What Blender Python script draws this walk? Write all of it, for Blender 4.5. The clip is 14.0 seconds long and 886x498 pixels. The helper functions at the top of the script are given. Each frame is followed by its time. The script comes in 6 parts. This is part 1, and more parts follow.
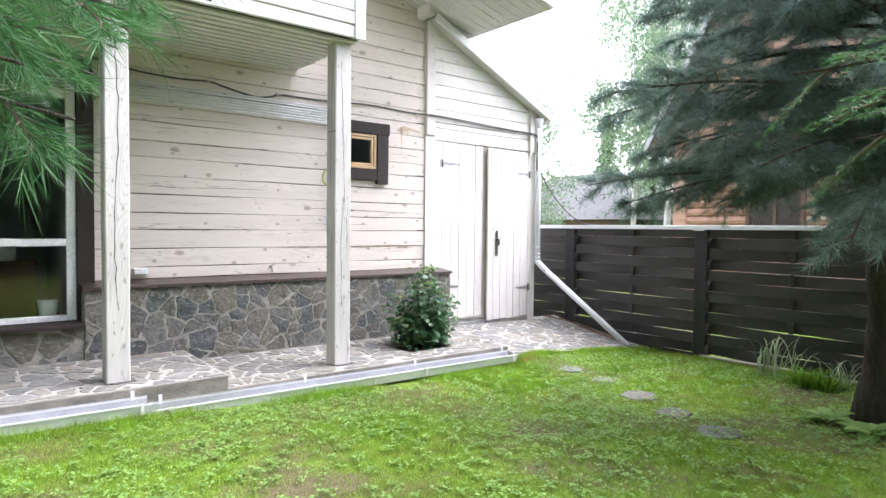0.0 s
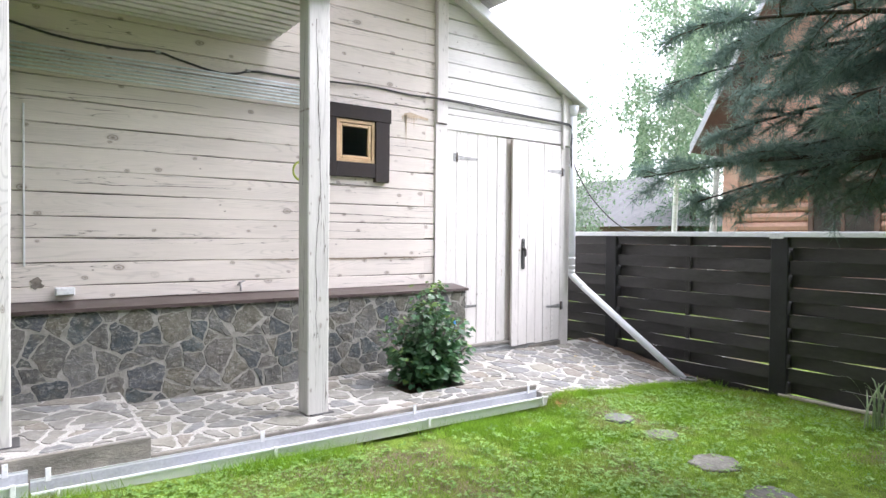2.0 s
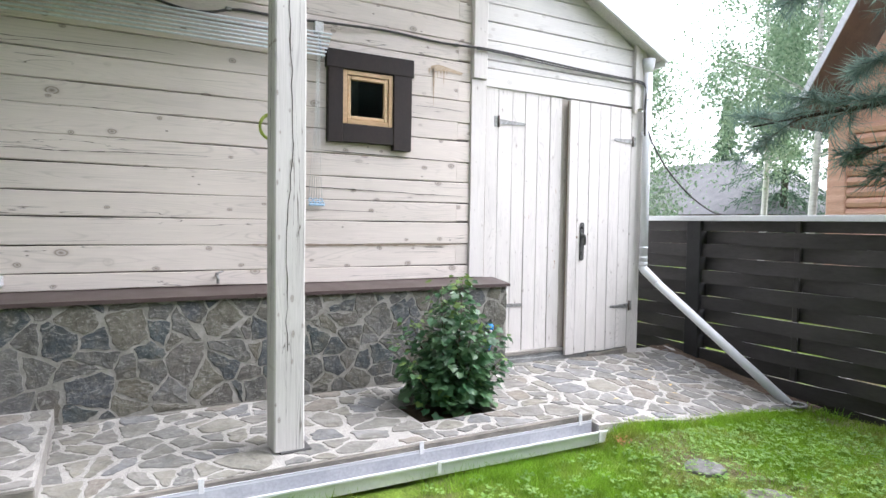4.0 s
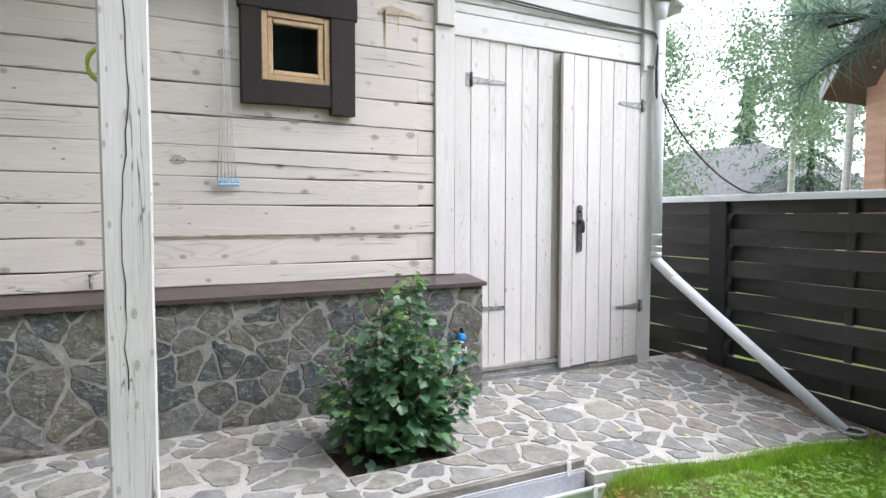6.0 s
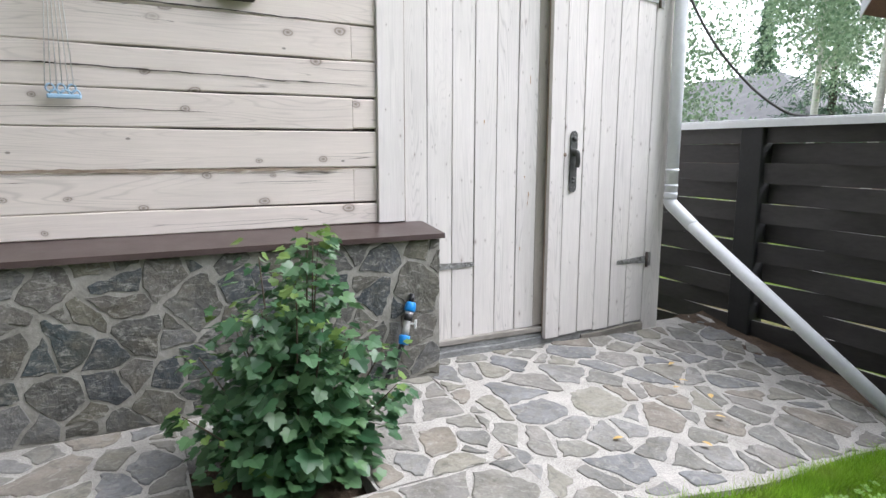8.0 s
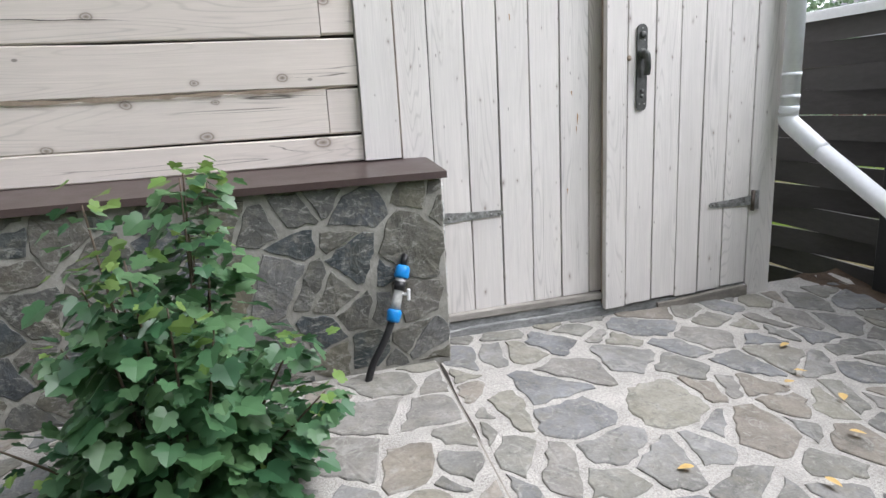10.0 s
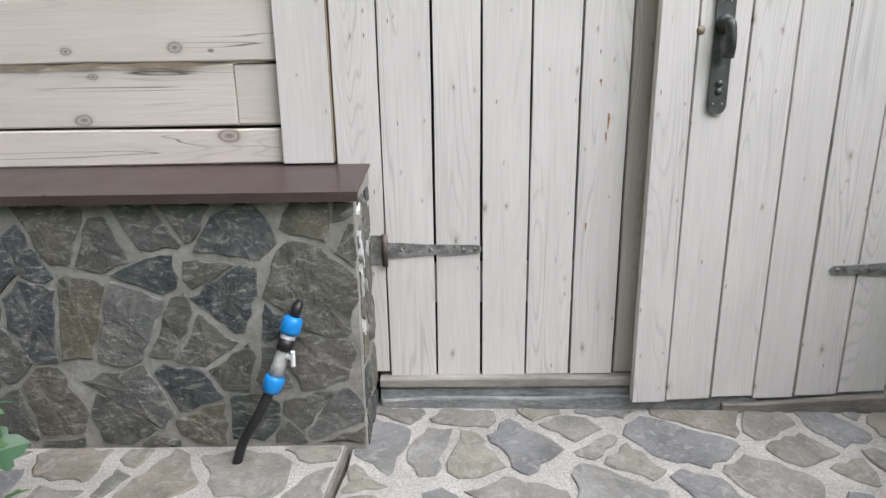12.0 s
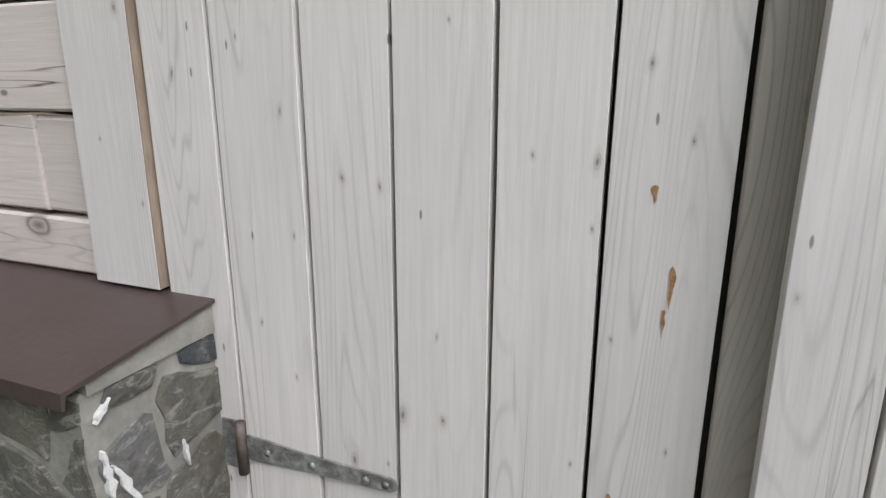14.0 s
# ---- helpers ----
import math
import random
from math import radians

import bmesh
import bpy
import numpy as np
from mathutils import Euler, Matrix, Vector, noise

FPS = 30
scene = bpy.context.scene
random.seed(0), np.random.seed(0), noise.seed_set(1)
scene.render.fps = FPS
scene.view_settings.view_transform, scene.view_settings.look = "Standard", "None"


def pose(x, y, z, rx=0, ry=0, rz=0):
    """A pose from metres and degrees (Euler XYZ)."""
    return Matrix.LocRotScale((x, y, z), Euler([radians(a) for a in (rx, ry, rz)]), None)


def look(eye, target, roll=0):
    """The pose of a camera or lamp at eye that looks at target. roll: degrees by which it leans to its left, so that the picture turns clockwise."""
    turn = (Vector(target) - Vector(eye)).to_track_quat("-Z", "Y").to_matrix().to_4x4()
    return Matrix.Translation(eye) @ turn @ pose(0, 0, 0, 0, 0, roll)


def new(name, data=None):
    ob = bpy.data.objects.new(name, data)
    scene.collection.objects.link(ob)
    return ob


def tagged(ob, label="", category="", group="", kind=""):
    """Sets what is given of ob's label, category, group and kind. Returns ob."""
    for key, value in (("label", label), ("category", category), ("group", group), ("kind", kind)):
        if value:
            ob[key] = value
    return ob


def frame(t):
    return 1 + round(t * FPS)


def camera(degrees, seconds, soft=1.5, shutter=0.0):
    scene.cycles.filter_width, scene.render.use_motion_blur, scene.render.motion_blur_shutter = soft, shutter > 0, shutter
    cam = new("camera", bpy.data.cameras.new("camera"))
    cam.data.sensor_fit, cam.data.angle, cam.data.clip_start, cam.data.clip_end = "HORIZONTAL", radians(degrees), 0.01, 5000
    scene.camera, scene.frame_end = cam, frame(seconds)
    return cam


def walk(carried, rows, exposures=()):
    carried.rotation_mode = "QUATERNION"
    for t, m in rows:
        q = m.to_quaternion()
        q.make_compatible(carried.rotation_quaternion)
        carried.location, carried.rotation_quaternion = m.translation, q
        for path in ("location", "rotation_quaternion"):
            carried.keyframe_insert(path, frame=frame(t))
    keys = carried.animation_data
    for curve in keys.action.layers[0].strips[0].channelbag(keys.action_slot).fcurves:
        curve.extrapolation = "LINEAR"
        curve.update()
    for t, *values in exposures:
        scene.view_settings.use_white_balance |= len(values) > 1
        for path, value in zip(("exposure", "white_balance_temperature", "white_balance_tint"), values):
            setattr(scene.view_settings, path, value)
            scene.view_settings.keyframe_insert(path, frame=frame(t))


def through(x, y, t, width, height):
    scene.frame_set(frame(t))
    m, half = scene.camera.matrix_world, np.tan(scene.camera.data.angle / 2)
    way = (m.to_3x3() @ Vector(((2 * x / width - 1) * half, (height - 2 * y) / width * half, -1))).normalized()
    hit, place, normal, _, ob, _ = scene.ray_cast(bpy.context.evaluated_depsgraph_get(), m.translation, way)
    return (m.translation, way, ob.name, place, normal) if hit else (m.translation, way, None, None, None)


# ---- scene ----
cam = camera(71.5, 14.0)
PATH = [
    (0, (-0.235, -0.285, 1.263), (1.001, 1.286, 1.196), 0.6),
    (0.5, (-0.006, -0.079, 1.269), (1.231, 1.492, 1.213), 0.6),
    (1, (0.242, 0.149, 1.245), (1.469, 1.728, 1.194), 0.6),
    (1.5, (0.469, 0.365, 1.256), (1.654, 1.975, 1.209), 0.7),
    (2, (0.652, 0.599, 1.264), (1.81, 2.229, 1.221), 0.5),
    (2.5, (0.869, 0.787, 1.241), (1.989, 2.442, 1.194), 0.4),
    (2.7, (0.965, 0.864, 1.245), (2.06, 2.537, 1.197), 0.5),
    (5, (1.901, 1.692, 1.2), (2.826, 3.463, 1.097), 0.5),
    (5.5, (2.11, 1.844, 1.196), (3.029, 3.617, 1.09), 0.2),
    (6, (2.269, 2.026, 1.171), (3.191, 3.798, 1.063), 0.0),
    (6.5, (2.447, 2.206, 1.205), (3.371, 3.974, 1.063), 0.1),
    (7, (2.642, 2.408, 1.195), (3.552, 4.181, 1.031), 0.3),
    (7.5, (2.773, 2.57, 1.181), (3.679, 4.335, 0.928), 0.3),
    (8, (2.946, 2.736, 1.141), (3.846, 4.493, 0.825), 0.1),
    (8.2, (3.061, 2.779, 1.118), (3.93, 4.545, 0.76), -0.1),
    (10.3, (3.69, 3.308, 0.979), (4.204, 5.182, 0.507), -3.2),
    (10.5, (3.759, 3.353, 0.986), (4.249, 5.229, 0.495), -3.0),
    (11, (3.963, 3.506, 0.996), (4.37, 5.401, 0.503), -2.7),
    (11.5, (4.174, 3.633, 0.982), (4.416, 5.557, 0.493), -1.7),
    (12, (4.417, 3.808, 1.015), (4.399, 5.736, 0.483), -0.9),
    (12.5, (4.582, 4.083, 1.016), (4.396, 5.999, 0.474), -1.4),
    (13, (4.741, 4.343, 1.034), (4.365, 6.23, 0.489), -1.4),
    (13.5, (4.828, 4.575, 1.061), (4.297, 6.43, 0.536), -0.9),
    (14, (4.847, 4.772, 1.113), (4.116, 6.558, 0.586), 0.1),
]
EXPOSURES = [(0.0, 3.17, 6150, 19), (2.5, 3.0, 6120, 18), (5.0, 2.72, 6100, 15), (8.0, 2.52, 6150, 14), (11.0, 2.35, 6220, 13), (12.5, 2.22, 6270, 13), (14.0, 1.95, 6270, 13)]
walk(cam, [(t, look(eye, target, roll)) for t, eye, target, roll in PATH], EXPOSURES)

# ---- light ----
SUN_EL, SUN_AZ = 52.0, -20.0
world = bpy.data.worlds.new("overcast_sky")
scene.world = world
world.use_nodes = True
wn, wl = world.node_tree.nodes, world.node_tree.links
sky = wn.new("ShaderNodeTexSky")
sky.sky_type, sky.sun_disc = "NISHITA", False
sky.sun_elevation, sky.sun_rotation = radians(SUN_EL), radians(90 - SUN_AZ)
sky.air_density, sky.dust_density, sky.ozone_density = 1.0, 1.0, 1.0
pale = wn.new("ShaderNodeHueSaturation")
pale.inputs["Saturation"].default_value = 0.16
wl.new(sky.outputs[0], pale.inputs["Color"])
wl.new(pale.outputs[0], wn["Background"].inputs["Color"])
wn["Background"].inputs["Strength"].default_value = 0.12
sun = new("sun", bpy.data.lights.new("sun", "SUN"))
sun.data.energy, sun.data.angle, sun.data.color = 0.8, radians(50), (1.0, 0.985, 0.96)
sun.matrix_world = look((math.cos(radians(SUN_AZ)) * 20, math.sin(radians(SUN_AZ)) * 20, math.tan(radians(SUN_EL)) * 20), (0, 0, 0))

# ---- materials ----


def shader(name, rough=0.6, metal=0.0, spec=0.4):
    m = bpy.data.materials.new(name)
    m.use_nodes = True
    b = m.node_tree.nodes["Principled BSDF"]
    b.inputs["Roughness"].default_value = rough
    b.inputs["Metallic"].default_value = metal
    b.inputs["Specular IOR Level"].default_value = spec
    return m, m.node_tree.nodes, m.node_tree.links, b


def node(nodes, kind, **values):
    n = nodes.new("ShaderNode" + kind)
    for k, v in values.items():
        if k in n.inputs:
            n.inputs[k].default_value = v
    return n


def blend(nodes, links, fac, a, b, mode="MIX"):
    n = nodes.new("ShaderNodeMix")
    n.data_type, n.blend_type = "RGBA", mode
    for slot, value in ((0, fac), (6, a), (7, b)):
        if hasattr(value, "is_output"):
            links.new(value, n.inputs[slot])
        elif slot == 0:
            n.inputs[0].default_value = value
        else:
            n.inputs[slot].default_value = (*value, 1)
    return n.outputs[2]


def ramp(nodes, links, source, stops):
    n = nodes.new("ShaderNodeValToRGB")
    e = n.color_ramp.elements
    while len(e) < len(stops):
        e.new(0.5)
    for item, (p, v) in zip(e, stops):
        item.position = p
        item.color = (v, v, v, 1) if isinstance(v, (int, float)) else (*v, 1)
    links.new(source, n.inputs[0])
    return n.outputs[0]


def place(nodes, links, stretch=(1, 1, 1), shift=True):
    """World position, stretched, and shifted by a random step from object to object."""
    g = nodes.new("ShaderNodeNewGeometry")
    out = g.outputs["Position"]
    if shift:
        info = nodes.new("ShaderNodeObjectInfo")
        mul = nodes.new("ShaderNodeMath")
        mul.operation = "MULTIPLY"
        mul.inputs[1].default_value = 43.0
        links.new(info.outputs["Random"], mul.inputs[0])
        add = nodes.new("ShaderNodeVectorMath")
        links.new(out, add.inputs[0])
        links.new(mul.outputs[0], add.inputs[1])
        out = add.outputs[0]
    mp = nodes.new("ShaderNodeMapping")
    mp.inputs["Scale"].default_value = stretch
    links.new(out, mp.inputs["Vector"])
    return mp.outputs[0]


def grain(nodes, links, where, scale, detail=5.0, rough=0.6, distort=0.0):
    n = node(nodes, "TexNoise", Scale=scale, Detail=detail, Roughness=rough, Distortion=distort)
    links.new(where, n.inputs["Vector"])
    return n.outputs["Fac"]


def relief(nodes, links, bsdf, height, strength, distance=0.01, under=None):
    b = node(nodes, "Bump", Strength=strength, Distance=distance)
    links.new(height, b.inputs["Height"])
    if under is not None:
        links.new(under, b.inputs["Normal"])
    links.new(b.outputs[0], bsdf.inputs["Normal"])
    return b.outputs[0]


def plain(name, dark, light, scale=6.0, fine=70.0, rough=0.6, bump=0.2, vary=0.0, metal=0.0, spec=0.4, stretch=(1, 1, 1), shift=True, dist=0.004, island=False, grit=0.18):
    """A surface of two tones at two scales, with fine relief."""
    m, n, l, b = shader(name, rough, metal, spec)
    where = place(n, l, stretch, shift)
    big = grain(n, l, where, scale, 4)
    small = grain(n, l, where, fine, 5)
    col = blend(n, l, ramp(n, l, big, [(0.3, 0.0), (0.7, 1.0)]), dark, light)
    tone = ramp(n, l, small, [(0.28, 1.0 - grit), (0.72, 1.0 + 0.65 * grit)])
    col = blend(n, l, 1.0, col, tone, "MULTIPLY")
    if vary:
        if island:
            info = n.new("ShaderNodeNewGeometry").outputs["Random Per Island"]
        else:
            info = n.new("ShaderNodeObjectInfo").outputs["Random"]
        col = blend(n, l, 1.0, col, ramp(n, l, info, [(0.0, 1 - vary), (1.0, 1 + vary)]), "MULTIPLY")
    l.new(col, b.inputs["Base Color"])
    relief(n, l, b, small, bump, dist)
    rr = ramp(n, l, big, [(0.2, max(0.02, rough - 0.12)), (0.8, min(1.0, rough + 0.12))])
    l.new(rr, b.inputs["Roughness"])
    return m


def painted_wood(name, base, grey, axis, knot=1.0, crack=1.0, vary=0.05, bare=1.0, eyes=True):
    """Whitewashed softwood: grain along one axis, knots with darker rings, drying checks, worn patches."""
    m, n, l, b = shader(name, 0.62, 0.0, 0.3)
    along = {"x": (1.3, 26, 26), "z": (26, 26, 1.3)}[axis]
    where = place(n, l, along)
    lines = grain(n, l, where, 1.0, 6, 0.65, 0.6)
    cloud = grain(n, l, place(n, l, (1.2, 1.2, 1.2)), 1.6, 4)
    fine = grain(n, l, place(n, l, {"x": (6, 160, 160), "z": (160, 160, 6)}[axis]), 1.0, 3)
    col = blend(n, l, ramp(n, l, cloud, [(0.3, 0.0), (0.72, 1.0)]), base, grey)
    col = blend(n, l, 1.0, col, ramp(n, l, lines, [(0.3, 1 - 0.1 * bare), (0.5, 1.0), (0.75, 1.03)]), "MULTIPLY")
    # year rings, drawn out along the board
    field = grain(n, l, place(n, l, {"x": (0.5, 6.5, 6.5), "z": (6.5, 6.5, 0.5)}[axis]), 1.0, 2.0, 0.35, 0.25)
    turns = n.new("ShaderNodeMath")
    turns.operation = "MULTIPLY"
    turns.inputs[1].default_value = 230.0 if eyes else 320.0
    l.new(field, turns.inputs[0])
    wave = n.new("ShaderNodeMath")
    wave.operation = "SINE"
    l.new(turns.outputs[0], wave.inputs[0])
    half = n.new("ShaderNodeMath")
    half.operation = "MULTIPLY_ADD"
    half.inputs[1].default_value, half.inputs[2].default_value = 0.5, 0.5
    l.new(wave.outputs[0], half.inputs[0])
    ringed = ramp(n, l, half.outputs[0], [(0.0, 0.62), (0.08, 0.8), (0.22, 0.98), (1.0, 1.01)])
    shown = ramp(n, l, grain(n, l, place(n, l, {"x": (0.8, 7, 7), "z": (7, 7, 0.8)}[axis]), 1.0, 2), [(0.42, 0.05 * bare), (0.6, 0.95 * bare)])
    col = blend(n, l, shown, col, blend(n, l, 1.0, col, ringed, "MULTIPLY"))
    col = blend(n, l, 1.0, col, ramp(n, l, fine, [(0.32, 1 - 0.13 * bare), (0.68, 1 + 0.05 * bare)]), "MULTIPLY")
    # knots
    v = n.new("ShaderNodeTexVoronoi")
    v.voronoi_dimensions = "2D"
    v.inputs["Scale"].default_value = 1.0
    bend = grain(n, l, place(n, l, (9, 9, 9)), 1.0, 2)
    kp = n.new("ShaderNodeVectorMath")
    flat = n.new("ShaderNodeSeparateXYZ")
    l.new(place(n, l, {"x": (4.2, 2.0, 6.6), "z": (15.0, 2.0, 7.2)}[axis]), flat.inputs[0])
    face = n.new("ShaderNodeCombineXYZ")
    l.new(flat.outputs[0], face.inputs[0])
    l.new(flat.outputs[2], face.inputs[1])
    l.new(face.outputs[0], kp.inputs[0])
    bs = n.new("ShaderNodeVectorMath")
    bs.operation = "SCALE"
    l.new(bend, bs.inputs[0])
    bs.inputs["Scale"].default_value = 0.16 if eyes else 0.34
    l.new(bs.outputs[0], kp.inputs[1])
    l.new(kp.outputs[0], v.inputs["Vector"])
    parts = n.new("ShaderNodeSeparateColor")
    l.new(v.outputs["Color"], parts.inputs[0])
    grow = n.new("ShaderNodeMath")
    grow.operation = "MULTIPLY"
    l.new(v.outputs["Distance"], grow.inputs[0])
    l.new(ramp(n, l, parts.outputs[2], [(0.0, 0.5), (1.0, 1.35 if eyes else 1.9)]), grow.inputs[1])
    rings = [(0.0, 1.0), (0.018, 0.8), (0.032, 0.35), (0.046, 0.42), (0.06, 0.16), (0.12, 0.0)]
    if eyes:
        rings = [(0.0, 1.0), (0.022, 0.7), (0.045, 0.3), (0.06, 0.9), (0.074, 0.35), (0.086, 0.12), (0.13, 0.0)]
    ring = ramp(n, l, grow.outputs[0], rings)
    pick = ramp(n, l, parts.outputs[0], [(0.58 if eyes else 0.66, 0.0), (0.62 if eyes else 0.7, knot)])
    kf = n.new("ShaderNodeMath")
    kf.operation = "MULTIPLY"
    l.new(ring, kf.inputs[0])
    l.new(pick, kf.inputs[1])
    col = blend(n, l, kf.outputs[0], col, (0.2, 0.155, 0.125))
    # nail heads
    nv = n.new("ShaderNodeTexVoronoi")
    nv.voronoi_dimensions = "2D"
    nv.inputs["Scale"].default_value = 1.0
    nf = n.new("ShaderNodeSeparateXYZ")
    l.new(place(n, l, {"x": (2.3, 2.0, 4.1), "z": (11.0, 2.0, 3.1)}[axis]), nf.inputs[0])
    nc = n.new("ShaderNodeCombineXYZ")
    l.new(nf.outputs[0], nc.inputs[0])
    l.new(nf.outputs[2], nc.inputs[1])
    l.new(nc.outputs[0], nv.inputs["Vector"])
    few = n.new("ShaderNodeSeparateColor")
    l.new(nv.outputs["Color"], few.inputs[0])
    nm = n.new("ShaderNodeMath")
    nm.operation = "MULTIPLY"
    l.new(ramp(n, l, nv.outputs["Distance"], [(0.014, 0.8), (0.024, 0.0)]), nm.inputs[0])
    l.new(ramp(n, l, few.outputs[0], [(0.68, 0.0), (0.7, 1.0)]), nm.inputs[1])
    col = blend(n, l, nm.outputs[0], col, (0.16, 0.14, 0.12))
    # drying checks
    chk = grain(n, l, place(n, l, {"x": (0.9, 6, 15), "z": (22, 6, 0.8)}[axis]), 1.0, 3, 0.5, 0.5)
    thin = ramp(n, l, chk, [(0.4945, 0.0), (0.499, 1.0), (0.501, 1.0), (0.5055, 0.0)])
    where2 = ramp(n, l, grain(n, l, place(n, l, {"x": (1.0, 3, 5), "z": (6, 3, 1.0)}[axis]), 1.0, 2), [(0.56, 0.0), (0.62, crack)])
    cf = n.new("ShaderNodeMath")
    cf.operation = "MULTIPLY"
    l.new(thin, cf.inputs[0])
    l.new(where2, cf.inputs[1])
    col = blend(n, l, cf.outputs[0], col, (0.1, 0.085, 0.07))
    info = n.new("ShaderNodeObjectInfo").outputs["Random"]
    col = blend(n, l, 1.0, col, ramp(n, l, info, [(0.0, 1 - vary), (1.0, 1 + vary * 0.6)]), "MULTIPLY")
    l.new(col, b.inputs["Base Color"])
    first = relief(n, l, b, lines, 0.25, 0.003)
    relief(n, l, b, fine, 0.3, 0.0015, first)
    return m


def stone_material(name, tones, light=1.0, moss=0.0, bump=0.6, spec=0.18):
    """Split slate and sandstone: each piece takes one of several tones."""
    m, n, l, b = shader(name, 0.75, 0.0, spec)
    info = n.new("ShaderNodeObjectInfo").outputs["Random"]
    cr = n.new("ShaderNodeValToRGB")
    cr.color_ramp.interpolation = "CONSTANT"
    while len(cr.color_ramp.elements) < len(tones):
        cr.color_ramp.elements.new(0.5)
    for i, (e, c) in enumerate(zip(cr.color_ramp.elements, tones)):
        e.position, e.color = i / len(tones), (*[x * light for x in c], 1)
    l.new(info, cr.inputs[0])
    where = place(n, l)
    big = grain(n, l, where, 7, 5, 0.6, 0.4)
    mid = grain(n, l, where, 24, 6, 0.7)
    fine = grain(n, l, where, 120, 3)
    col = blend(n, l, 1.0, cr.outputs[0], ramp(n, l, big, [(0.3, 0.7), (0.7, 1.28)]), "MULTIPLY")
    col = blend(n, l, ramp(n, l, mid, [(0.5, 0.0), (0.7, 0.6)]), col, (0.24, 0.225, 0.19))
    col = blend(n, l, ramp(n, l, grain(n, l, where, 13, 6, 0.75, 1.2), [(0.35, 0.55), (0.46, 0.0)]), col, (0.085, 0.088, 0.085))
    # weathering inside one stone: olive bloom and pale scuffs
    col = blend(n, l, ramp(n, l, grain(n, l, where, 5.5, 5, 0.65, 1.0), [(0.48, 0.0), (0.64, 0.26)]), col, tuple(light * c for c in (0.15, 0.14, 0.1)))
    col = blend(n, l, ramp(n, l, grain(n, l, place(n, l, (1, 1, 2.2)), 17, 6, 0.75, 1.6), [(0.53, 0.0), (0.62, 0.6)]), col, (0.32, 0.315, 0.29))
    if moss:
        col = blend(n, l, ramp(n, l, grain(n, l, where, 4, 3), [(0.55, 0.0), (0.72, moss)]), col, (0.19, 0.155, 0.085))
    col = blend(n, l, 1.0, col, ramp(n, l, fine, [(0.3, 0.88), (0.7, 1.1)]), "MULTIPLY")
    l.new(col, b.inputs["Base Color"])
    first = relief(n, l, b, big, bump, 0.02)
    second = relief(n, l, b, mid, bump * 0.6, 0.006, first)
    relief(n, l, b, fine, 0.15, 0.001, second)
    l.new(ramp(n, l, mid, [(0.3, 0.62), (0.7, 0.88)]), b.inputs["Roughness"])
    return m


def leaf_material(name, dark, light, rough=0.45, through=0.35, spec=0.35):
    m, n, l, b = shader(name, rough, 0.0, spec)
    rnd = n.new("ShaderNodeNewGeometry").outputs["Random Per Island"]
    cloud = grain(n, l, place(n, l, (1, 1, 1), False), 3.0, 3)
    col = blend(n, l, rnd, dark, light)
    col = blend(n, l, 1.0, col, ramp(n, l, cloud, [(0.3, 0.75), (0.7, 1.2)]), "MULTIPLY")
    l.new(col, b.inputs["Base Color"])
    t = n.new("ShaderNodeBsdfTranslucent")
    l.new(col, t.inputs["Color"])
    mix = n.new("ShaderNodeMixShader")
    mix.inputs[0].default_value = through
    l.new(b.outputs[0], mix.inputs[1])
    l.new(t.outputs[0], mix.inputs[2])
    l.new(mix.outputs[0], n["Material Output"].inputs["Surface"])
    return m


def glass_material(name, tint=(0.9, 0.95, 0.93)):
    m, n, l, b = shader(name, 0.02, 0.0, 0.5)
    b.inputs["Base Color"].default_value = (*tint, 1)
    b.inputs["Transmission Weight"].default_value = 1.0
    b.inputs["IOR"].default_value = 1.45
    return m


M_LOG = painted_wood("whitewashed_log", (0.69, 0.62, 0.562), (0.64, 0.58, 0.528), "x", 1.0, 1.0, 0.05, 0.45)
M_DOOR = painted_wood("whitewashed_plank", (0.725, 0.69, 0.655), (0.655, 0.625, 0.595), "z", 0.95, 0.4, 0.045, 0.5, False)
# Worn whitewash, darkened and warmed to paint in the shade between the leaves.
M_WORN_SHADED = painted_wood("shaded_worn_whitewash_plank", (0.6, 0.55, 0.5), (0.5, 0.45, 0.4), "z", 0.8, 0.3, 0.04, 0.7, False)
M_SIDING = painted_wood("whitewashed_siding", (0.72, 0.7, 0.675), (0.65, 0.63, 0.61), "x", 0.35, 0.2, 0.03, 0.4)
M_POST = painted_wood("whitewashed_post", (0.62, 0.6, 0.572), (0.54, 0.522, 0.5), "z", 0.9, 1.0, 0.02, 0.7)
M_SOOT = plain("soot_mark", (0.09, 0.075, 0.065), (0.3, 0.26, 0.22), 40, 120, 0.8, 0.1)
M_RESIN = plain("amber_resin", (0.28, 0.14, 0.06), (0.5, 0.32, 0.17), 60, 160, 0.3, 0.3)
M_STAIN = plain("rusty_stain", (0.42, 0.31, 0.2), (0.58, 0.47, 0.36), 30, 120, 0.7, 0.1)
M_EDGE = plain("bare_board_edge", (0.2, 0.15, 0.11), (0.36, 0.29, 0.22), 9, 90, 0.75, 0.3, stretch=(1, 1, 0.3))
M_GREYWOOD = plain("grey_weathered_board", (0.2, 0.185, 0.165), (0.4, 0.375, 0.34), 9, 90, 0.85, 0.4, stretch=(0.25, 1, 1))
# Near-black for cracks and joints, and for shade painted behind open gaps.
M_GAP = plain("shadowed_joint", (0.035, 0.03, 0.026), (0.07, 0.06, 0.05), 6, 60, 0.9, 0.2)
M_CASING = plain("dark_brown_stain", (0.016, 0.011, 0.0095), (0.034, 0.023, 0.02), 8, 90, 0.7, 0.25, 0.1, stretch=(1, 1, 0.4))
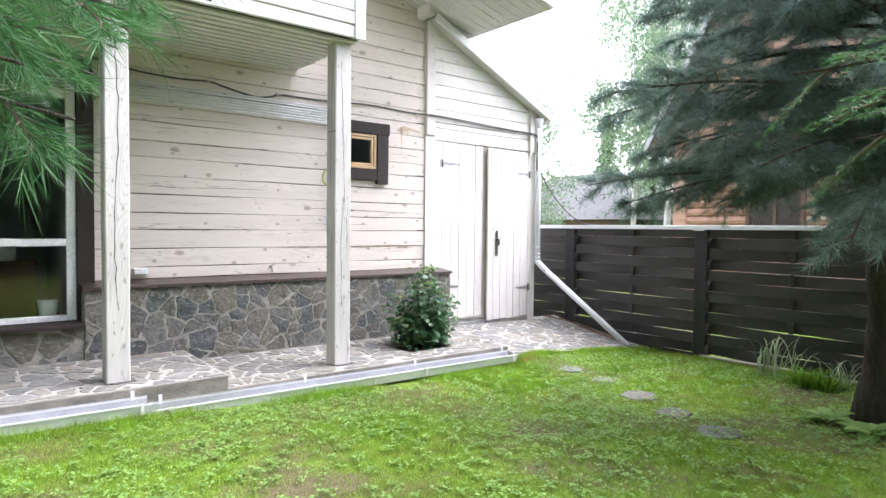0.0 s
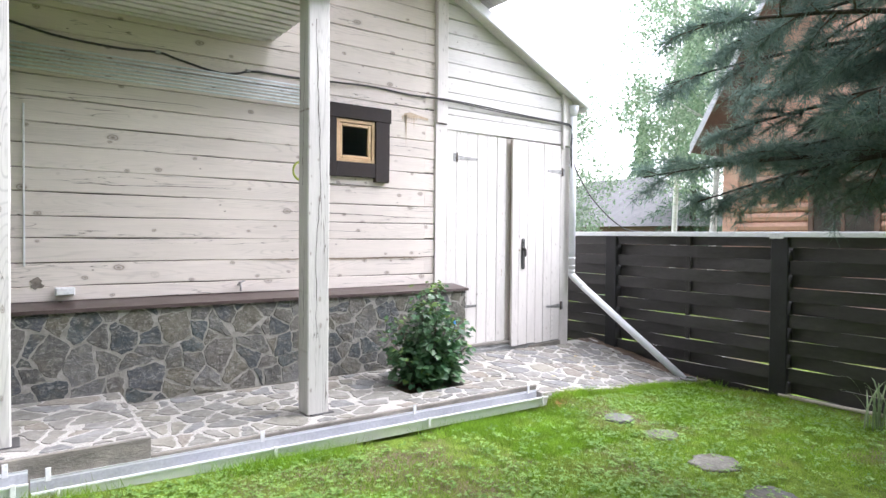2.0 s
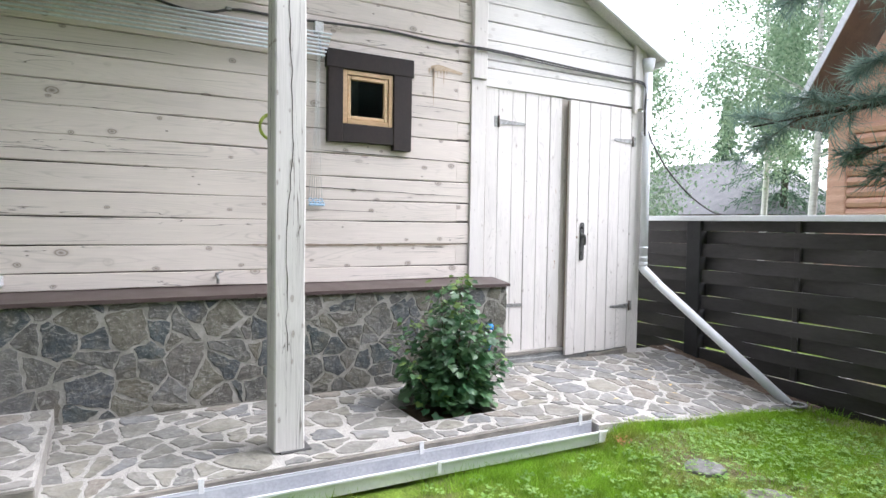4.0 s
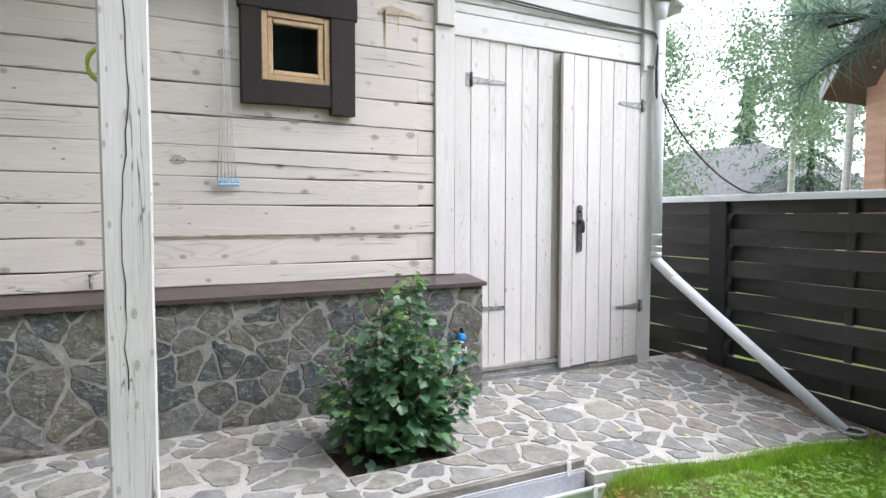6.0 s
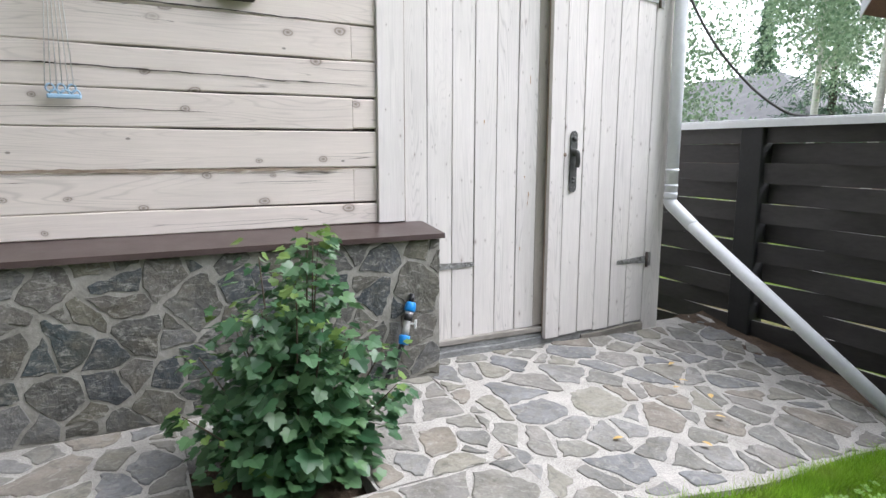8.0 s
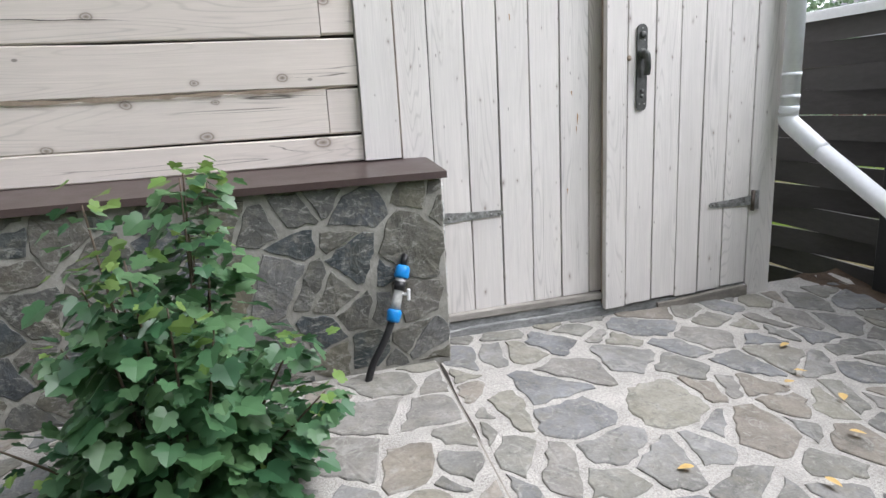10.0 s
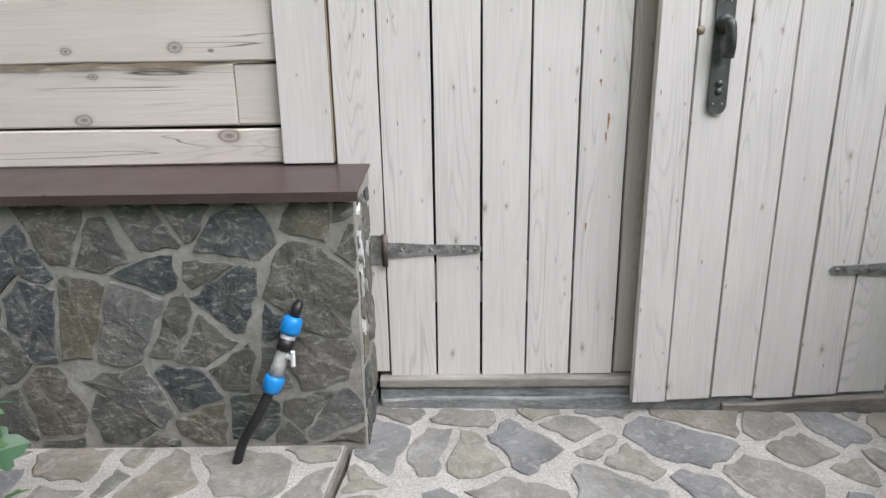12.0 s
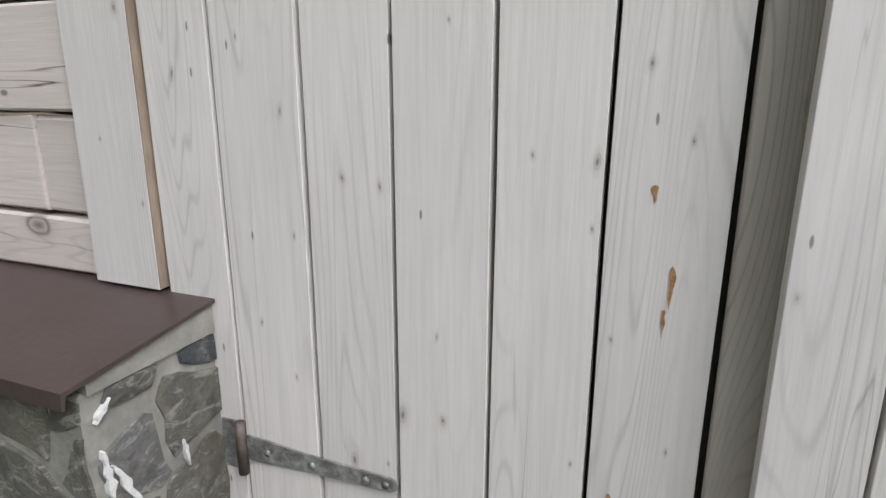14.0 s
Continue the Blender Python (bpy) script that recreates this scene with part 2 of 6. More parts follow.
M_PINE = plain("clear_pine", (0.54, 0.36, 0.2), (0.7, 0.5, 0.31), 9, 80, 0.4, 0.15, 0.05, stretch=(0.4, 1, 1))
M_GLASS = glass_material("window_glass")
M_PVC = plain("white_pvc", (0.72, 0.73, 0.74), (0.8, 0.8, 0.8), 5, 60, 0.35, 0.03)
M_PIPE = plain("white_painted_metal", (0.74, 0.76, 0.79), (0.82, 0.835, 0.85), 5, 50, 0.42, 0.03, spec=0.35, grit=0.05)
M_GUTTER_IN = plain("grey_gutter_lining", (0.36, 0.37, 0.4), (0.5, 0.51, 0.53), 6, 60, 0.45, 0.06)
M_SILL = plain("brown_coated_metal", (0.052, 0.035, 0.032), (0.074, 0.052, 0.048), 5, 120, 0.36, 0.06, spec=0.5)
M_MORTAR_WALL = plain("grey_mortar", (0.18, 0.174, 0.15), (0.35, 0.338, 0.305), 9, 60, 0.92, 0.5, dist=0.006, grit=0.14)
M_MORTAR_FLOOR = plain("pale_gritty_mortar", (0.36, 0.343, 0.315), (0.5, 0.48, 0.445), 9, 150, 0.95, 0.9, dist=0.008, shift=False, grit=0.34)
M_CONCRETE = plain("damp_concrete", (0.13, 0.12, 0.105), (0.29, 0.265, 0.23), 7, 60, 0.9, 0.6, dist=0.008, stretch=(0.6, 1, 1.4))
M_THRESHOLD = plain("grey_crusted_concrete", (0.17, 0.175, 0.175), (0.36, 0.362, 0.355), 16, 80, 0.9, 0.8, dist=0.008, stretch=(0.5, 1, 1.3), grit=0.3)
SLATE = [(0.12, 0.12, 0.112), (0.066, 0.077, 0.083), (0.145, 0.138, 0.108), (0.068, 0.083, 0.086), (0.16, 0.16, 0.155), (0.135, 0.128, 0.102), (0.105, 0.105, 0.098), (0.08, 0.087, 0.093), (0.13, 0.126, 0.108), (0.135, 0.128, 0.115)]
PAVE = [(0.225, 0.215, 0.2), (0.2, 0.202, 0.205), (0.238, 0.23, 0.208), (0.19, 0.188, 0.178), (0.235, 0.232, 0.226), (0.183, 0.187, 0.192), (0.25, 0.24, 0.205), (0.21, 0.206, 0.186), (0.23, 0.207, 0.178)]
M_SLATE = stone_material("slate_cladding", SLATE, 0.86, 0.2, 0.9)
M_PAVE = stone_material("paving_slate", PAVE, 0.97, 0.12, 0.6)
M_STEP = stone_material("mossy_stepping_stone", PAVE, 0.8, 0.5, 0.6)
M_FENCE = plain("black_stained_board", (0.031, 0.029, 0.0285), (0.062, 0.058, 0.057), 5, 60, 0.5, 0.3, 0.18, stretch=(1, 0.25, 1))
M_LATH = plain("pale_lath", (0.42, 0.38, 0.31), (0.62, 0.58, 0.5), 9, 80, 0.8, 0.3, stretch=(1, 0.3, 1))
M_FENCE_POST = plain("black_stained_post", (0.014, 0.0145, 0.0155), (0.03, 0.03, 0.031), 5, 60, 0.6, 0.3)
# Pale tone for the fence board tops: skylight put into the colour.
M_FENCE_SKYLIT = plain("skylit_grey_board_top", (0.16, 0.155, 0.15), (0.42, 0.41, 0.4), 14, 80, 0.8, 0.3, stretch=(1, 0.25, 1))
M_ZINC = plain("weathered_zinc", (0.17, 0.165, 0.155), (0.47, 0.475, 0.47), 45, 150, 0.5, 0.4, metal=0.6, grit=0.3)
M_RUST = plain("rusty_iron", (0.07, 0.05, 0.04), (0.2, 0.17, 0.15), 30, 140, 0.6, 0.4, metal=0.4)
M_IRON = plain("blackened_iron", (0.055, 0.057, 0.054), (0.13, 0.132, 0.125), 22, 120, 0.5, 0.25, metal=0.6)
M_RUBBER = plain("black_polyethylene", (0.012, 0.012, 0.013), (0.03, 0.03, 0.032), 8, 60, 0.4, 0.05)
M_BLUE = plain("blue_plastic", (0.01, 0.2, 0.55), (0.02, 0.26, 0.66), 8, 60, 0.35, 0.05)
M_CLEAR = plain("cloudy_plastic", (0.35, 0.35, 0.34), (0.5, 0.5, 0.48), 20, 60, 0.25, 0.05)
M_CABLE = plain("grey_black_cable", (0.035, 0.035, 0.036), (0.09, 0.088, 0.085), 10, 60, 0.6, 0.1)
M_ROD = plain("pale_enamel_rod", (0.55, 0.62, 0.64), (0.7, 0.75, 0.76), 4, 60, 0.3, 0.03)
M_TAG = plain("pale_blue_plastic", (0.3, 0.48, 0.66), (0.42, 0.6, 0.76), 8, 60, 0.4, 0.04)
M_CORD = plain("white_cord", (0.6, 0.6, 0.58), (0.72, 0.72, 0.7), 30, 90, 0.8, 0.1)
M_LIME = plain("lime_green_plastic", (0.4, 0.5, 0.08), (0.52, 0.6, 0.14), 8, 60, 0.4, 0.04)
M_SOIL = plain("bare_soil", (0.055, 0.036, 0.024), (0.13, 0.09, 0.06), 14, 120, 0.95, 0.9, dist=0.012, shift=False)
M_FELT = plain("grey_roof_felt", (0.12, 0.12, 0.124), (0.17, 0.17, 0.174), 3, 60, 0.95, 0.2)
M_SOFFIT = plain("pale_soffit_panel", (0.58, 0.56, 0.54), (0.68, 0.66, 0.63), 4, 60, 0.6, 0.08)
M_BARK = plain("dark_conifer_bark", (0.03, 0.024, 0.02), (0.09, 0.072, 0.06), 12, 50, 0.95, 1.0, dist=0.03, stretch=(1, 1, 0.35), shift=False)
M_TWIG = plain("brown_twig", (0.06, 0.045, 0.032), (0.12, 0.09, 0.065), 20, 90, 0.9, 0.3)
M_BIRCH = plain("birch_bark", (0.5, 0.49, 0.47), (0.72, 0.71, 0.69), 5, 25, 0.7, 0.3, stretch=(1, 1, 4))
M_NEEDLE = leaf_material("dark_needles", (0.095, 0.16, 0.135), (0.22, 0.3, 0.25), 0.5, 0.7)
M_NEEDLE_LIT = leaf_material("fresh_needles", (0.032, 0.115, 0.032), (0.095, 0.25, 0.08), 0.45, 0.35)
M_LEAF = leaf_material("currant_leaf", (0.04, 0.112, 0.052), (0.115, 0.22, 0.095), 0.34, 0.3, 0.5)
M_LEAF_NEW = leaf_material("young_currant_leaf", (0.12, 0.22, 0.055), (0.21, 0.32, 0.09), 0.45, 0.4)
M_BIRCH_LEAF = leaf_material("birch_leaf", (0.15, 0.25, 0.15), (0.34, 0.44, 0.3), 0.45, 0.55)
M_SPRUCE = leaf_material("spruce_needles", (0.05, 0.1, 0.065), (0.12, 0.19, 0.125), 0.6, 0.4)
def lawn_leaf(name, dark, light, dry):
    """Blades in patches: fresh, dark and straw-coloured."""
    m, n, l, b = shader(name, 0.5, 0.0, 0.25)
    rnd = n.new("ShaderNodeNewGeometry").outputs["Random Per Island"]
    where = place(n, l, (1, 1, 1), False)
    col = blend(n, l, rnd, dark, light)
    col = blend(n, l, ramp(n, l, grain(n, l, where, 2.2, 4), [(0.5, 0.0), (0.68, 0.75)]), col, dry)
    col = blend(n, l, 1.0, col, ramp(n, l, grain(n, l, where, 6.5, 4, 0.7), [(0.3, 0.62), (0.5, 1.05), (0.7, 1.45)]), "MULTIPLY")
    l.new(col, b.inputs["Base Color"])
    t = n.new("ShaderNodeBsdfTranslucent")
    l.new(col, t.inputs["Color"])
    mix = n.new("ShaderNodeMixShader")
    mix.inputs[0].default_value = 0.4
    l.new(b.outputs[0], mix.inputs[1])
    l.new(t.outputs[0], mix.inputs[2])
    l.new(mix.outputs[0], n["Material Output"].inputs["Surface"])
    return m


M_BLADE = lawn_leaf("grass_blade", (0.145, 0.29, 0.018), (0.33, 0.53, 0.058), (0.33, 0.32, 0.1))
M_TALL = leaf_material("grass_blade", (0.1, 0.24, 0.012), (0.26, 0.46, 0.05), 0.5, 0.45, 0.25)
M_CLOVER = leaf_material("clover_leaf", (0.17, 0.33, 0.07), (0.33, 0.5, 0.15), 0.5, 0.4, 0.25)
M_RIBBON = leaf_material("variegated_grass_leaf", (0.2, 0.3, 0.14), (0.55, 0.62, 0.42), 0.5, 0.35)
M_LITTER = leaf_material("orange_litter", (0.3, 0.12, 0.04), (0.5, 0.26, 0.12), 0.7, 0.2)
M_DEADLEAF = leaf_material("yellow_fallen_leaf", (0.5, 0.3, 0.05), (0.75, 0.55, 0.25), 0.6, 0.2)
M_ORANGE_LOG = plain("orange_log", (0.4, 0.225, 0.16), (0.54, 0.335, 0.25), 2.5, 30, 0.6, 0.3, 0.1, stretch=(1, 0.5, 4))
M_BROWN_BOARD = plain("brown_board", (0.09, 0.055, 0.04), (0.15, 0.095, 0.07), 3, 40, 0.7, 0.3)
M_ROOM = plain("dim_room_plaster", (0.55, 0.57, 0.55), (0.66, 0.67, 0.65), 3, 40, 0.8, 0.05)
M_FLOORING = plain("brown_room_floor", (0.14, 0.07, 0.04), (0.24, 0.13, 0.07), 3, 40, 0.5, 0.1)


def ground_material():
    m, n, l, b = shader("lawn_soil", 0.95, 0.0, 0.1)
    where = place(n, l, (1, 1, 1), False)
    big = grain(n, l, where, 1.3, 5)
    mid = grain(n, l, where, 9, 5)
    fine = grain(n, l, where, 90, 4)
    col = blend(n, l, ramp(n, l, mid, [(0.35, 0.0), (0.65, 1.0)]), (0.12, 0.18, 0.025), (0.22, 0.33, 0.05))
    col = blend(n, l, ramp(n, l, big, [(0.48, 0.0), (0.6, 0.9)]), col, (0.2, 0.16, 0.1))
    gap = n.new("ShaderNodeVectorMath")
    gap.operation = "DISTANCE"
    l.new(where, gap.inputs[0])
    gap.inputs[1].default_value = (4.75, 1.1, -0.1)
    edge = n.new("ShaderNodeMath")
    edge.operation = "MULTIPLY_ADD"
    l.new(mid, edge.inputs[0])
    edge.inputs[1].default_value = 0.9
    l.new(gap.outputs["Value"], edge.inputs[2])
    col = blend(n, l, ramp(n, l, edge.outputs[0], [(0.75, 1.0), (1.0, 0.0)]), col, (0.15, 0.1, 0.065))
    col = blend(n, l, 1.0, col, ramp(n, l, fine, [(0.25, 0.6), (0.75, 1.25)]), "MULTIPLY")
    l.new(col, b.inputs["Base Color"])
    relief(n, l, b, fine, 0.9, 0.02)
    return m


M_GROUND = ground_material()


# ---- builders ----
def mesh_object(name, verts, faces, material, parent=None, label="", smooth=False):
    me = bpy.data.meshes.new(name)
    me.from_pydata([tuple(v) for v in verts], [], [tuple(f) for f in faces])
    me.materials.append(material)
    if smooth:
        me.polygons.foreach_set("use_smooth", [True] * len(me.polygons))
    ob = new(name, me)
    if parent is not None:
        ob.parent = parent
    if label:
        ob["label"] = label
    return ob


def part(name, bm, material, parent=None, label="", smooth=False):
    me = bpy.data.meshes.new(name)
    bmesh.ops.recalc_face_normals(bm, faces=bm.faces)
    bm.to_mesh(me)
    bm.free()
    me.materials.append(material)
    if smooth:
        me.polygons.foreach_set("use_smooth", [True] * len(me.polygons))
    ob = new(name, me)
    if parent is not None:
        ob.parent = parent
    if label:
        ob["label"] = label
    return ob


def thing(name, label, category, group="", kind=""):
    return tagged(new(name), label, category, group, kind)


def add_box(bm, lo, hi, bevel=0.0):
    """A box from corner to corner, with its edges taken off."""
    size = [b - a for a, b in zip(lo, hi)]
    mid = [(a + b) / 2 for a, b in zip(lo, hi)]
    made = bmesh.ops.create_cube(bm, size=1.0, matrix=Matrix.LocRotScale(mid, None, size))
    if bevel:
        edges = list({e for v in made["verts"] for e in v.link_edges})
        bmesh.ops.bevel(bm, geom=edges, offset=bevel, segments=1, affect="EDGES", profile=0.6)
    return made


def box(name, lo, hi, material, parent=None, bevel=0.004, label=""):
    bm = bmesh.new()
    add_box(bm, lo, hi, bevel)
    return part(name, bm, material, parent, label)


def add_tube(bm, points, radius, sides=10, closed=True):
    pts = [Vector(p) for p in points]
    radii = radius if isinstance(radius, (list, tuple)) else [radius] * len(pts)
    rings = []
    for i, p in enumerate(pts):
        way = (pts[min(i + 1, len(pts) - 1)] - pts[max(i - 1, 0)]).normalized()
        side = way.cross(Vector((0, 0, 1)))
        if side.length < 1e-3:
            side = way.cross(Vector((0, 1, 0)))
        side.normalize()
        up = side.cross(way)
        rings.append([bm.verts.new(p + radii[i] * (math.cos(2 * math.pi * k / sides) * side + math.sin(2 * math.pi * k / sides) * up)) for k in range(sides)])
    for a, b in zip(rings, rings[1:]):
        for k in range(sides):
            bm.faces.new((a[k], a[(k + 1) % sides], b[(k + 1) % sides], b[k]))
    if closed:
        bm.faces.new(rings[0])
        bm.faces.new(rings[-1][::-1])


def tube(name, points, radius, material, parent=None, sides=10, label="", smooth=True):
    bm = bmesh.new()
    add_tube(bm, points, radius, sides)
    return part(name, bm, material, parent, label, smooth)


def curve_points(points, steps=8):
    """A smooth line through the points."""
    p = [Vector(q) for q in points]
    p = [2 * p[0] - p[1]] + p + [2 * p[-1] - p[-2]]
    out = []
    for i in range(1, len(p) - 2):
        for s in range(steps):
            t = s / steps
            a, b, c, d = p[i - 1], p[i], p[i + 1], p[i + 2]
            out.append(0.5 * (2 * b + (c - a) * t + (2 * a - 5 * b + 4 * c - d) * t * t + (3 * b - a - 3 * c + d) * t ** 3))
    return out + [p[-2]]


def plank(name, material, parent, lo, hi, axis="x", bevel=0.006, wave=0.002, seed=0, label="", steps=0):
    """A board with eased edges that is not quite straight."""
    rnd = random.Random(seed)
    ax = "xyz".index(axis)
    o = [i for i in range(3) if i != ax]
    length = hi[ax] - lo[ax]
    n = steps or max(2, int(length / 0.25))
    b = bevel
    a0, a1, c0, c1 = lo[o[0]], hi[o[0]], lo[o[1]], hi[o[1]]
    ring = [(a0 + b, c0), (a1 - b, c0), (a1, c0 + b), (a1, c1 - b), (a1 - b, c1), (a0 + b, c1), (a0, c1 - b), (a0, c0 + b)]
    verts, faces = [], []
    ph = [rnd.uniform(0, 6.3) for _ in range(4)]
    for i in range(n + 1):
        s = lo[ax] + length * i / n
        top = wave * (math.sin(s * 3.1 + ph[0]) + 0.6 * math.sin(s * 9.7 + ph[1]))
        low = wave * (math.sin(s * 2.7 + ph[2]) + 0.6 * math.sin(s * 11.3 + ph[3]))
        for a, c in ring:
            v = [0, 0, 0]
            v[ax], v[o[0]], v[o[1]] = s, a, c
            k = o[1] if axis != "z" else o[0]
            mid = (c0 + c1) / 2 if axis != "z" else (a0 + a1) / 2
            v[k] += top if v[k] > mid else low
            verts.append(v)
    for i in range(n):
        for k in range(8):
            p, q = i * 8 + k, i * 8 + (k + 1) % 8
            faces.append((p, q, q + 8, p + 8))
    faces.append(tuple(range(7, -1, -1)))
    faces.append(tuple(n * 8 + k for k in range(8)))
    ob = mesh_object(name, verts, faces, material, parent, label)
    return ob


def clip(poly, nx, ny, d):
    """The part of a polygon with nx*x + ny*y <= d."""
    out = []
    for i, p in enumerate(poly):
        q = poly[(i + 1) % len(poly)]
        a, b = nx * p[0] + ny * p[1] - d, nx * q[0] + ny * q[1] - d
        if a <= 0:
            out.append(p)
        if (a < 0 < b) or (b < 0 < a):
            t = a / (a - b)
            out.append((p[0] + t * (q[0] - p[0]), p[1] + t * (q[1] - p[1])))
    return out


def cells(outline, size, seed, squash=1.0, jitter=0.48, joint=(0.006, 0.016), skew=0.4, drop=0.08, extra=0.16, uneven=0.0, blunt=0.004):
    """Broken flags: an irregular patchwork of large and small pieces that fills a convex outline, with a joint round each piece."""
    rnd = random.Random(seed)
    xs, ys = [p[0] for p in outline], [p[1] for p in outline]
    sites = []
    j = 0
    y = min(ys) - size
    while y < max(ys) + size:
        x = min(xs) - size + (j % 2) * size * squash * 0.5
        while x < max(xs) + size:
            if rnd.random() > drop:
                sites.append((x + rnd.uniform(-1, 1) * jitter * size * squash, y + rnd.uniform(-1, 1) * jitter * size))
                if rnd.random() < extra:
                    sites.append((x + rnd.uniform(-1, 1) * 0.6 * size, y + rnd.uniform(-1, 1) * 0.6 * size))
            x += size * squash
        y += size
        j += 1
    pull = {s: (uneven * size * rnd.random() ** 1.5) ** 2 for s in sites}
    done = []
    edges = [(outline[i], outline[(i + 1) % len(outline)]) for i in range(len(outline))]
    area2 = sum(a[0] * b[1] - b[0] * a[1] for a, b in edges)
    for s in sites:
        wide = 2.6 * size
        poly = [(s[0] - wide, s[1] - wide), (s[0] + wide, s[1] - wide), (s[0] + wide, s[1] + wide), (s[0] - wide, s[1] + wide)]
        near = sorted((q for q in sites if q is not s), key=lambda q: (q[0] - s[0]) ** 2 + (q[1] - s[1]) ** 2)[:22]
        for q in near:
            dx, dy = q[0] - s[0], q[1] - s[1]
            ln = math.hypot(dx, dy)
            if ln < 1e-6:
                continue
            # neighbours turn the joint a little, each pair the same way
            turn = skew * math.sin(37.7 * (q[0] + s[0]) + 51.3 * (q[1] + s[1]))
            nx, ny = dx / ln, dy / ln
            nx, ny = nx * math.cos(turn) - ny * math.sin(turn), nx * math.sin(turn) + ny * math.cos(turn)
            shift = min(0.42, max(-0.42, (pull[s] - pull[q]) / (2 * ln * ln)))
            mx, my = s[0] + dx * (0.5 + shift), s[1] + dy * (0.5 + shift)
            poly = clip(poly, nx, ny, nx * mx + ny * my - rnd.uniform(*joint))
            if len(poly) < 3:
                break
        for a, b in edges:
            if len(poly) < 3:
                break
            nx, ny = (b[1] - a[1]), -(b[0] - a[0])
            if area2 < 0:
                nx, ny = -nx, -ny
            ln = math.hypot(nx, ny)
            nx, ny = nx / ln, ny / ln
            poly = clip(poly, nx, ny, nx * a[0] + ny * a[1] - rnd.uniform(0.001, joint[1] * 0.6))
        if len(poly) < 3:
            continue
        poly = blunted(poly, blunt, rnd)
        keep = [poly[0]]
        for p in poly[1:]:
            if math.hypot(p[0] - keep[-1][0], p[1] - keep[-1][1]) > 0.011:
                keep.append(p)
        area = 0.5 * abs(sum(keep[i][0] * keep[(i + 1) % len(keep)][1] - keep[(i + 1) % len(keep)][0] * keep[i][1] for i in range(len(keep))))
        if len(keep) >= 3 and area > 0.0012:
            done.append(keep)
    return done


def blunted(poly, size, rnd):
    """The polygon with its sharp corners broken off."""
    out = []
    n = len(poly)
    for i, p in enumerate(poly):
        a, b = poly[i - 1], poly[(i + 1) % n]
        u, v = (a[0] - p[0], a[1] - p[1]), (b[0] - p[0], b[1] - p[1])
        lu, lv = math.hypot(*u), math.hypot(*v)
        if lu < 1e-6 or lv < 1e-6:
            continue
        c = (u[0] * v[0] + u[1] * v[1]) / (lu * lv)
        cut = size * (2.6 if c > 0.5 else 1.5 if c > 0.1 else 0.9) * rnd.uniform(0.4, 1.5)
        for w, lw in ((u, lu), (v, lv)):
            k = min(cut * rnd.uniform(0.6, 1.3), 0.35 * lw) / lw
            out.append((p[0] + w[0] * k, p[1] + w[1] * k))
    return out


def flag(poly, seed, thick=0.012, rough=0.004, edge=0.006):
    """One split stone over a polygon: ragged rim, eased edge, uneven face. Points are (u, v, h)."""
    rnd = random.Random(seed)
    rim = []
    for i, p in enumerate(poly):
        q = poly[(i + 1) % len(poly)]
        ln = math.hypot(q[0] - p[0], q[1] - p[1])
        k = max(1, min(6, int(ln / 0.026)))
        for s in range(k):
            t = s / k
            w = 0 if s == 0 else rough * rnd.uniform(-1, 1)
            nx, ny = (q[1] - p[1]) / ln, -(q[0] - p[0]) / ln
            rim.append((p[0] + t * (q[0] - p[0]) + nx * w, p[1] + t * (q[1] - p[1]) + ny * w))
    cx, cy = sum(p[0] for p in rim) / len(rim), sum(p[1] for p in rim) / len(rim)
    n = len(rim)
    tilt = (rnd.uniform(-1, 1) * 0.014, rnd.uniform(-1, 1) * 0.014)
    high = thick * rnd.uniform(0.75, 1.25)
    verts = [(x, y, -0.012) for x, y in rim]
    verts += [(x, y, high - edge + tilt[0] * (x - cx) + tilt[1] * (y - cy)) for x, y in rim]
    for x, y in rim:
        d = max(0.02, math.hypot(x - cx, y - cy))
        f = 1 - min(0.45, edge * rnd.uniform(0.7, 1.5) / d)
        u, v = cx + (x - cx) * f, cy + (y - cy) * f
        verts.append((u, v, high + tilt[0] * (u - cx) + tilt[1] * (v - cy) + rnd.uniform(-0.3, 0.3) * rough))
    verts.append((cx, cy, high + rnd.uniform(-0.2, 0.5) * rough))
    faces = []
    for i in range(n):
        k = (i + 1) % n
        faces += [(i, k, n + k, n + i), (n + i, n + k, 2 * n + k, 2 * n + i), (2 * n + i, 2 * n + k, 3 * n)]
    return verts, faces


def lay(polys, to_world, name, material, parent, seed, thick=0.012, rough=0.004, edge=0.006):
    for i, poly in enumerate(polys):
        if sum(a[0] * b[1] - b[0] * a[1] for a, b in zip(poly, poly[1:] + poly[:1])) < 0:
            poly = poly[::-1]
        verts, faces = flag(poly, seed * 1000 + i, thick, rough, edge)
        mesh_object(name, [to_world(*v) for v in verts], faces, material, parent)


# ---- heights ----
def lawn(x, y):
    """The lawn falls gently towards the fence."""
    k = min(max(x, -2.0), 6.5)
    z = 0.035 - 0.03 * k + 0.008 * math.sin(1.7 * x + 0.6) * math.cos(1.3 * y)
    up = min(max((y - 3.2) / 0.8, 0.0), 1.0) * min(max((x - 3.95) / 0.35, 0.0), 1.0)
    return z + up * (patio(x, 4.05) - 0.022 - z)


def patio(x, y):
    """The patio before the shed door, falling towards the drain."""
    u, v = (x - 4.1) / 1.9, (5.45 - y) / 1.35
    near = 0.1 - 0.035 * u
    far = 0.04 - 0.17 * u
    return near + (far - near) * v


def joint_x(y):
    """The slightly skewed open joint between the porch slab and the patio."""
    return 4.055 + 0.083 * (y - 4.1)


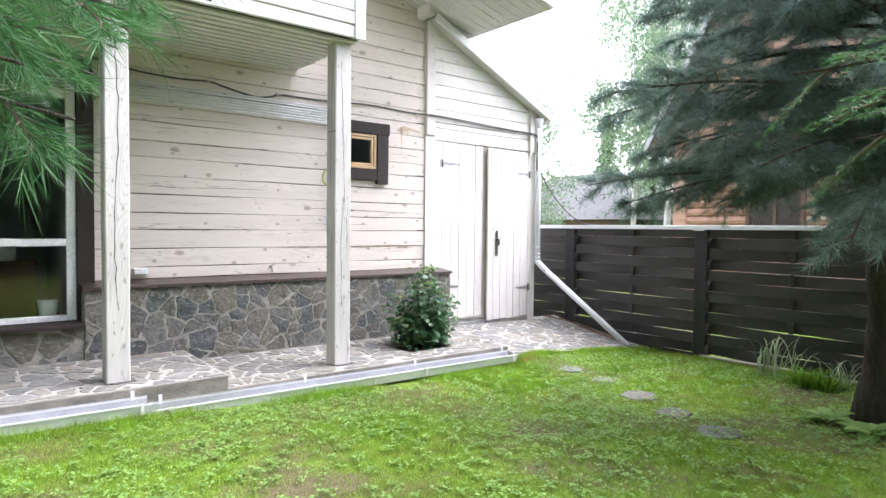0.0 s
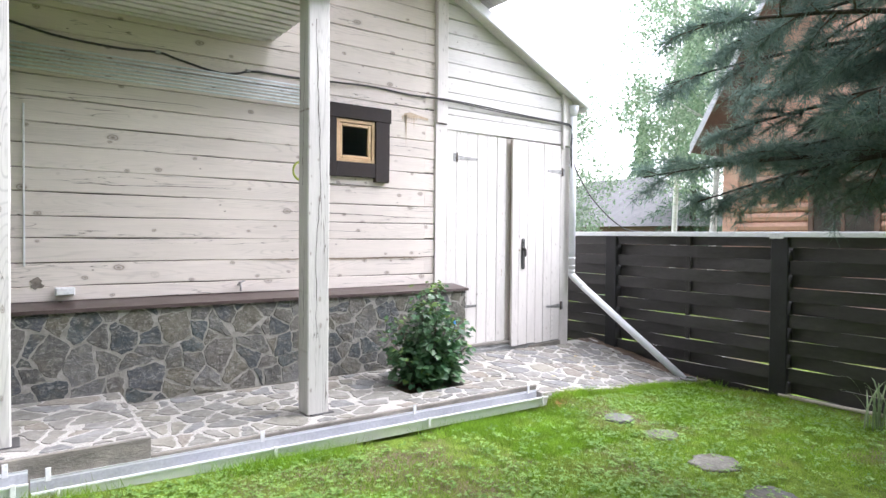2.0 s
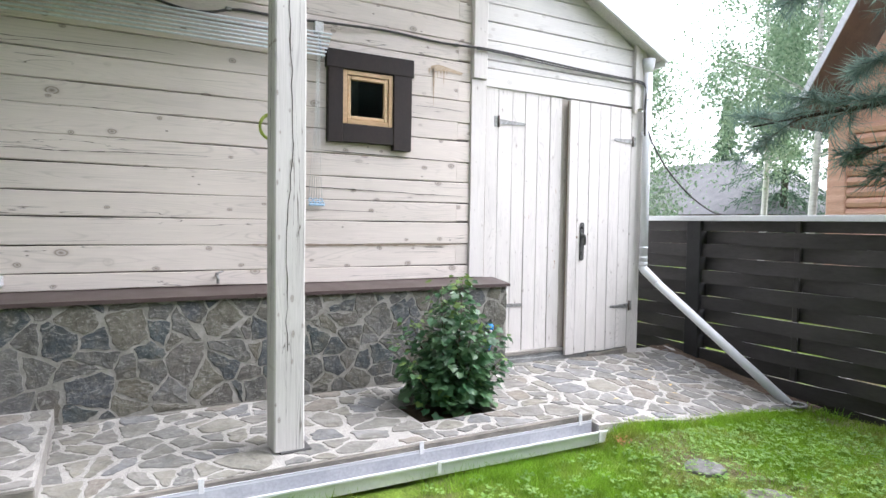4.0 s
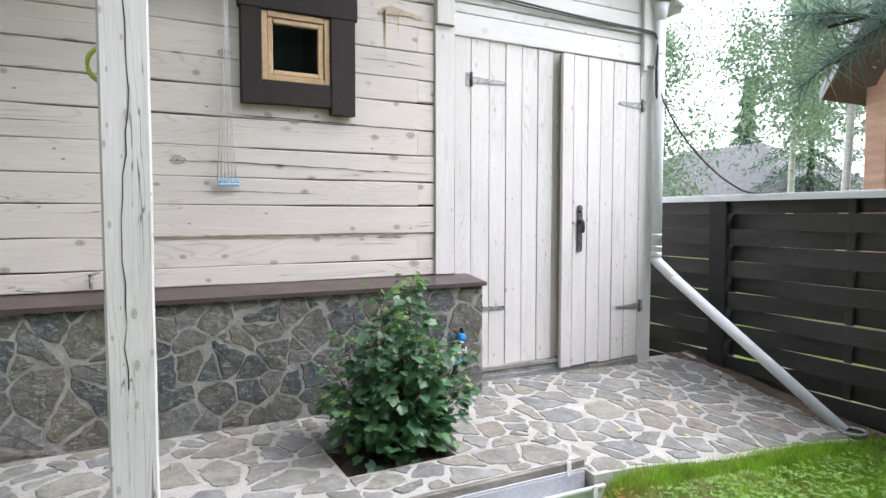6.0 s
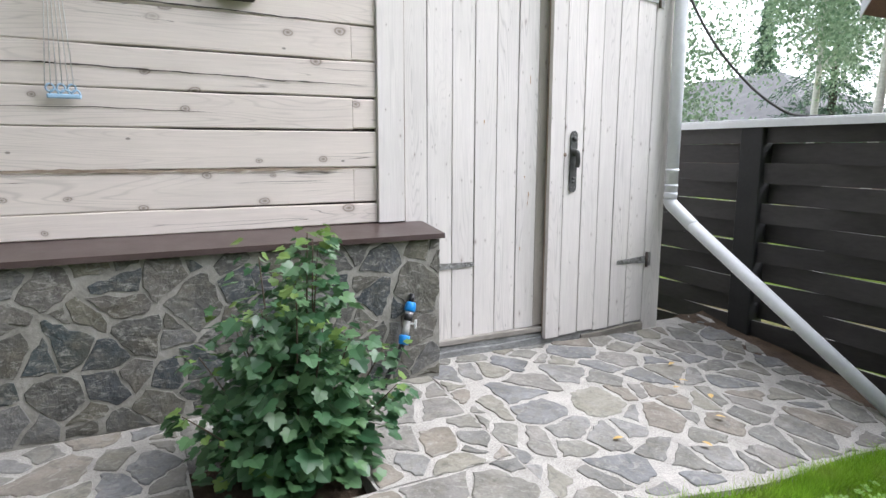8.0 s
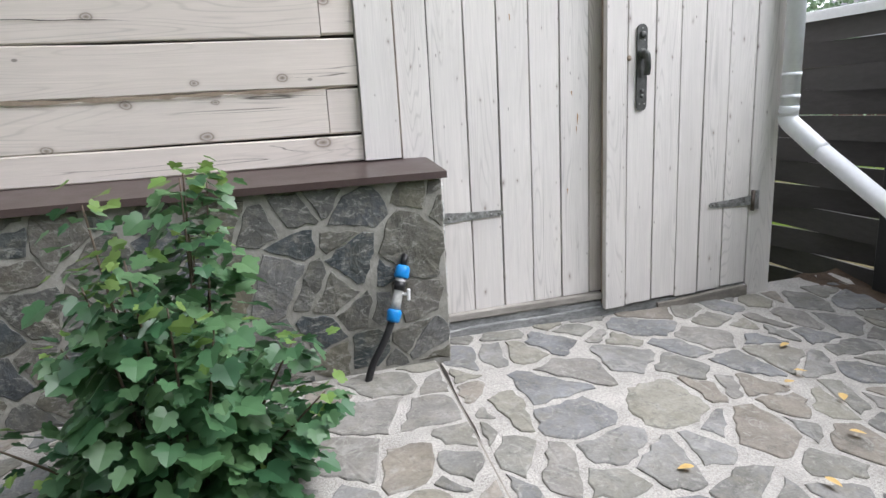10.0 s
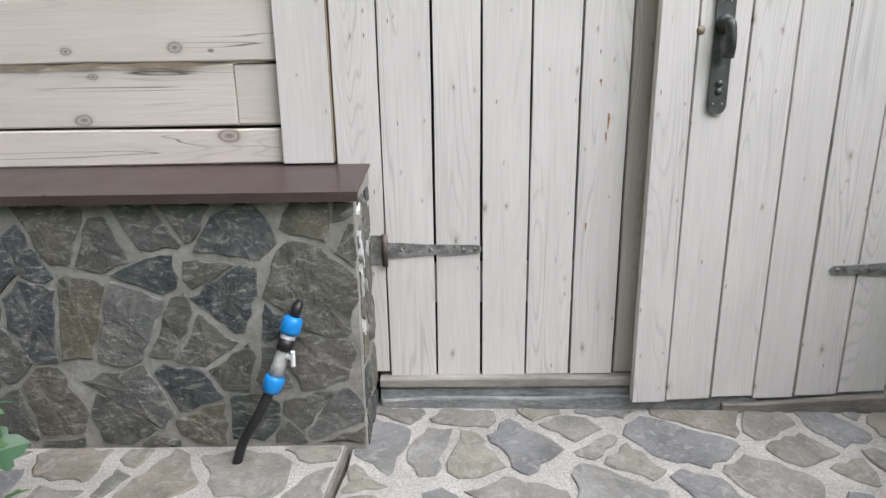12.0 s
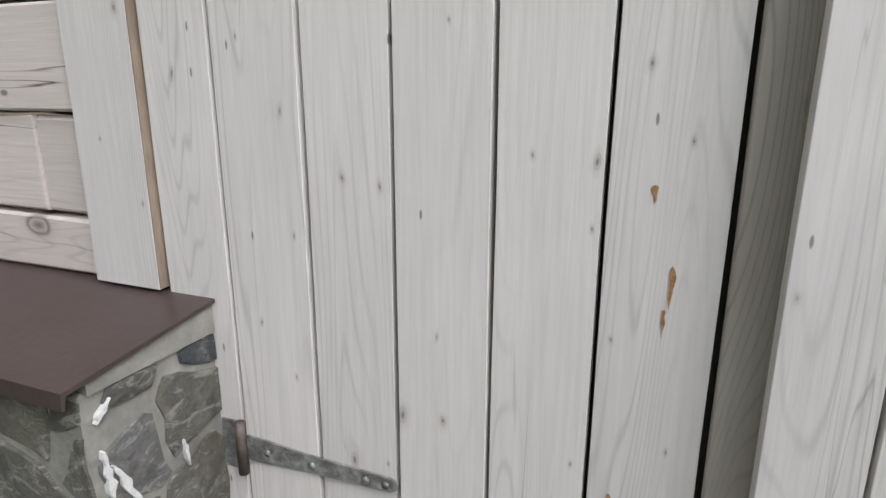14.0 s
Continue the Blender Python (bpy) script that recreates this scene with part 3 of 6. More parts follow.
PORCH_Z, RAISED_Z, STEP_X = 0.1, 0.195, 1.27
WALL_Y, PLINTH_Y = 5.44, 5.215
CORNER_X, SHED_X, FENCE_X = 3.985, 5.83, 6.36

# ---- ground ----
gx = [-60, -25, -12, -7] + [-4 + 0.25 * i for i in range(42)] + [6.9, 8, 11, 16, 25, 45, 80, 150, 400]
gy = [-60, -25, -12, -6] + [-3 + 0.25 * i for i in range(28)] + [3.9, 4.07, 4.12, 4.4, 6, 9, 14, 22, 40, 80, 150, 400]
gv, gf = [], []
for y in gy:
    for x in gx:
        z = lawn(x, y) if x < 6.6 else -0.25
        if y > 4.1:
            z = min(z, lawn(x, 3.0)) - 0.12
        gv.append((x, y, z))
for j in range(len(gy) - 1):
    for i in range(len(gx) - 1):
        a = j * len(gx) + i
        gf.append((a, a + 1, a + 1 + len(gx), a + len(gx)))
tagged(mesh_object("ground", gv, gf, M_GROUND, smooth=True), "mossy green lawn with bare earthy patches", "lawn", kind="structure")

# ---- porch slab and patio ----
porch = tagged(new("pavement_porch"), "raised porch floor of crazy-paved grey slate", "paving", kind="structure")
bm = bmesh.new()
add_box(bm, (STEP_X, 4.118, -0.15), (4.03, 4.395, PORCH_Z))
add_box(bm, (STEP_X, 4.39, -0.15), (3.06, 4.88, PORCH_Z))
add_box(bm, (3.57, 4.39, -0.15), (4.03, 4.88, PORCH_Z))
add_box(bm, (STEP_X, 4.876, -0.15), (4.03, PLINTH_Y + 0.05, PORCH_Z))
add_box(bm, (-3.0, 4.118, -0.15), (STEP_X, PLINTH_Y + 0.05, RAISED_Z))
part("mortar_bed", bm, M_MORTAR_FLOOR, porch, "pale gritty mortar bed")


def slab_side(name, x_lo, x_hi, y0, y1, z0, z1, material, label):
    """A prism along the skewed joint, between two setbacks from it (or from a fixed x)."""
    q = [(x_lo(y0), y0), (x_hi(y0), y0), (x_hi(y1), y1), (x_lo(y1), y1)]
    v = [(x, y, z) for z in (z0, z1) for x, y in q]
    return mesh_object(name, v, [(3, 2, 1, 0), (4, 5, 6, 7), (0, 1, 5, 4), (1, 2, 6, 5), (2, 3, 7, 6), (3, 0, 4, 7)], material, porch, label)


slab_side("mortar_bed", lambda y: 4.03, lambda y: joint_x(y) - 0.007, 4.118, PLINTH_Y + 0.05, -0.15, PORCH_Z, M_MORTAR_FLOOR, "pale gritty mortar bed")
slab_side("slab_edge", lambda y: joint_x(y) - 0.0068, joint_x, 4.1205, PLINTH_Y, -0.16, PORCH_Z - 0.006, M_CONCRETE, "damp dark concrete slab edge")
for lo, hi in (((STEP_X + 0.001, 4.1, -0.16), (joint_x(4.1), 4.12, PORCH_Z - 0.004)), ((-3.0, 4.1, -0.16), (STEP_X, 4.12, RAISED_Z - 0.004))):
    box("slab_edge", lo, hi, M_CONCRETE, porch, 0.003, "damp dark concrete slab edge")
patio_ob = tagged(new("pavement_patio"), "sloping crazy-paved patio before the shed door", "paving", kind="structure")
pv, pf = [], []
N = 12
for j in range(N + 1):
    for i in range(N + 1):
        front = 4.05 + 0.05 * math.sin(i * 0.9) * 0.4
        y = front + (5.5 - front) * j / N
        near = joint_x(y) + 0.014
        x = near + (6.1 + 0.22 * (j / N) ** 2 - near) * i / N + (0.005 * math.sin(2.3 * j) if i == 0 else 0.0)
        pv.append((x, y, patio(x, y)))
top = len(pv)
pv += [(x, y, z - 0.14) for x, y, z in pv]
for j in range(N):
    for i in range(N):
        a = j * (N + 1) + i
        pf.append((a, a + 1, a + N + 2, a + N + 1))
for i in range(N):
    pf += [(top + i, top + i + 1, i + 1, i), (i * (N + 1) + N, top + i * (N + 1) + N, top + (i + 1) * (N + 1) + N, (i + 1) * (N + 1) + N), (i * (N + 1), (i + 1) * (N + 1), top + (i + 1) * (N + 1), top + i * (N + 1))]
mesh_object("mortar_bed", pv, pf, M_MORTAR_FLOOR, patio_ob, "pale gritty mortar bed")

n = 14
strip_v = [(6.04 + 0.3 * i / 4 + (0.02 * math.sin(1.9 * j) if i == 0 else 0), 4.02 + 1.5 * j / n, patio(6.2, 4.02 + 1.5 * j / n) + 0.002 + 0.008 * math.sin(2.1 * i + 1.3 * j)) for j in range(n + 1) for i in range(5)]
tagged(mesh_object("soil_strip", strip_v, [(j * 5 + i, j * 5 + i + 1, j * 5 + i + 6, j * 5 + i + 5) for j in range(n) for i in range(4)], M_SOIL, smooth=True), "narrow strip of dark soil along the fence foot", "soil", kind="structure")

# ---- walls ----
wall = tagged(new("wall_north"), "whitewashed timber log wall with knots and drying cracks", "wall", kind="structure")
W0, W1, WZ0, WZ1 = 2.925, 3.335, 1.885, 2.262
bm = bmesh.new()
for lo, hi in (((0.5, 5.475, 0.6), (W0, 5.6, 5.0)), ((W1, 5.475, 0.6), (CORNER_X, 5.6, 5.0)), ((W0, 5.475, 0.6), (W1, 5.6, WZ0)), ((W0, 5.475, WZ1), (W1, 5.6, 5.0)),
               ((-4.0, 5.475, 2.5), (0.5, 5.6, 5.0)), ((-4.0, 5.475, 0.3), (-1.3, 5.6, 2.5)), ((-1.3, 5.475, 0.1), (0.5, 5.6, 0.46))):
    add_box(bm, lo, hi)
# Near-black backing: the shade between the logs is its colour.
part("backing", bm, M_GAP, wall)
COURSES = [0.803, 0.902, 1.062, 1.227, 1.373, 1.532, 1.688, 1.848, 1.99, 2.153, 2.3, 2.45, 2.6, 2.75, 2.9, 3.06, 3.215, 3.37, 3.53, 3.69, 3.85, 4.0, 4.16, 4.32, 4.48, 4.64, 4.8]
for i, (a, b) in enumerate(zip(COURSES, COURSES[1:])):
    rnd = random.Random(i + 5)
    proud = rnd.uniform(-0.003, 0.003)
    lo_y, hi_y = WALL_Y + proud, 5.48
    right = 3.872 if i % 2 else CORNER_X
    spans = [(0.628, right)]
    if b > WZ0 + 0.01 and a < WZ1 - 0.01:
        spans = [(0.628, W0 - 0.004), (W1 + 0.004, right)]
    if a > 2.5:
        spans = [(-3.6, spans[0][1])] + spans[1:]
    for k, (x0, x1) in enumerate(spans):
        plank("log", M_LOG, wall, (x0, lo_y, a + 0.0025), (x1, hi_y, b - 0.0018), "x", 0.0045, 0.0022, i * 7 + k)
    if i % 2:
        plank("log_end", M_LOG, wall, (3.8755, lo_y + 0.004, a + (0.012 if i % 4 == 3 else 0.0035)), (CORNER_X, hi_y, b - 0.003), "x", 0.006, 0.001, 300 + i, steps=2)
plank("log", M_LOG, wall, (-3.6, WALL_Y, 0.9), (-1.31, 5.48, 2.49), "x", 0.007, 0.002, 900)
# rusty drips beside the small window
rnd = random.Random(17)
for k, (u, top_z, drop) in enumerate(((3.62, 2.36, 0.05), (3.655, 2.375, 0.17), (3.66, 2.37, 0.3), (3.69, 2.375, 0.09), (3.72, 2.37, 0.06), (3.745, 2.372, 0.13), (3.77, 2.368, 0.04))):
    w = rnd.uniform(0.002, 0.005)
    mesh_object("rust_drip", [(u - w * 2, WALL_Y - 0.0045, top_z), (u + w * 2.4, WALL_Y - 0.0045, top_z + 0.006), (u + w, WALL_Y - 0.0045, top_z - drop * 0.5), (u + 0.0008, WALL_Y - 0.0045, top_z - drop), (u - w, WALL_Y - 0.0045, top_z - drop * 0.5)], [(0, 4, 3, 2, 1)], M_STAIN, wall)
mesh_object("rust_smear", [(3.63, WALL_Y - 0.004, 2.355), (3.69, WALL_Y - 0.004, 2.35), (3.78, WALL_Y - 0.004, 2.36), (3.9, WALL_Y - 0.004, 2.345), (3.91, WALL_Y - 0.004, 2.365), (3.77, WALL_Y - 0.004, 2.39), (3.7, WALL_Y - 0.004, 2.4), (3.64, WALL_Y - 0.004, 2.385)], [(0, 1, 2, 3, 4, 5, 6, 7)], M_STAIN, wall)
poly = [(0.815 + 0.036 * rnd.uniform(0.6, 1.4) * math.cos(a), WALL_Y - 0.0045, 0.925 + 0.04 * rnd.uniform(0.7, 1.3) * math.sin(a)) for a in [2 * math.pi * k / 14 for k in range(14)]]
mesh_object("soot_mark", poly, [tuple(range(14))], M_SOOT, wall)
# long drying cracks and a ragged seam in the lower logs
for k, (x0, x1, z0, z1, wide, mat) in enumerate(((2.45, 3.95, 1.452, 1.43, 0.0032, M_GAP), (2.75, 3.84, 1.7, 1.692, 0.0032, M_GAP), (2.2, 3.97, 1.0625, 1.061, 0.0075, M_EDGE), (1.0, 2.1, 1.6, 1.612, 0.0024, M_GAP), (0.75, 1.9, 2.2, 2.21, 0.002, M_GAP), (2.5, 3.3, 1.3, 1.292, 0.0014, M_GAP), (3.5, 3.95, 2.08, 2.075, 0.002, M_GAP))):
    rnd = random.Random(430 + k)
    n = int((x1 - x0) / 0.035)
    low, high = [], []
    drift = 0.0
    for i in range(n + 1):
        t = i / n
        drift = 0.8 * drift + rnd.uniform(-0.0022, 0.0022)
        w = wide * rnd.uniform(0.35, 1.2) * min(1.0, 6 * t + 0.05, 6 * (1 - t) + 0.05)
        z = z0 + (z1 - z0) * t + drift + 0.004 * math.sin(5 * t + k)
        low.append((x0 + (x1 - x0) * t, WALL_Y - 0.0062, z - w))
        high.append((x0 + (x1 - x0) * t, WALL_Y - 0.0062, z + w))
    mesh_object("crack", low + high, [(i, i + 1, n + 2 + i, n + 1 + i) for i in range(n)], mat, wall)
# the rest of the house, closed
house = tagged(new("wall_house_back"), "plain rear and side walls of the timber house", "wall", kind="structure")
bm = bmesh.new()
add_box(bm, (-4.0, 10.0, 0.0), (SHED_X, 10.15, 5.0))
add_box(bm, (-4.15, 5.475, 0.0), (-4.0, 10.15, 5.0))
add_box(bm, (CORNER_X - 0.1, 5.61, 0.0), (CORNER_X, 10.0, 5.0))
add_box(bm, (SHED_X - 0.06, 5.52, -0.2), (SHED_X, 10.0, 2.72))
add_box(bm, (-4.0, 5.6, 0.1), (SHED_X - 0.06, 10.0, 0.2))
add_box(bm, (-4.0, 5.6, 4.9), (CORNER_X, 10.0, 5.0))
add_box(bm, (0.6, 5.61, 0.2), (0.7, 10.0, 4.9))
part("shell", bm, M_SIDING, house)

# plinth
plinth = tagged(new("wall_plinth"), "grey slate-clad plinth with rough mortar joints", "plinth", kind="structure")
box("mortar_core", (0.53, PLINTH_Y, -0.1), (4.2, 5.47, 0.752), M_MORTAR_WALL, plinth, 0.004, "rough grey mortar")
box("mortar_core", (-3.0, PLINTH_Y + 0.02, -0.1), (0.529, 5.47, 0.47), M_MORTAR_WALL, plinth, 0.004, "rough grey mortar")
big = cells([(0.53, PORCH_Z + 0.005), (4.2, PORCH_Z + 0.005), (4.2, 0.748), (0.53, 0.748)], 0.15, 11, 1.0, 0.55, (0.002, 0.0075), 0.3, 0.08, 0.35, 0.65, 0.003)
lay(big, lambda u, v, h: (u, PLINTH_Y - h, v), "stone", M_SLATE, plinth, 11, 0.004, 0.0075, 0.002)
side = cells([(5.222, 0.0), (5.46, 0.0), (5.46, 0.748), (5.222, 0.748)], 0.14, 12, 0.9, 0.45, (0.003, 0.008), 0.4, 0.08, 0.3, 0.6)
lay(side, lambda u, v, h: (4.2 + h, u, v), "stone", M_SLATE, plinth, 12, 0.004, 0.007, 0.0015)
low = cells([(-1.0, RAISED_Z + 0.005), (0.53, RAISED_Z + 0.005), (0.53, 0.465), (-1.0, 0.465)], 0.15, 13, 1.1, 0.5, (0.0035, 0.0095), 0.5, 0.1, 0.35, 0.72)
lay(low, lambda u, v, h: (u, PLINTH_Y + 0.02 - h, v), "stone", M_SLATE, plinth, 13, 0.007, 0.006, 0.003)

bm = bmesh.new()
prof = [(5.222, 0.75), (5.474, 0.75), (5.474, 0.799), (5.222, 0.7655)]
ends = [[bm.verts.new((x, y, z)) for y, z in prof] for x in (0.532, 4.206)]
for i in range(4):
    k = (i + 1) % 4
    bm.faces.new((ends[0][i], ends[0][k], ends[1][k], ends[1][i]))
bm.faces.new(ends[0])
bm.faces.new(ends[1][::-1])
part("sill_bedding", bm, M_MORTAR_WALL, plinth, "rough grey mortar")
# sill over the plinth
sill = tagged(new("trim_plinth_sill"), "brown coated metal drip sill over the stone plinth", "sill", kind="structure")
bm = bmesh.new()
prof = [(5.46, 0.806), (PLINTH_Y - 0.028, 0.772), (PLINTH_Y - 0.03, 0.75), (PLINTH_Y - 0.026, 0.75), (PLINTH_Y - 0.022, 0.766), (5.46, 0.8)]
ends = [[bm.verts.new((x, y, z)) for y, z in prof] for x in (0.52, 4.212)]
for i in range(len(prof)):
    k = (i + 1) % len(prof)
    bm.faces.new((ends[0][i], ends[0][k], ends[1][k], ends[1][i]))
bm.faces.new(ends[0])
bm.faces.new(ends[1][::-1])
part("metal_sill", bm, M_SILL, sill)
for x in (2.32, 0.9):
    box("seam", (x, PLINTH_Y - 0.031, 0.748), (x + 0.012, PLINTH_Y - 0.02, 0.776), M_SILL, sill, 0.001)

# ---- shed front: casings, header, gable boards ----
trim = tagged(new("trim_shed_front"), "whitewashed board casings round the shed doorway", "trim", kind="structure")
plank("casing_board", M_DOOR, trim, (CORNER_X + 0.003, 5.424, 0.808), (4.119, 5.47, 2.33), "z", 0.0008, 0.001, 21)
plank("jamb_board", M_DOOR, trim, (4.1265, 5.436, 0.2), (4.2405, 5.475, 2.325), "z", 0.0006, 0.001, 22)
plank("casing_board", M_DOOR, trim, (CORNER_X + 0.003, 5.402, 2.338), (4.112, 5.47, 3.62), "z", 0.005, 0.001, 23)
plank("casing_board", M_DOOR, trim, (5.678, 5.425, 0.0), (5.815, 5.47, 2.26), "z", 0.0025, 0.001, 24)
plank("casing_board", M_DOOR, trim, (5.7, 5.4, 2.275), (5.825, 5.47, 2.86), "z", 0.005, 0.001, 26)
plank("casing_strip", M_DOOR, trim, (5.675, 5.392, 2.235), (5.712, 5.43, 2.85), "z", 0.004, 0.001, 27)
box("bare_strip", (4.1192, 5.446, 0.81), (4.1262, 5.4715, 2.32), M_EDGE, trim, 0, "bare brown wood in the joint")
box("bare_edge", (4.1191, 5.4245, 0.81), (4.1212, 5.447, 2.325), M_EDGE, trim, 0, "bare brown edge of the casing board")
# Near-black strip and sheet that paint the shade in the doorway gaps.
box("joint", (4.2408, 5.443, 0.2), (4.2458, 5.4715, 2.28), M_GAP, trim, 0)
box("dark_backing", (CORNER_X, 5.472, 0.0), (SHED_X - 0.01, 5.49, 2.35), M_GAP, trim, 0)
gable = tagged(new("wall_gable"), "whitewashed horizontal board gable over the shed door", "wall", kind="structure")
ROOF_A, ROOF_B = (4.0, 3.62), (5.95, 2.71)
slope = (ROOF_B[1] - ROOF_A[1]) / (ROOF_B[0] - ROOF_A[0])
edges_z = [2.285, 2.43, 2.495, 2.645, 2.79, 2.93, 3.07, 3.21, 3.35, 3.49, 3.63]
for i, (a, b) in enumerate(zip(edges_z, edges_z[1:])):
    x1 = min(5.7, ROOF_A[0] + (a - ROOF_A[1]) / slope)
    x2 = min(5.7, ROOF_A[0] + (b - ROOF_A[1]) / slope)
    x2 = max(x2, 4.12)
    if x1 <= 4.13:
        continue
    bm = bmesh.new()
    q = [(4.112, a + 0.003), (x1, a + 0.003), (x2, b - 0.003), (4.112, b - 0.003)]
    front = [bm.verts.new((x, 5.425 + 0.004 * (i % 2), z)) for x, z in q]
    back = [bm.verts.new((x, 5.47, z)) for x, z in q]
    bm.faces.new(front)
    bm.faces.new(back[::-1])
    for k in range(4):
        bm.faces.new((front[k], back[k], back[(k + 1) % 4], front[(k + 1) % 4]))
    bmesh.ops.bevel(bm, geom=[e for e in bm.edges if all(v.co.y < 5.45 for v in e.verts)], offset=0.005, segments=1, affect="EDGES")
    part("board", bm, M_SIDING, gable)
bm = bmesh.new()
q = [(CORNER_X, 2.25), (SHED_X, 2.25), (SHED_X, 2.75), (CORNER_X, 3.6)]
f = [bm.verts.new((x, 5.471, z)) for x, z in q]
b = [bm.verts.new((x, 5.52, z)) for x, z in q]
bm.faces.new(f)
bm.faces.new(b[::-1])
for k in range(4):
    bm.faces.new((f[k], b[k], b[(k + 1) % 4], f[(k + 1) % 4]))
part("gable_core", bm, M_GAP, gable)

# shed roof
roof = tagged(new("roof_shed"), "pale shed roof with a white verge board", "roof", kind="structure")


def slab(name, a, b, y0, y1, thick, material, parent, off=0.0, label=""):
    """A sloping slab between two points of a section, from y0 to y1."""
    d = Vector((b[0] - a[0], 0, b[1] - a[1])).normalized()
    n = Vector((-d.z, 0, d.x))
    if n.z < 0:
        n = -n
    bm = bmesh.new()
    c = [Vector((p[0], 0, p[1])) + n * h for p in (a, b) for h in (off, off + thick)]
    c = [c[0], c[2], c[3], c[1]]
    f = [bm.verts.new((v.x, y0, v.z)) for v in c]
    k = [bm.verts.new((v.x, y1, v.z)) for v in c]
    bm.faces.new(f)
    bm.faces.new(k[::-1])
    for i in range(4):
        bm.faces.new((f[i], k[i], k[(i + 1) % 4], f[(i + 1) % 4]))
    return part(name, bm, material, parent, label)


slab("roof_deck", ROOF_A, ROOF_B, 5.3, 10.2, 0.03, M_SOFFIT, roof, 0.0, "pale boarded soffit")
slab("roof_sheet", (ROOF_A[0], ROOF_A[1]), (ROOF_B[0] + 0.02, ROOF_B[1] - 0.01), 5.285, 10.2, 0.05, M_FELT, roof, 0.032, "grey roofing sheet")
slab("verge_board", (ROOF_A[0], ROOF_A[1]), (ROOF_B[0] + 0.015, ROOF_B[1] - 0.007), 5.275, 5.298, 0.085, M_PIPE, roof, -0.01, "white metal verge board")
box("fascia", (ROOF_B[0] - 0.01, 5.3, 2.66), (ROOF_B[0] + 0.012, 10.2, 2.77), M_PIPE, roof, 0.003)

# main roof overhang high over the corner
eave = tagged(new("roof_main_overhang"), "pale boxed overhang of the main roof", "roof", kind="structure")
slab("soffit", (3.0, 3.95), (4.63, 3.545), 4.1, 10.2, 0.02, M_SOFFIT, eave, 0.0, "pale soffit panels")
slab("roof_sheet", (3.0, 3.95), (4.66, 3.54), 4.08, 10.2, 0.12, M_FELT, eave, 0.03, "grey roofing sheet")
slab("verge_board", (3.0, 3.95), (4.66, 3.54), 4.06, 4.08, 0.2, M_PIPE, eave, -0.01, "white verge board")
for k in range(10):
    slab("soffit_rib", (3.0, 3.95), (4.62, 3.5475), 4.15 + 0.13 * k, 4.16 + 0.13 * k, 0.006, M_PVC, eave, -0.006)
box("bracket", (3.86, 5.2, 3.62), (3.95, 5.44, 3.78), M_SIDING, eave, 0.006)
slab("roof_other_side", (-3.0, 3.95), (3.0, 4.6), 4.06, 10.2, 0.1, M_FELT, eave, 0.9)

# balcony over the porch
balcony = tagged(new("balcony"), "white-boarded balcony with a slatted soffit over the porch", "balcony", kind="structure")
SOF_Z, SOF_X, SOF_Y0 = 2.79, 2.4, 4.2
box("deck", (-3.0, SOF_Y0, SOF_Z + 0.07), (SOF_X, WALL_Y - 0.008, SOF_Z + 0.12), M_SOFFIT, balcony, 0)
# Near-black sheet above the slats, giving their gaps a painted shade.
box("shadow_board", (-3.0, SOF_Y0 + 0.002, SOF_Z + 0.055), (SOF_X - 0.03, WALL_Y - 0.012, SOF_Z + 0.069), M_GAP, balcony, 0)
y, i = SOF_Y0 + 0.03, 0
while y < WALL_Y - 0.03:
    plank("soffit_slat", M_SIDING, balcony, (-3.0, y, SOF_Z), (SOF_X - 0.02 - 0.25 * max(0, (y - 5.2)), min(y + 0.07, WALL_Y - 0.012), SOF_Z + 0.022), "x", 0.002, 0.0008, 400 + i, steps=6)
    y += 0.104
    i += 1
for k in range(9):
    plank("fascia_board", M_SIDING, balcony, (-3.0, SOF_Y0 - 0.03 - 0.004 * (k % 2), SOF_Z + 0.02 + 0.11 * k), (SOF_X, SOF_Y0, SOF_Z + 0.122 + 0.11 * k), "x", 0.008, 0.0008, 430 + k, steps=6)
for k in range(9):
    plank("fascia_board", M_SIDING, balcony, (SOF_X - 0.02, SOF_Y0 + 0.002, SOF_Z + 0.02 + 0.11 * k), (SOF_X + 0.012, WALL_Y - 0.008, SOF_Z + 0.122 + 0.11 * k), "y", 0.008, 0.0008, 450 + k, steps=6)
box("corner_cap", (SOF_X - 0.07, SOF_Y0 - 0.045, SOF_Z + 0.015), (SOF_X + 0.025, SOF_Y0 - 0.03, SOF_Z + 0.99), M_PVC, balcony, 0.003)

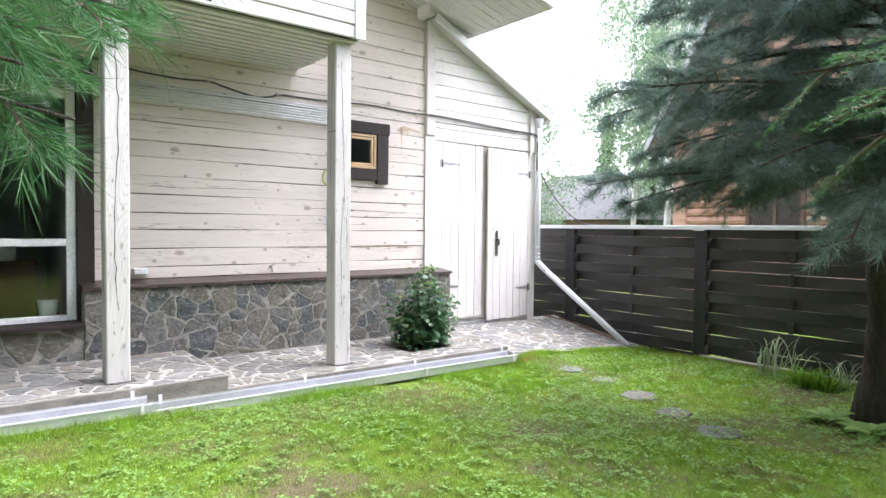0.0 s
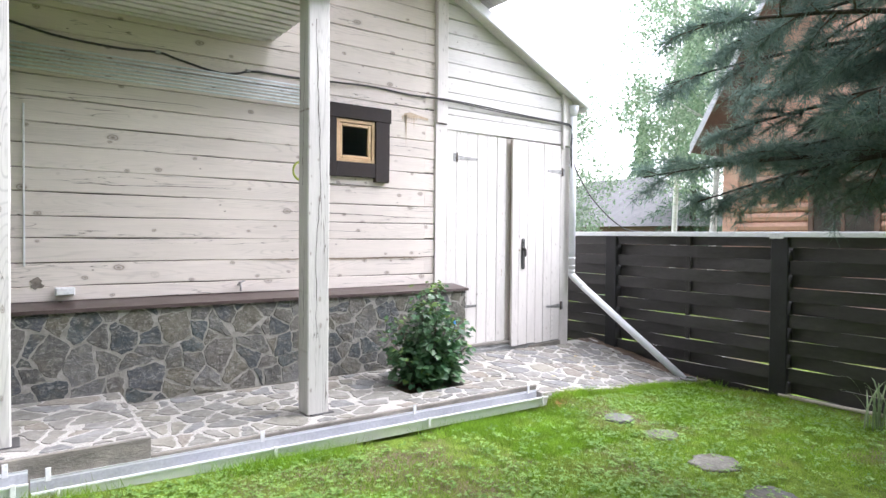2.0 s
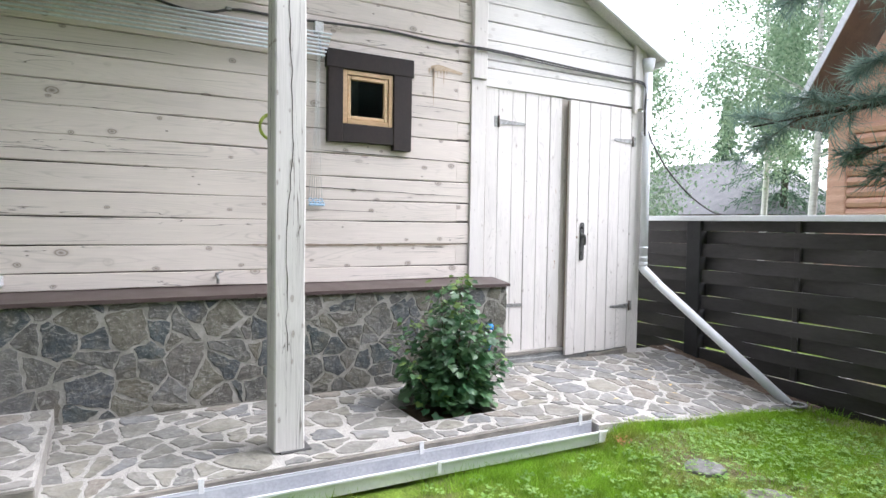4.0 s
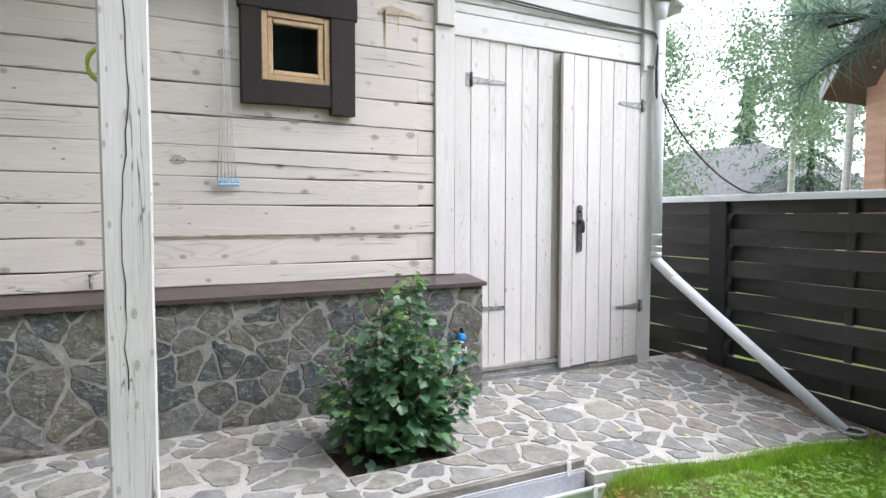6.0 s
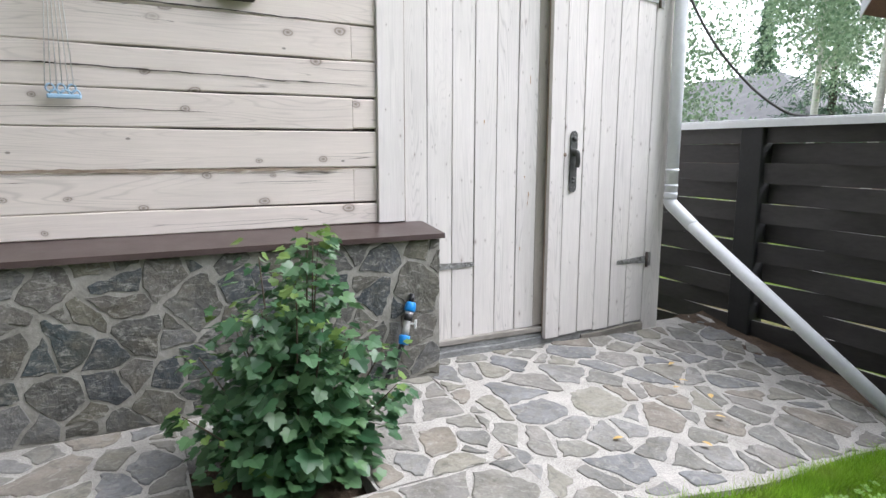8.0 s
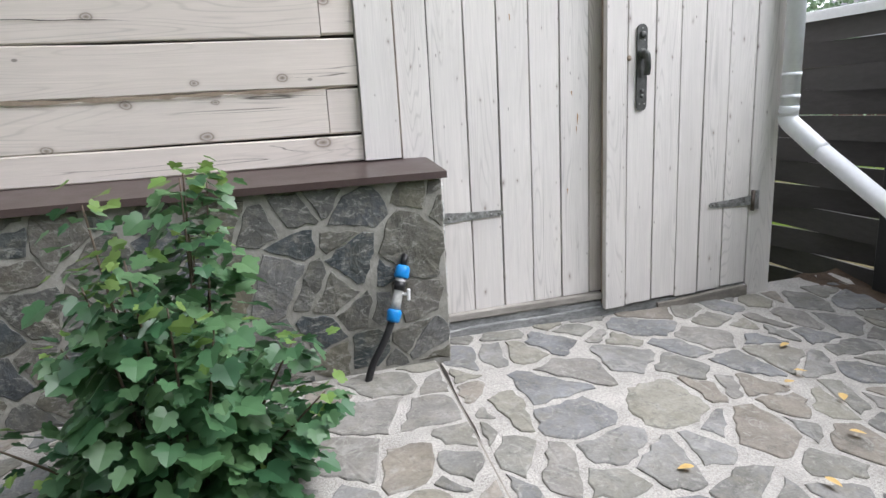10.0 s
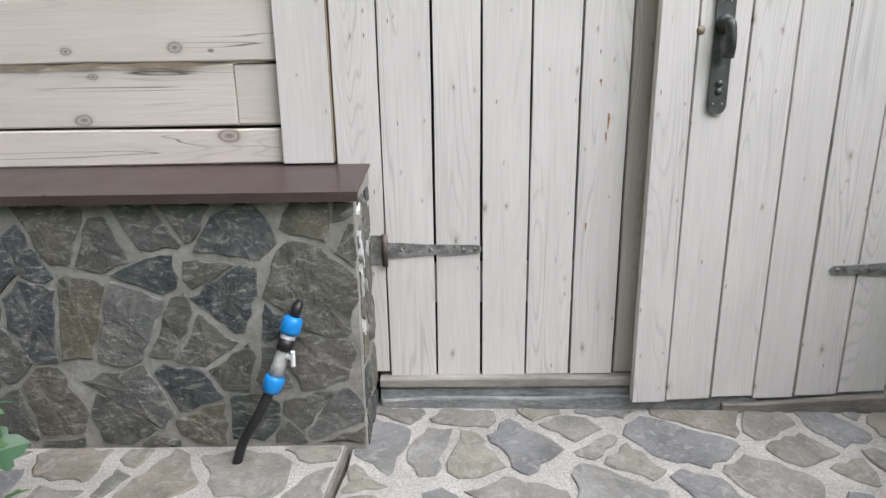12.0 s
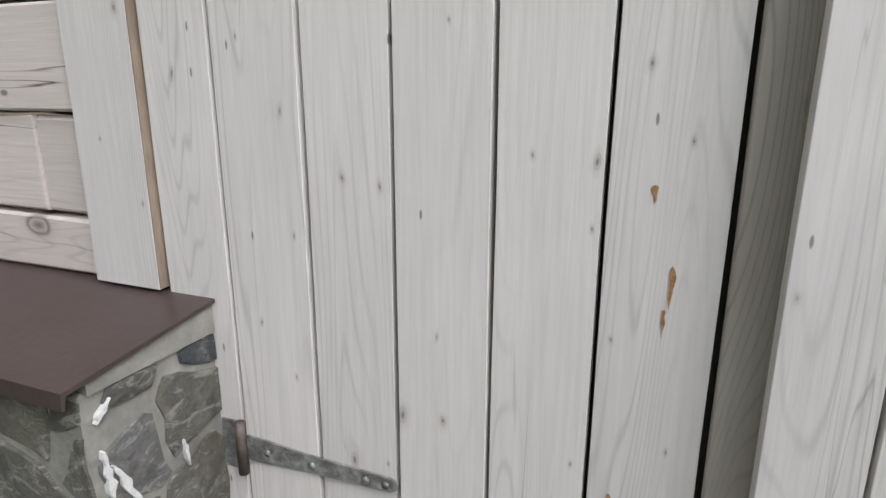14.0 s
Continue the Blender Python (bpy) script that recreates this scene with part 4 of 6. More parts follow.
# porch posts
for i, (x, zb) in enumerate(((0.52, RAISED_Z), (2.21, PORCH_Z))):
    post = thing("porch_post", "square whitewashed timber porch post with long cracks", "post", "porch posts", "structure")
    plank("shaft", M_POST, post, (x, 4.272, zb + 0.012), (x + 0.15, 4.422, SOF_Z - 0.004), "z", 0.008, 0.0015, 40 + i)
    bm = bmesh.new()
    add_box(bm, (x + 0.03, 4.262, zb - 0.01), (x + 0.185, 4.44, zb + 0.013), 0.004)
    part("foot_felt", bm, M_CABLE, post, "crumpled dark roofing felt under the post")
    # long drying check in the face towards the lawn
    rnd = random.Random(70 + i)
    line = []
    z = zb + 0.5
    while z < SOF_Z - 0.1:
        line.append((x + 0.07 + 0.014 * math.sin(z * 4 + i) + rnd.uniform(-0.006, 0.006), z))
        z += 0.07
    v = [(u - 0.0022 * rnd.uniform(0.3, 1.6), 4.2706, z) for u, z in line] + [(u + 0.0022 * rnd.uniform(0.3, 1.6), 4.2706, z) for u, z in line]
    n = len(line)
    mesh_object("crack", v, [(k, n + k, n + k + 1, k + 1) for k in range(n - 1)], M_GAP, post)
    v = [(x - 0.0012, 4.34 + (u - x - 0.07) - 0.002 * rnd.uniform(0.3, 1.5), z) for u, z in line] + [(x - 0.0012, 4.34 + (u - x - 0.07) + 0.002 * rnd.uniform(0.3, 1.5), z) for u, z in line]
    mesh_object("crack", v, [(k, k + 1, n + k + 1, n + k) for k in range(n - 1)], M_GAP, post)

# ---- windows ----
win = tagged(new("window_1"), "small square pine window in a dark brown casing", "window", kind="structure")
CZ0, CZ1 = 1.735, 2.385
plank("casing_board", M_CASING, win, (2.835, 5.388, 1.765), (2.942, 5.436, 2.262), "z", 0.005, 0.001, 51)
plank("casing_board", M_CASING, win, (3.318, 5.385, CZ0), (3.46, 5.436, 2.262), "z", 0.005, 0.001, 52)
plank("casing_board", M_CASING, win, (2.825, 5.383, 2.263), (3.472, 5.436, CZ1), "x", 0.005, 0.001, 53)
plank("casing_board", M_CASING, win, (2.943, 5.39, 1.768), (3.317, 5.436, 1.893), "x", 0.005, 0.001, 54)
bm = bmesh.new()
for lo, hi in (((2.944, 5.402, 1.894), (2.975, 5.47, 2.26)), ((3.285, 5.402, 1.894), (3.316, 5.47, 2.26)), ((2.9755, 5.402, 1.894), (3.2845, 5.47, 1.925)), ((2.9755, 5.402, 2.229), (3.2845, 5.47, 2.26))):
    add_box(bm, lo, hi, 0.003)
part("window_frame", bm, M_PINE, win, "clear-finished pine frame")
bm = bmesh.new()
for lo, hi in (((2.978, 5.412, 1.928), (3.006, 5.45, 2.226)), ((3.254, 5.412, 1.928), (3.282, 5.45, 2.226)), ((3.0065, 5.412, 1.928), (3.2535, 5.45, 1.953)), ((3.0065, 5.412, 2.2), (3.2535, 5.45, 2.226))):
    add_box(bm, lo, hi, 0.004)
part("sash", bm, M_PINE, win, "clear-finished pine sash")
box("pane", (3.004, 5.43, 1.951), (3.256, 5.436, 2.203), M_GLASS, win, 0)
box("dark_room", (2.9, 6.3, 1.5), (3.4, 6.32, 2.6), M_ROOM, win, 0)

gwin = tagged(new("window_2"), "tall glazed opening with white sashes and dark casing", "window", kind="structure")
box("casing_board", (0.503, 5.36, 0.47), (0.626, 5.474, 2.5), M_CASING, gwin, 0.004)
box("casing_board", (-1.3, 5.36, 2.4), (0.502, 5.474, 2.5), M_CASING, gwin, 0.004)
box("sill", (-1.3, 5.16, 0.462), (0.53, 5.474, 0.492), M_CASING, gwin, 0.004)
bm = bmesh.new()
for lo, hi in (((0.435, 5.41, 0.494), (0.502, 5.47, 2.4)), ((-1.3, 5.41, 0.494), (0.434, 5.47, 0.54)), ((-1.3, 5.41, 2.26), (0.434, 5.47, 2.33)), ((-1.3, 5.41, 1.09), (0.434, 5.47, 1.15)), ((-0.44, 5.41, 0.541), (-0.38, 5.47, 1.089)), ((-0.44, 5.41, 1.151), (-0.38, 5.47, 2.259))):
    add_box(bm, lo, hi, 0.004)
part("window_frame", bm, M_PVC, gwin, "white plastic frame")
for x0, x1 in ((-1.3, -0.44), (-0.38, 0.435)):
    for z0, z1 in ((0.54, 1.09), (1.15, 2.26)):
        box("pane", (x0, 5.44, z0), (x1, 5.446, z1), M_GLASS, gwin, 0)
box("pane", (-1.3, 5.44, 2.33), (0.435, 5.446, 2.4), M_GLASS, gwin, 0)
room = tagged(new("wall_room"), "dim room behind the glazed opening", "wall", kind="structure")
box("floor", (-4.0, 5.6, 0.2), (0.6, 10.0, 0.32), M_FLOORING, room, 0)
box("back_wall", (-4.0, 8.6, 0.32), (0.6, 8.7, 2.6), M_ROOM, room, 0)
box("ceiling_board", (-4.0, 5.6, 2.6), (0.6, 10.0, 2.7), M_ROOM, room, 0)

# ---- shed doors ----


def strap_hinge(parent, x_pin, z, length, to_right, y):
    """A strap hinge: a tapered strap, a knuckle, a short leaf and screw heads."""
    hinge = new("hinge")
    hinge.parent = parent
    hinge["label"] = "weathered zinc strap hinge"
    s = 1 if to_right else -1
    bm = bmesh.new()
    pts = [(0.012, 0.021), (0.06, 0.019), (0.11, 0.015), (0.2, 0.0125), (length - 0.01, 0.011), (length, 0.004)]
    out = [(x_pin + s * u, z + w) for u, w in pts] + [(x_pin + s * u, z - w) for u, w in pts[::-1]]
    f = [bm.verts.new((u, y - 0.004, w)) for u, w in out]
    k = [bm.verts.new((u, y, w)) for u, w in out]
    bm.faces.new(f)
    bm.faces.new(k[::-1])
    for i in range(len(out)):
        j = (i + 1) % len(out)
        bm.faces.new((f[i], k[i], k[j], f[j]))
    part("strap", bm, M_ZINC, hinge)
    box("leaf", (min(x_pin - s * 0.035, x_pin), y - 0.004, z - 0.042), (max(x_pin - s * 0.035, x_pin), y, z + 0.042), M_ZINC, hinge, 0.001, "weathered hinge leaf")
    tube("knuckle", [(x_pin + s * 0.005, y - 0.008, z - 0.045), (x_pin + s * 0.005, y - 0.008, z + 0.045)], 0.008, M_RUST, hinge, 8)
    for u in (0.05, 0.13, 0.22, length - 0.018):
        if u < length:
            tube("screw", [(x_pin + s * u, y - 0.0065, z), (x_pin + s * u, y - 0.003, z)], 0.0055, M_ZINC, hinge, 8)
    return hinge


LEFT = [4.243, 4.38, 4.507, 4.635, 4.762, 4.888]
door = tagged(new("door_1"), "closed whitewashed plank leaf of the shed door", "door", kind="structure")
for i, (a, b) in enumerate(zip(LEFT, LEFT[1:])):
    plank("plank", M_DOOR, door, (a + 0.0032, 5.438 + 0.002 * (i % 2), 0.185), (b - 0.0032, 5.462, 2.29 - 0.002 * i), "z", 0.0006, 0.0008, 60 + i)
# Plank behind the open leaf, its shade painted into the worn whitewash.
plank("plank", M_WORN_SHADED, door, (4.893, 5.447, 0.185), (5.0, 5.465, 2.28), "z", 0.003, 0.0008, 66)
for k, (u, z, w, drop) in enumerate(((4.836, 0.9, 0.0035, 0.05), (4.832, 0.86, 0.0025, 0.035), (4.812, 1.0, 0.004, 0.02), (4.79, 0.62, 0.003, 0.03), (4.835, 1.5, 0.003, 0.05), (4.56, 1.28, 0.003, 0.03))):
    rnd = random.Random(450 + k)
    rim = []
    for i in range(12):
        a = 2 * math.pi * i / 12
        rim.append((u + w * rnd.uniform(0.15, 1.0) * math.sin(a) * (1.2 + math.cos(a)), 5.4368, z + drop * 0.5 * math.cos(a) * rnd.uniform(0.9, 1.05)))
    mesh_object("resin_drip", rim, [tuple(range(12))], M_RESIN, door, "amber resin bleeding from a knot")
strap_hinge(door, 4.238, 0.565, 0.27, True, 5.437)
strap_hinge(door, 4.238, 2.03, 0.27, True, 5.437)
box("ledge", (4.3, 5.463, 0.4), (4.86, 5.471, 0.52), M_DOOR, door, 0.002)

door2 = tagged(new("door_2"), "slightly open whitewashed plank leaf with an iron handle", "door", kind="structure")
HINGE = Vector((5.676, 5.425, 0.0))
OPEN = radians(2.6)


def swing(x, y, z):
    """From the leaf's own lines, straight out of the hinge, to its open place."""
    r = Vector((x - HINGE.x, y - HINGE.y, 0))
    c, s = math.cos(OPEN), math.sin(OPEN)
    return (HINGE.x + r.x * c - r.y * s, HINGE.y + r.x * s + r.y * c, z)


def swung(ob):
    for o in [ob, *ob.children_recursive]:
        if o.type == "MESH":
            for v in o.data.vertices:
                v.co = swing(*v.co)


RIGHT = [4.932, 5.03, 5.16, 5.282, 5.403, 5.53, 5.672]
for i, (a, b) in enumerate(zip(RIGHT, RIGHT[1:])):
    p = plank("plank", M_DOOR, door2, (a + 0.003, 5.42 + 0.0015 * (i % 2), 0.118 + 0.005 * (i % 3)), (b - 0.003, 5.446, 2.268), "z", 0.0006, 0.0008, 80 + i)
    swung(p)
# Near-black sheet behind the planks, shade of their gaps as colour.
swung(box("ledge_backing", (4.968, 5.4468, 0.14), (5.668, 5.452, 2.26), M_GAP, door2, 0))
swung(box("edge_strip", (4.937, 5.4465, 0.13), (4.965, 5.462, 2.26), M_EDGE, door2, 0.002, "bare weathered board edge"))
swung(strap_hinge(door2, 5.69, 0.5, 0.24, False, 5.419))
swung(strap_hinge(door2, 5.69, 1.98, 0.24, False, 5.419))
handle = new("handle")
handle.parent = door2
handle["label"] = "black iron lever handle on a long plate"
HX = 5.09
bm = bmesh.new()
ring = []
for k in range(9):
    a = math.pi * k / 8
    ring.append((HX + 0.0235 * math.cos(a), 1.222 + 0.0235 * math.sin(a)))
for k in range(9):
    a = math.pi + math.pi * k / 8
    ring.append((HX + 0.0235 * math.cos(a), 0.942 + 0.0235 * math.sin(a)))
f = [bm.verts.new((u, 5.413, w)) for u, w in ring]
k = [bm.verts.new((u, 5.419, w)) for u, w in ring]
bm.faces.new(f)
bm.faces.new(k[::-1])
for i in range(len(ring)):
    j = (i + 1) % len(ring)
    bm.faces.new((f[i], k[i], k[j], f[j]))
part("plate", bm, M_IRON, handle)
tube("knob", [(HX, 5.413, 1.205), (HX, 5.405, 1.205), (HX, 5.402, 1.205)], [0.014, 0.013, 0.008], M_IRON, handle, 12)
tube("lever", curve_points([(HX, 5.414, 1.135), (HX, 5.395, 1.135), (HX + 0.003, 5.387, 1.125), (HX + 0.006, 5.386, 1.085), (HX + 0.006, 5.392, 1.055)], 5), 0.013, M_IRON, handle, 10)
tube("rose", [(HX, 5.414, 1.135), (HX, 5.406, 1.135)], 0.02, M_IRON, handle, 14)
for z in (0.995, 0.975):
    tube("keyhole", [(HX, 5.414, z), (HX, 5.409, z)], 0.0085, M_IRON, handle, 10)
for u, z in ((-0.01, 1.185), (0.01, 1.185), (-0.011, 0.945), (0.011, 0.945), (0.0, 1.23)):
    tube("screw", [(HX + u, 5.4135, z), (HX + u, 5.4115, z)], 0.0035, M_ZINC, handle, 6)
swung(handle)
tubeob = tube("lock_hole", [(5.035, 5.4205, 1.12), (5.035, 5.4192, 1.12)], 0.011, M_EDGE, door2, 12)
swung(tubeob)
thr = tagged(new("trim_threshold"), "grey weathered board and felt threshold under the shed doors", "threshold", kind="structure")
plank("threshold_board", M_GREYWOOD, thr, (4.215, 5.415, 0.155), (4.94, 5.47, 0.183), "x", 0.004, 0.002, 90)
plank("threshold_felt", M_THRESHOLD, thr, (4.215, 5.424, 0.05), (5.675, 5.468, 0.15), "x", 0.006, 0.005, 91, steps=30)
plank("threshold_crust", M_THRESHOLD, thr, (4.22, 5.41, 0.05), (5.3, 5.424, 0.118), "x", 0.004, 0.008, 93, steps=34)
plank("threshold_felt", M_CONCRETE, thr, (5.2, 5.4, 0.03), (5.67, 5.424, 0.105), "x", 0.004, 0.008, 92, steps=14)

# ---- fence ----
fence = thing("fence", "black-stained woven board fence with a pale metal cap", "fence")
FTOP, FBOT, PITCH = 1.305, -0.19, 0.119
POSTS = [7.1, 5.22, 3.34, 1.46, -0.42, -2.3, -4.2]
for i, y in enumerate(POSTS):
    plank("post", M_FENCE_POST, fence, (FENCE_X - 0.075, y - 0.075, FBOT - 0.05), (FENCE_X + 0.06, y + 0.075, FTOP), "z", 0.006, 0.001, 500 + i, steps=3)
for i, (a, b) in enumerate(zip(POSTS, POSTS[1:])):
    ym = (a + b) / 2
    plank("batten", M_FENCE, fence, (FENCE_X - 0.013, ym - 0.022, FBOT + 0.03), (FENCE_X + 0.013, ym + 0.022, FTOP - 0.01), "z", 0.003, 0.001, 520 + i, steps=3)
    for k in range(13):
        rnd = random.Random(540 + i * 20 + k)
        z0 = FTOP - PITCH * (k + 1) + rnd.uniform(-0.003, 0.003)
        z1 = z0 + PITCH + 0.001 + rnd.uniform(-0.004, 0.002)
        out = 0.05 if k % 2 else -0.05
        n = 16
        verts, faces = [], []
        sag = rnd.uniform(-0.004, 0.004)
        for s in range(n + 1):
            t = s / n
            y = a - 0.02 + (b + 0.04 - a) * t
            w = math.cos(2 * math.pi * t)
            x = FENCE_X + out * w * 0.62
            dz = sag * math.sin(math.pi * t)
            for dx, z in ((-0.009, z0), (0.009, z0), (0.009, z1), (-0.009, z1)):
                verts.append((x + dx, y, z + dz))
        for s in range(n):
            for q in range(4):
                p, r = s * 4 + q, s * 4 + (q + 1) % 4
                faces.append((p, r, r + 4, p + 4))
        faces += [(3, 2, 1, 0), tuple(n * 4 + q for q in range(4))]
        board = mesh_object("board", verts, faces, M_FENCE, fence)
        # The top faces get the sky's glint as a paler painted grey.
        board.data.materials.append(M_FENCE_SKYLIT)
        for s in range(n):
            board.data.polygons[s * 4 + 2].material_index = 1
cap_y = [7.2, 3.36, -0.4, -4.3]
for i, (a, b) in enumerate(zip(cap_y, cap_y[1:])):
    bm = bmesh.new()
    add_box(bm, (FENCE_X - 0.085, b + 0.002, FTOP + 0.004), (FENCE_X + 0.085, a, FTOP + 0.022), 0.003)
    add_box(bm, (FENCE_X - 0.088, b + 0.002, FTOP - 0.026), (FENCE_X - 0.083, a, FTOP + 0.012), 0.001)
    part("cap", bm, M_PIPE, fence, "pale metal fence cap")
box("cap_joint", (FENCE_X - 0.095, 3.3, FTOP - 0.04), (FENCE_X - 0.087, 3.42, FTOP + 0.008), M_PVC, fence, 0.001)
rail = thing("lath", "pale weathered lath lying along the fence foot", "lath")
tube("strip", [(6.28, 3.32, lawn(6.28, 3.3) + 0.02), (6.25, 2.3, lawn(6.25, 2.3) + 0.03), (6.26, 1.3, lawn(6.26, 1.3) + 0.02)], 0.017, M_LATH, rail, 6)

# ---- downpipe ----
dp = thing("downpipe", "white metal downpipe running down the corner and out to a drain", "downpipe")
PX, PY = 5.815, 5.375
tube("upper_pipe", [(PX, PY, 2.62), (PX, PY, 0.86)], 0.037, M_PIPE, dp, 20)
tube("elbow", curve_points([(PX, PY, 0.9), (PX, PY, 0.84), (PX + 0.022, PY - 0.05, 0.785), (PX + 0.05, PY - 0.13, 0.71)], 6), 0.039, M_PIPE, dp, 20)
END = Vector((6.13, 4.16, -0.14))
tube("lower_pipe", [(PX + 0.04, PY - 0.1, 0.735), END], 0.037, M_PIPE, dp, 20)
for z in (1.02, 0.93, 2.35):
    tube("collar", [(PX, PY, z), (PX, PY, z + 0.016)], 0.0392, M_PIPE, dp, 20)
box("bracket", (PX - 0.02, PY + 0.034, 2.05), (PX + 0.02, 5.47, 2.08), M_PIPE, dp, 0.002)
tube("hopper", [(PX, PY, 2.72), (PX, PY, 2.66), (PX, PY, 2.6)], [0.06, 0.05, 0.038], M_PIPE, dp, 18)
drain = thing("drain_ring", "grey metal drain ring at the patio edge", "drain")
bm = bmesh.new()
ringp = [(END.x - 0.02 + 0.07 * math.cos(a), END.y - 0.06 + 0.07 * math.sin(a), patio(END.x, END.y) + 0.015) for a in [2 * math.pi * k / 24 for k in range(25)]]
add_tube(bm, ringp, 0.012, 8, False)
part("rim", bm, M_ZINC, drain, "", True)
# Solid dark plug: the shade inside the drain is put into its colour.
tube("throat", [(END.x - 0.02, END.y - 0.06, patio(END.x, END.y) - 0.06), (END.x - 0.02, END.y - 0.06, patio(END.x, END.y) + 0.004)], 0.068, M_GAP, drain, 20)

# ---- gutter on the slab edge ----


def channel(x0, x1, z0, z1, label):
    """An open square gutter along the slab edge, with brackets."""
    g = thing("gutter", label, "gutter", "slab-edge gutters")
    prof = [(4.096, 0.004), (4.096, -0.08), (3.99, -0.08), (3.977, -0.012), (3.96, -0.01), (3.96, -0.02), (3.968, -0.022), (3.982, -0.086), (4.102, -0.086), (4.102, 0.01), (4.092, 0.012)]
    bm = bmesh.new()
    rows = [[bm.verts.new((x, y, z + h)) for y, h in prof] for x, z in ((x0, z0), (x1, z1))]
    for i in range(len(prof)):
        k = (i + 1) % len(prof)
        bm.faces.new((rows[0][i], rows[0][k], rows[1][k], rows[1][i]))
    part("trough", bm, M_PIPE, g)
    mesh_object("lining", [(x0, 4.0935, z0 - 0.004), (x1, 4.0935, z1 - 0.004), (x1, 4.0935, z1 - 0.076), (x0, 4.0935, z0 - 0.076), (x1, 3.995, z1 - 0.076), (x0, 3.995, z0 - 0.076)], [(0, 1, 2, 3), (3, 2, 4, 5)], M_GUTTER_IN, g, "grey soiled gutter inside")
    n = max(2, int((x1 - x0) / 0.8))
    for i in range(n):
        x = x0 + 0.06 + (x1 - x0 - 0.16) * i / (n - 1)
        z = z0 + (z1 - z0) * (x - x0) / (x1 - x0)
        br = new("bracket")
        br.parent = g
        box("clip", (x, 4.092, z - 0.01), (x + 0.024, 4.0985, z + 0.055), M_PVC, br, 0.001)
        box("hook", (x + 0.03, 3.956, z - 0.07), (x + 0.052, 3.966, z - 0.004), M_PVC, br, 0.002)
    return g


channel(0.74, 4.05, 0.075, 0.05, "white metal rain gutter fixed along the slab edge")
channel(-1.6, 0.73, 0.15, 0.125, "white metal rain gutter along the raised slab edge")

# ---- clothes dryer under the balcony ----
dry = thing("clothes_dryer", "wall-hung clothes dryer with pale rods and pull cords", "clothes dryer")
RODS = [(5.39, 2.475), (5.38, 2.447), (5.37, 2.42), (5.36, 2.393), (5.35, 2.366), (5.34, 2.339), (5.33, 2.312)]
for k, (y, z) in enumerate(RODS):
    tube("rod", [(0.2, y, z), (2.86 - 0.011 * k, y, z)], 0.0065, M_ROD, dry, 8)
for x in (0.32, 2.775):
    tube("crossbar", [(x, 5.43, 2.5), (x, 5.335, 2.295)], 0.007, M_ROD, dry, 8)
    tube("stay", [(x, 5.44, 2.56), (x, 5.34, 2.33)], 0.003, M_ROD, dry, 6)
    box("wall_bracket", (x - 0.03, 5.395, 2.47), (x + 0.03, 5.442, 2.55), M_PVC, dry, 0.005, "grey pulley bracket")
for i in range(6):
    x = 2.72 + 0.018 * i
    tube("cord", [(2.765 + 0.01 * (i % 3), 5.39, 2.5), (2.76 + 0.006 * (i - 2), 5.395, 1.9), (x - 0.01, 5.4, 1.372)], 0.0018, M_CORD, dry, 5)
for i in range(3):
    for j in range(2):
        x = 2.725 + 0.034 * i + 0.012 * j
        bm = bmesh.new()
        z = 1.362 - 0.02 * j
        loop = [(x + 0.013 * math.cos(a), 5.405, z + 0.014 * math.sin(a)) for a in [2 * math.pi * k / 12 for k in range(13)]]
        add_tube(bm, loop, 0.004, 6, False)
        part("toggle", bm, M_TAG, dry, "pale blue plastic toggle", True)
box("toggle_bar", (2.712, 5.4, 1.325), (2.822, 5.412, 1.342), M_TAG, dry, 0.004, "pale blue plastic bar")

hoop = thing("hoop", "lime green plastic hoop hanging behind the porch post", "hoop")
bm = bmesh.new()
add_tube(bm, [(2.232 + 0.055 * math.cos(a), 4.433, 1.68 + 0.06 * math.sin(a)) for a in [2 * math.pi * k / 24 for k in range(25)]], 0.008, 8, False)
part("ring", bm, M_LIME, hoop, "", True)

# ---- small fixtures on the wall ----
sock = thing("socket_box", "white plastic outdoor socket box on the log wall", "socket")
box("body", (0.915, 5.385, 0.842), (1.03, 5.445, 0.898), M_PVC, sock, 0.006)
box("lid", (0.92, 5.378, 0.848), (1.025, 5.3845, 0.894), M_PVC, sock, 0.003)
tap = thing("water_tap", "small grey metal tap on the log wall above the sill", "tap")
tube("spout", curve_points([(2.13, 5.445, 0.87), (2.13, 5.39, 0.87), (2.13, 5.375, 0.86), (2.13, 5.372, 0.825)], 4), 0.009, M_ZINC, tap, 8)
tube("valve_handle", [(2.118, 5.39, 0.885), (2.165, 5.39, 0.9)], 0.006, M_ZINC, tap, 8)
tube("stem", [(2.13, 5.39, 0.87), (2.13, 5.39, 0.89)], 0.006, M_ZINC, tap, 8)
strip = thing("cable_trunking", "thin white cable strip on the log wall", "cable strip")
box("cover", (0.742, 5.425, 1.04), (0.754, 5.437, 2.1), M_PVC, strip, 0.002)


def hang(name, pts, radius, material, label, category="cable", clips=()):
    c = thing(name, label, category)
    tube("wire", curve_points(pts, 8), radius, material, c, 7)
    for p in clips:
        box("clip", (p[0] - 0.018, p[1] - 0.012, p[2] - 0.01), (p[0] + 0.018, p[1] + 0.015, p[2] + 0.012), M_ZINC, c, 0.002)
    return c


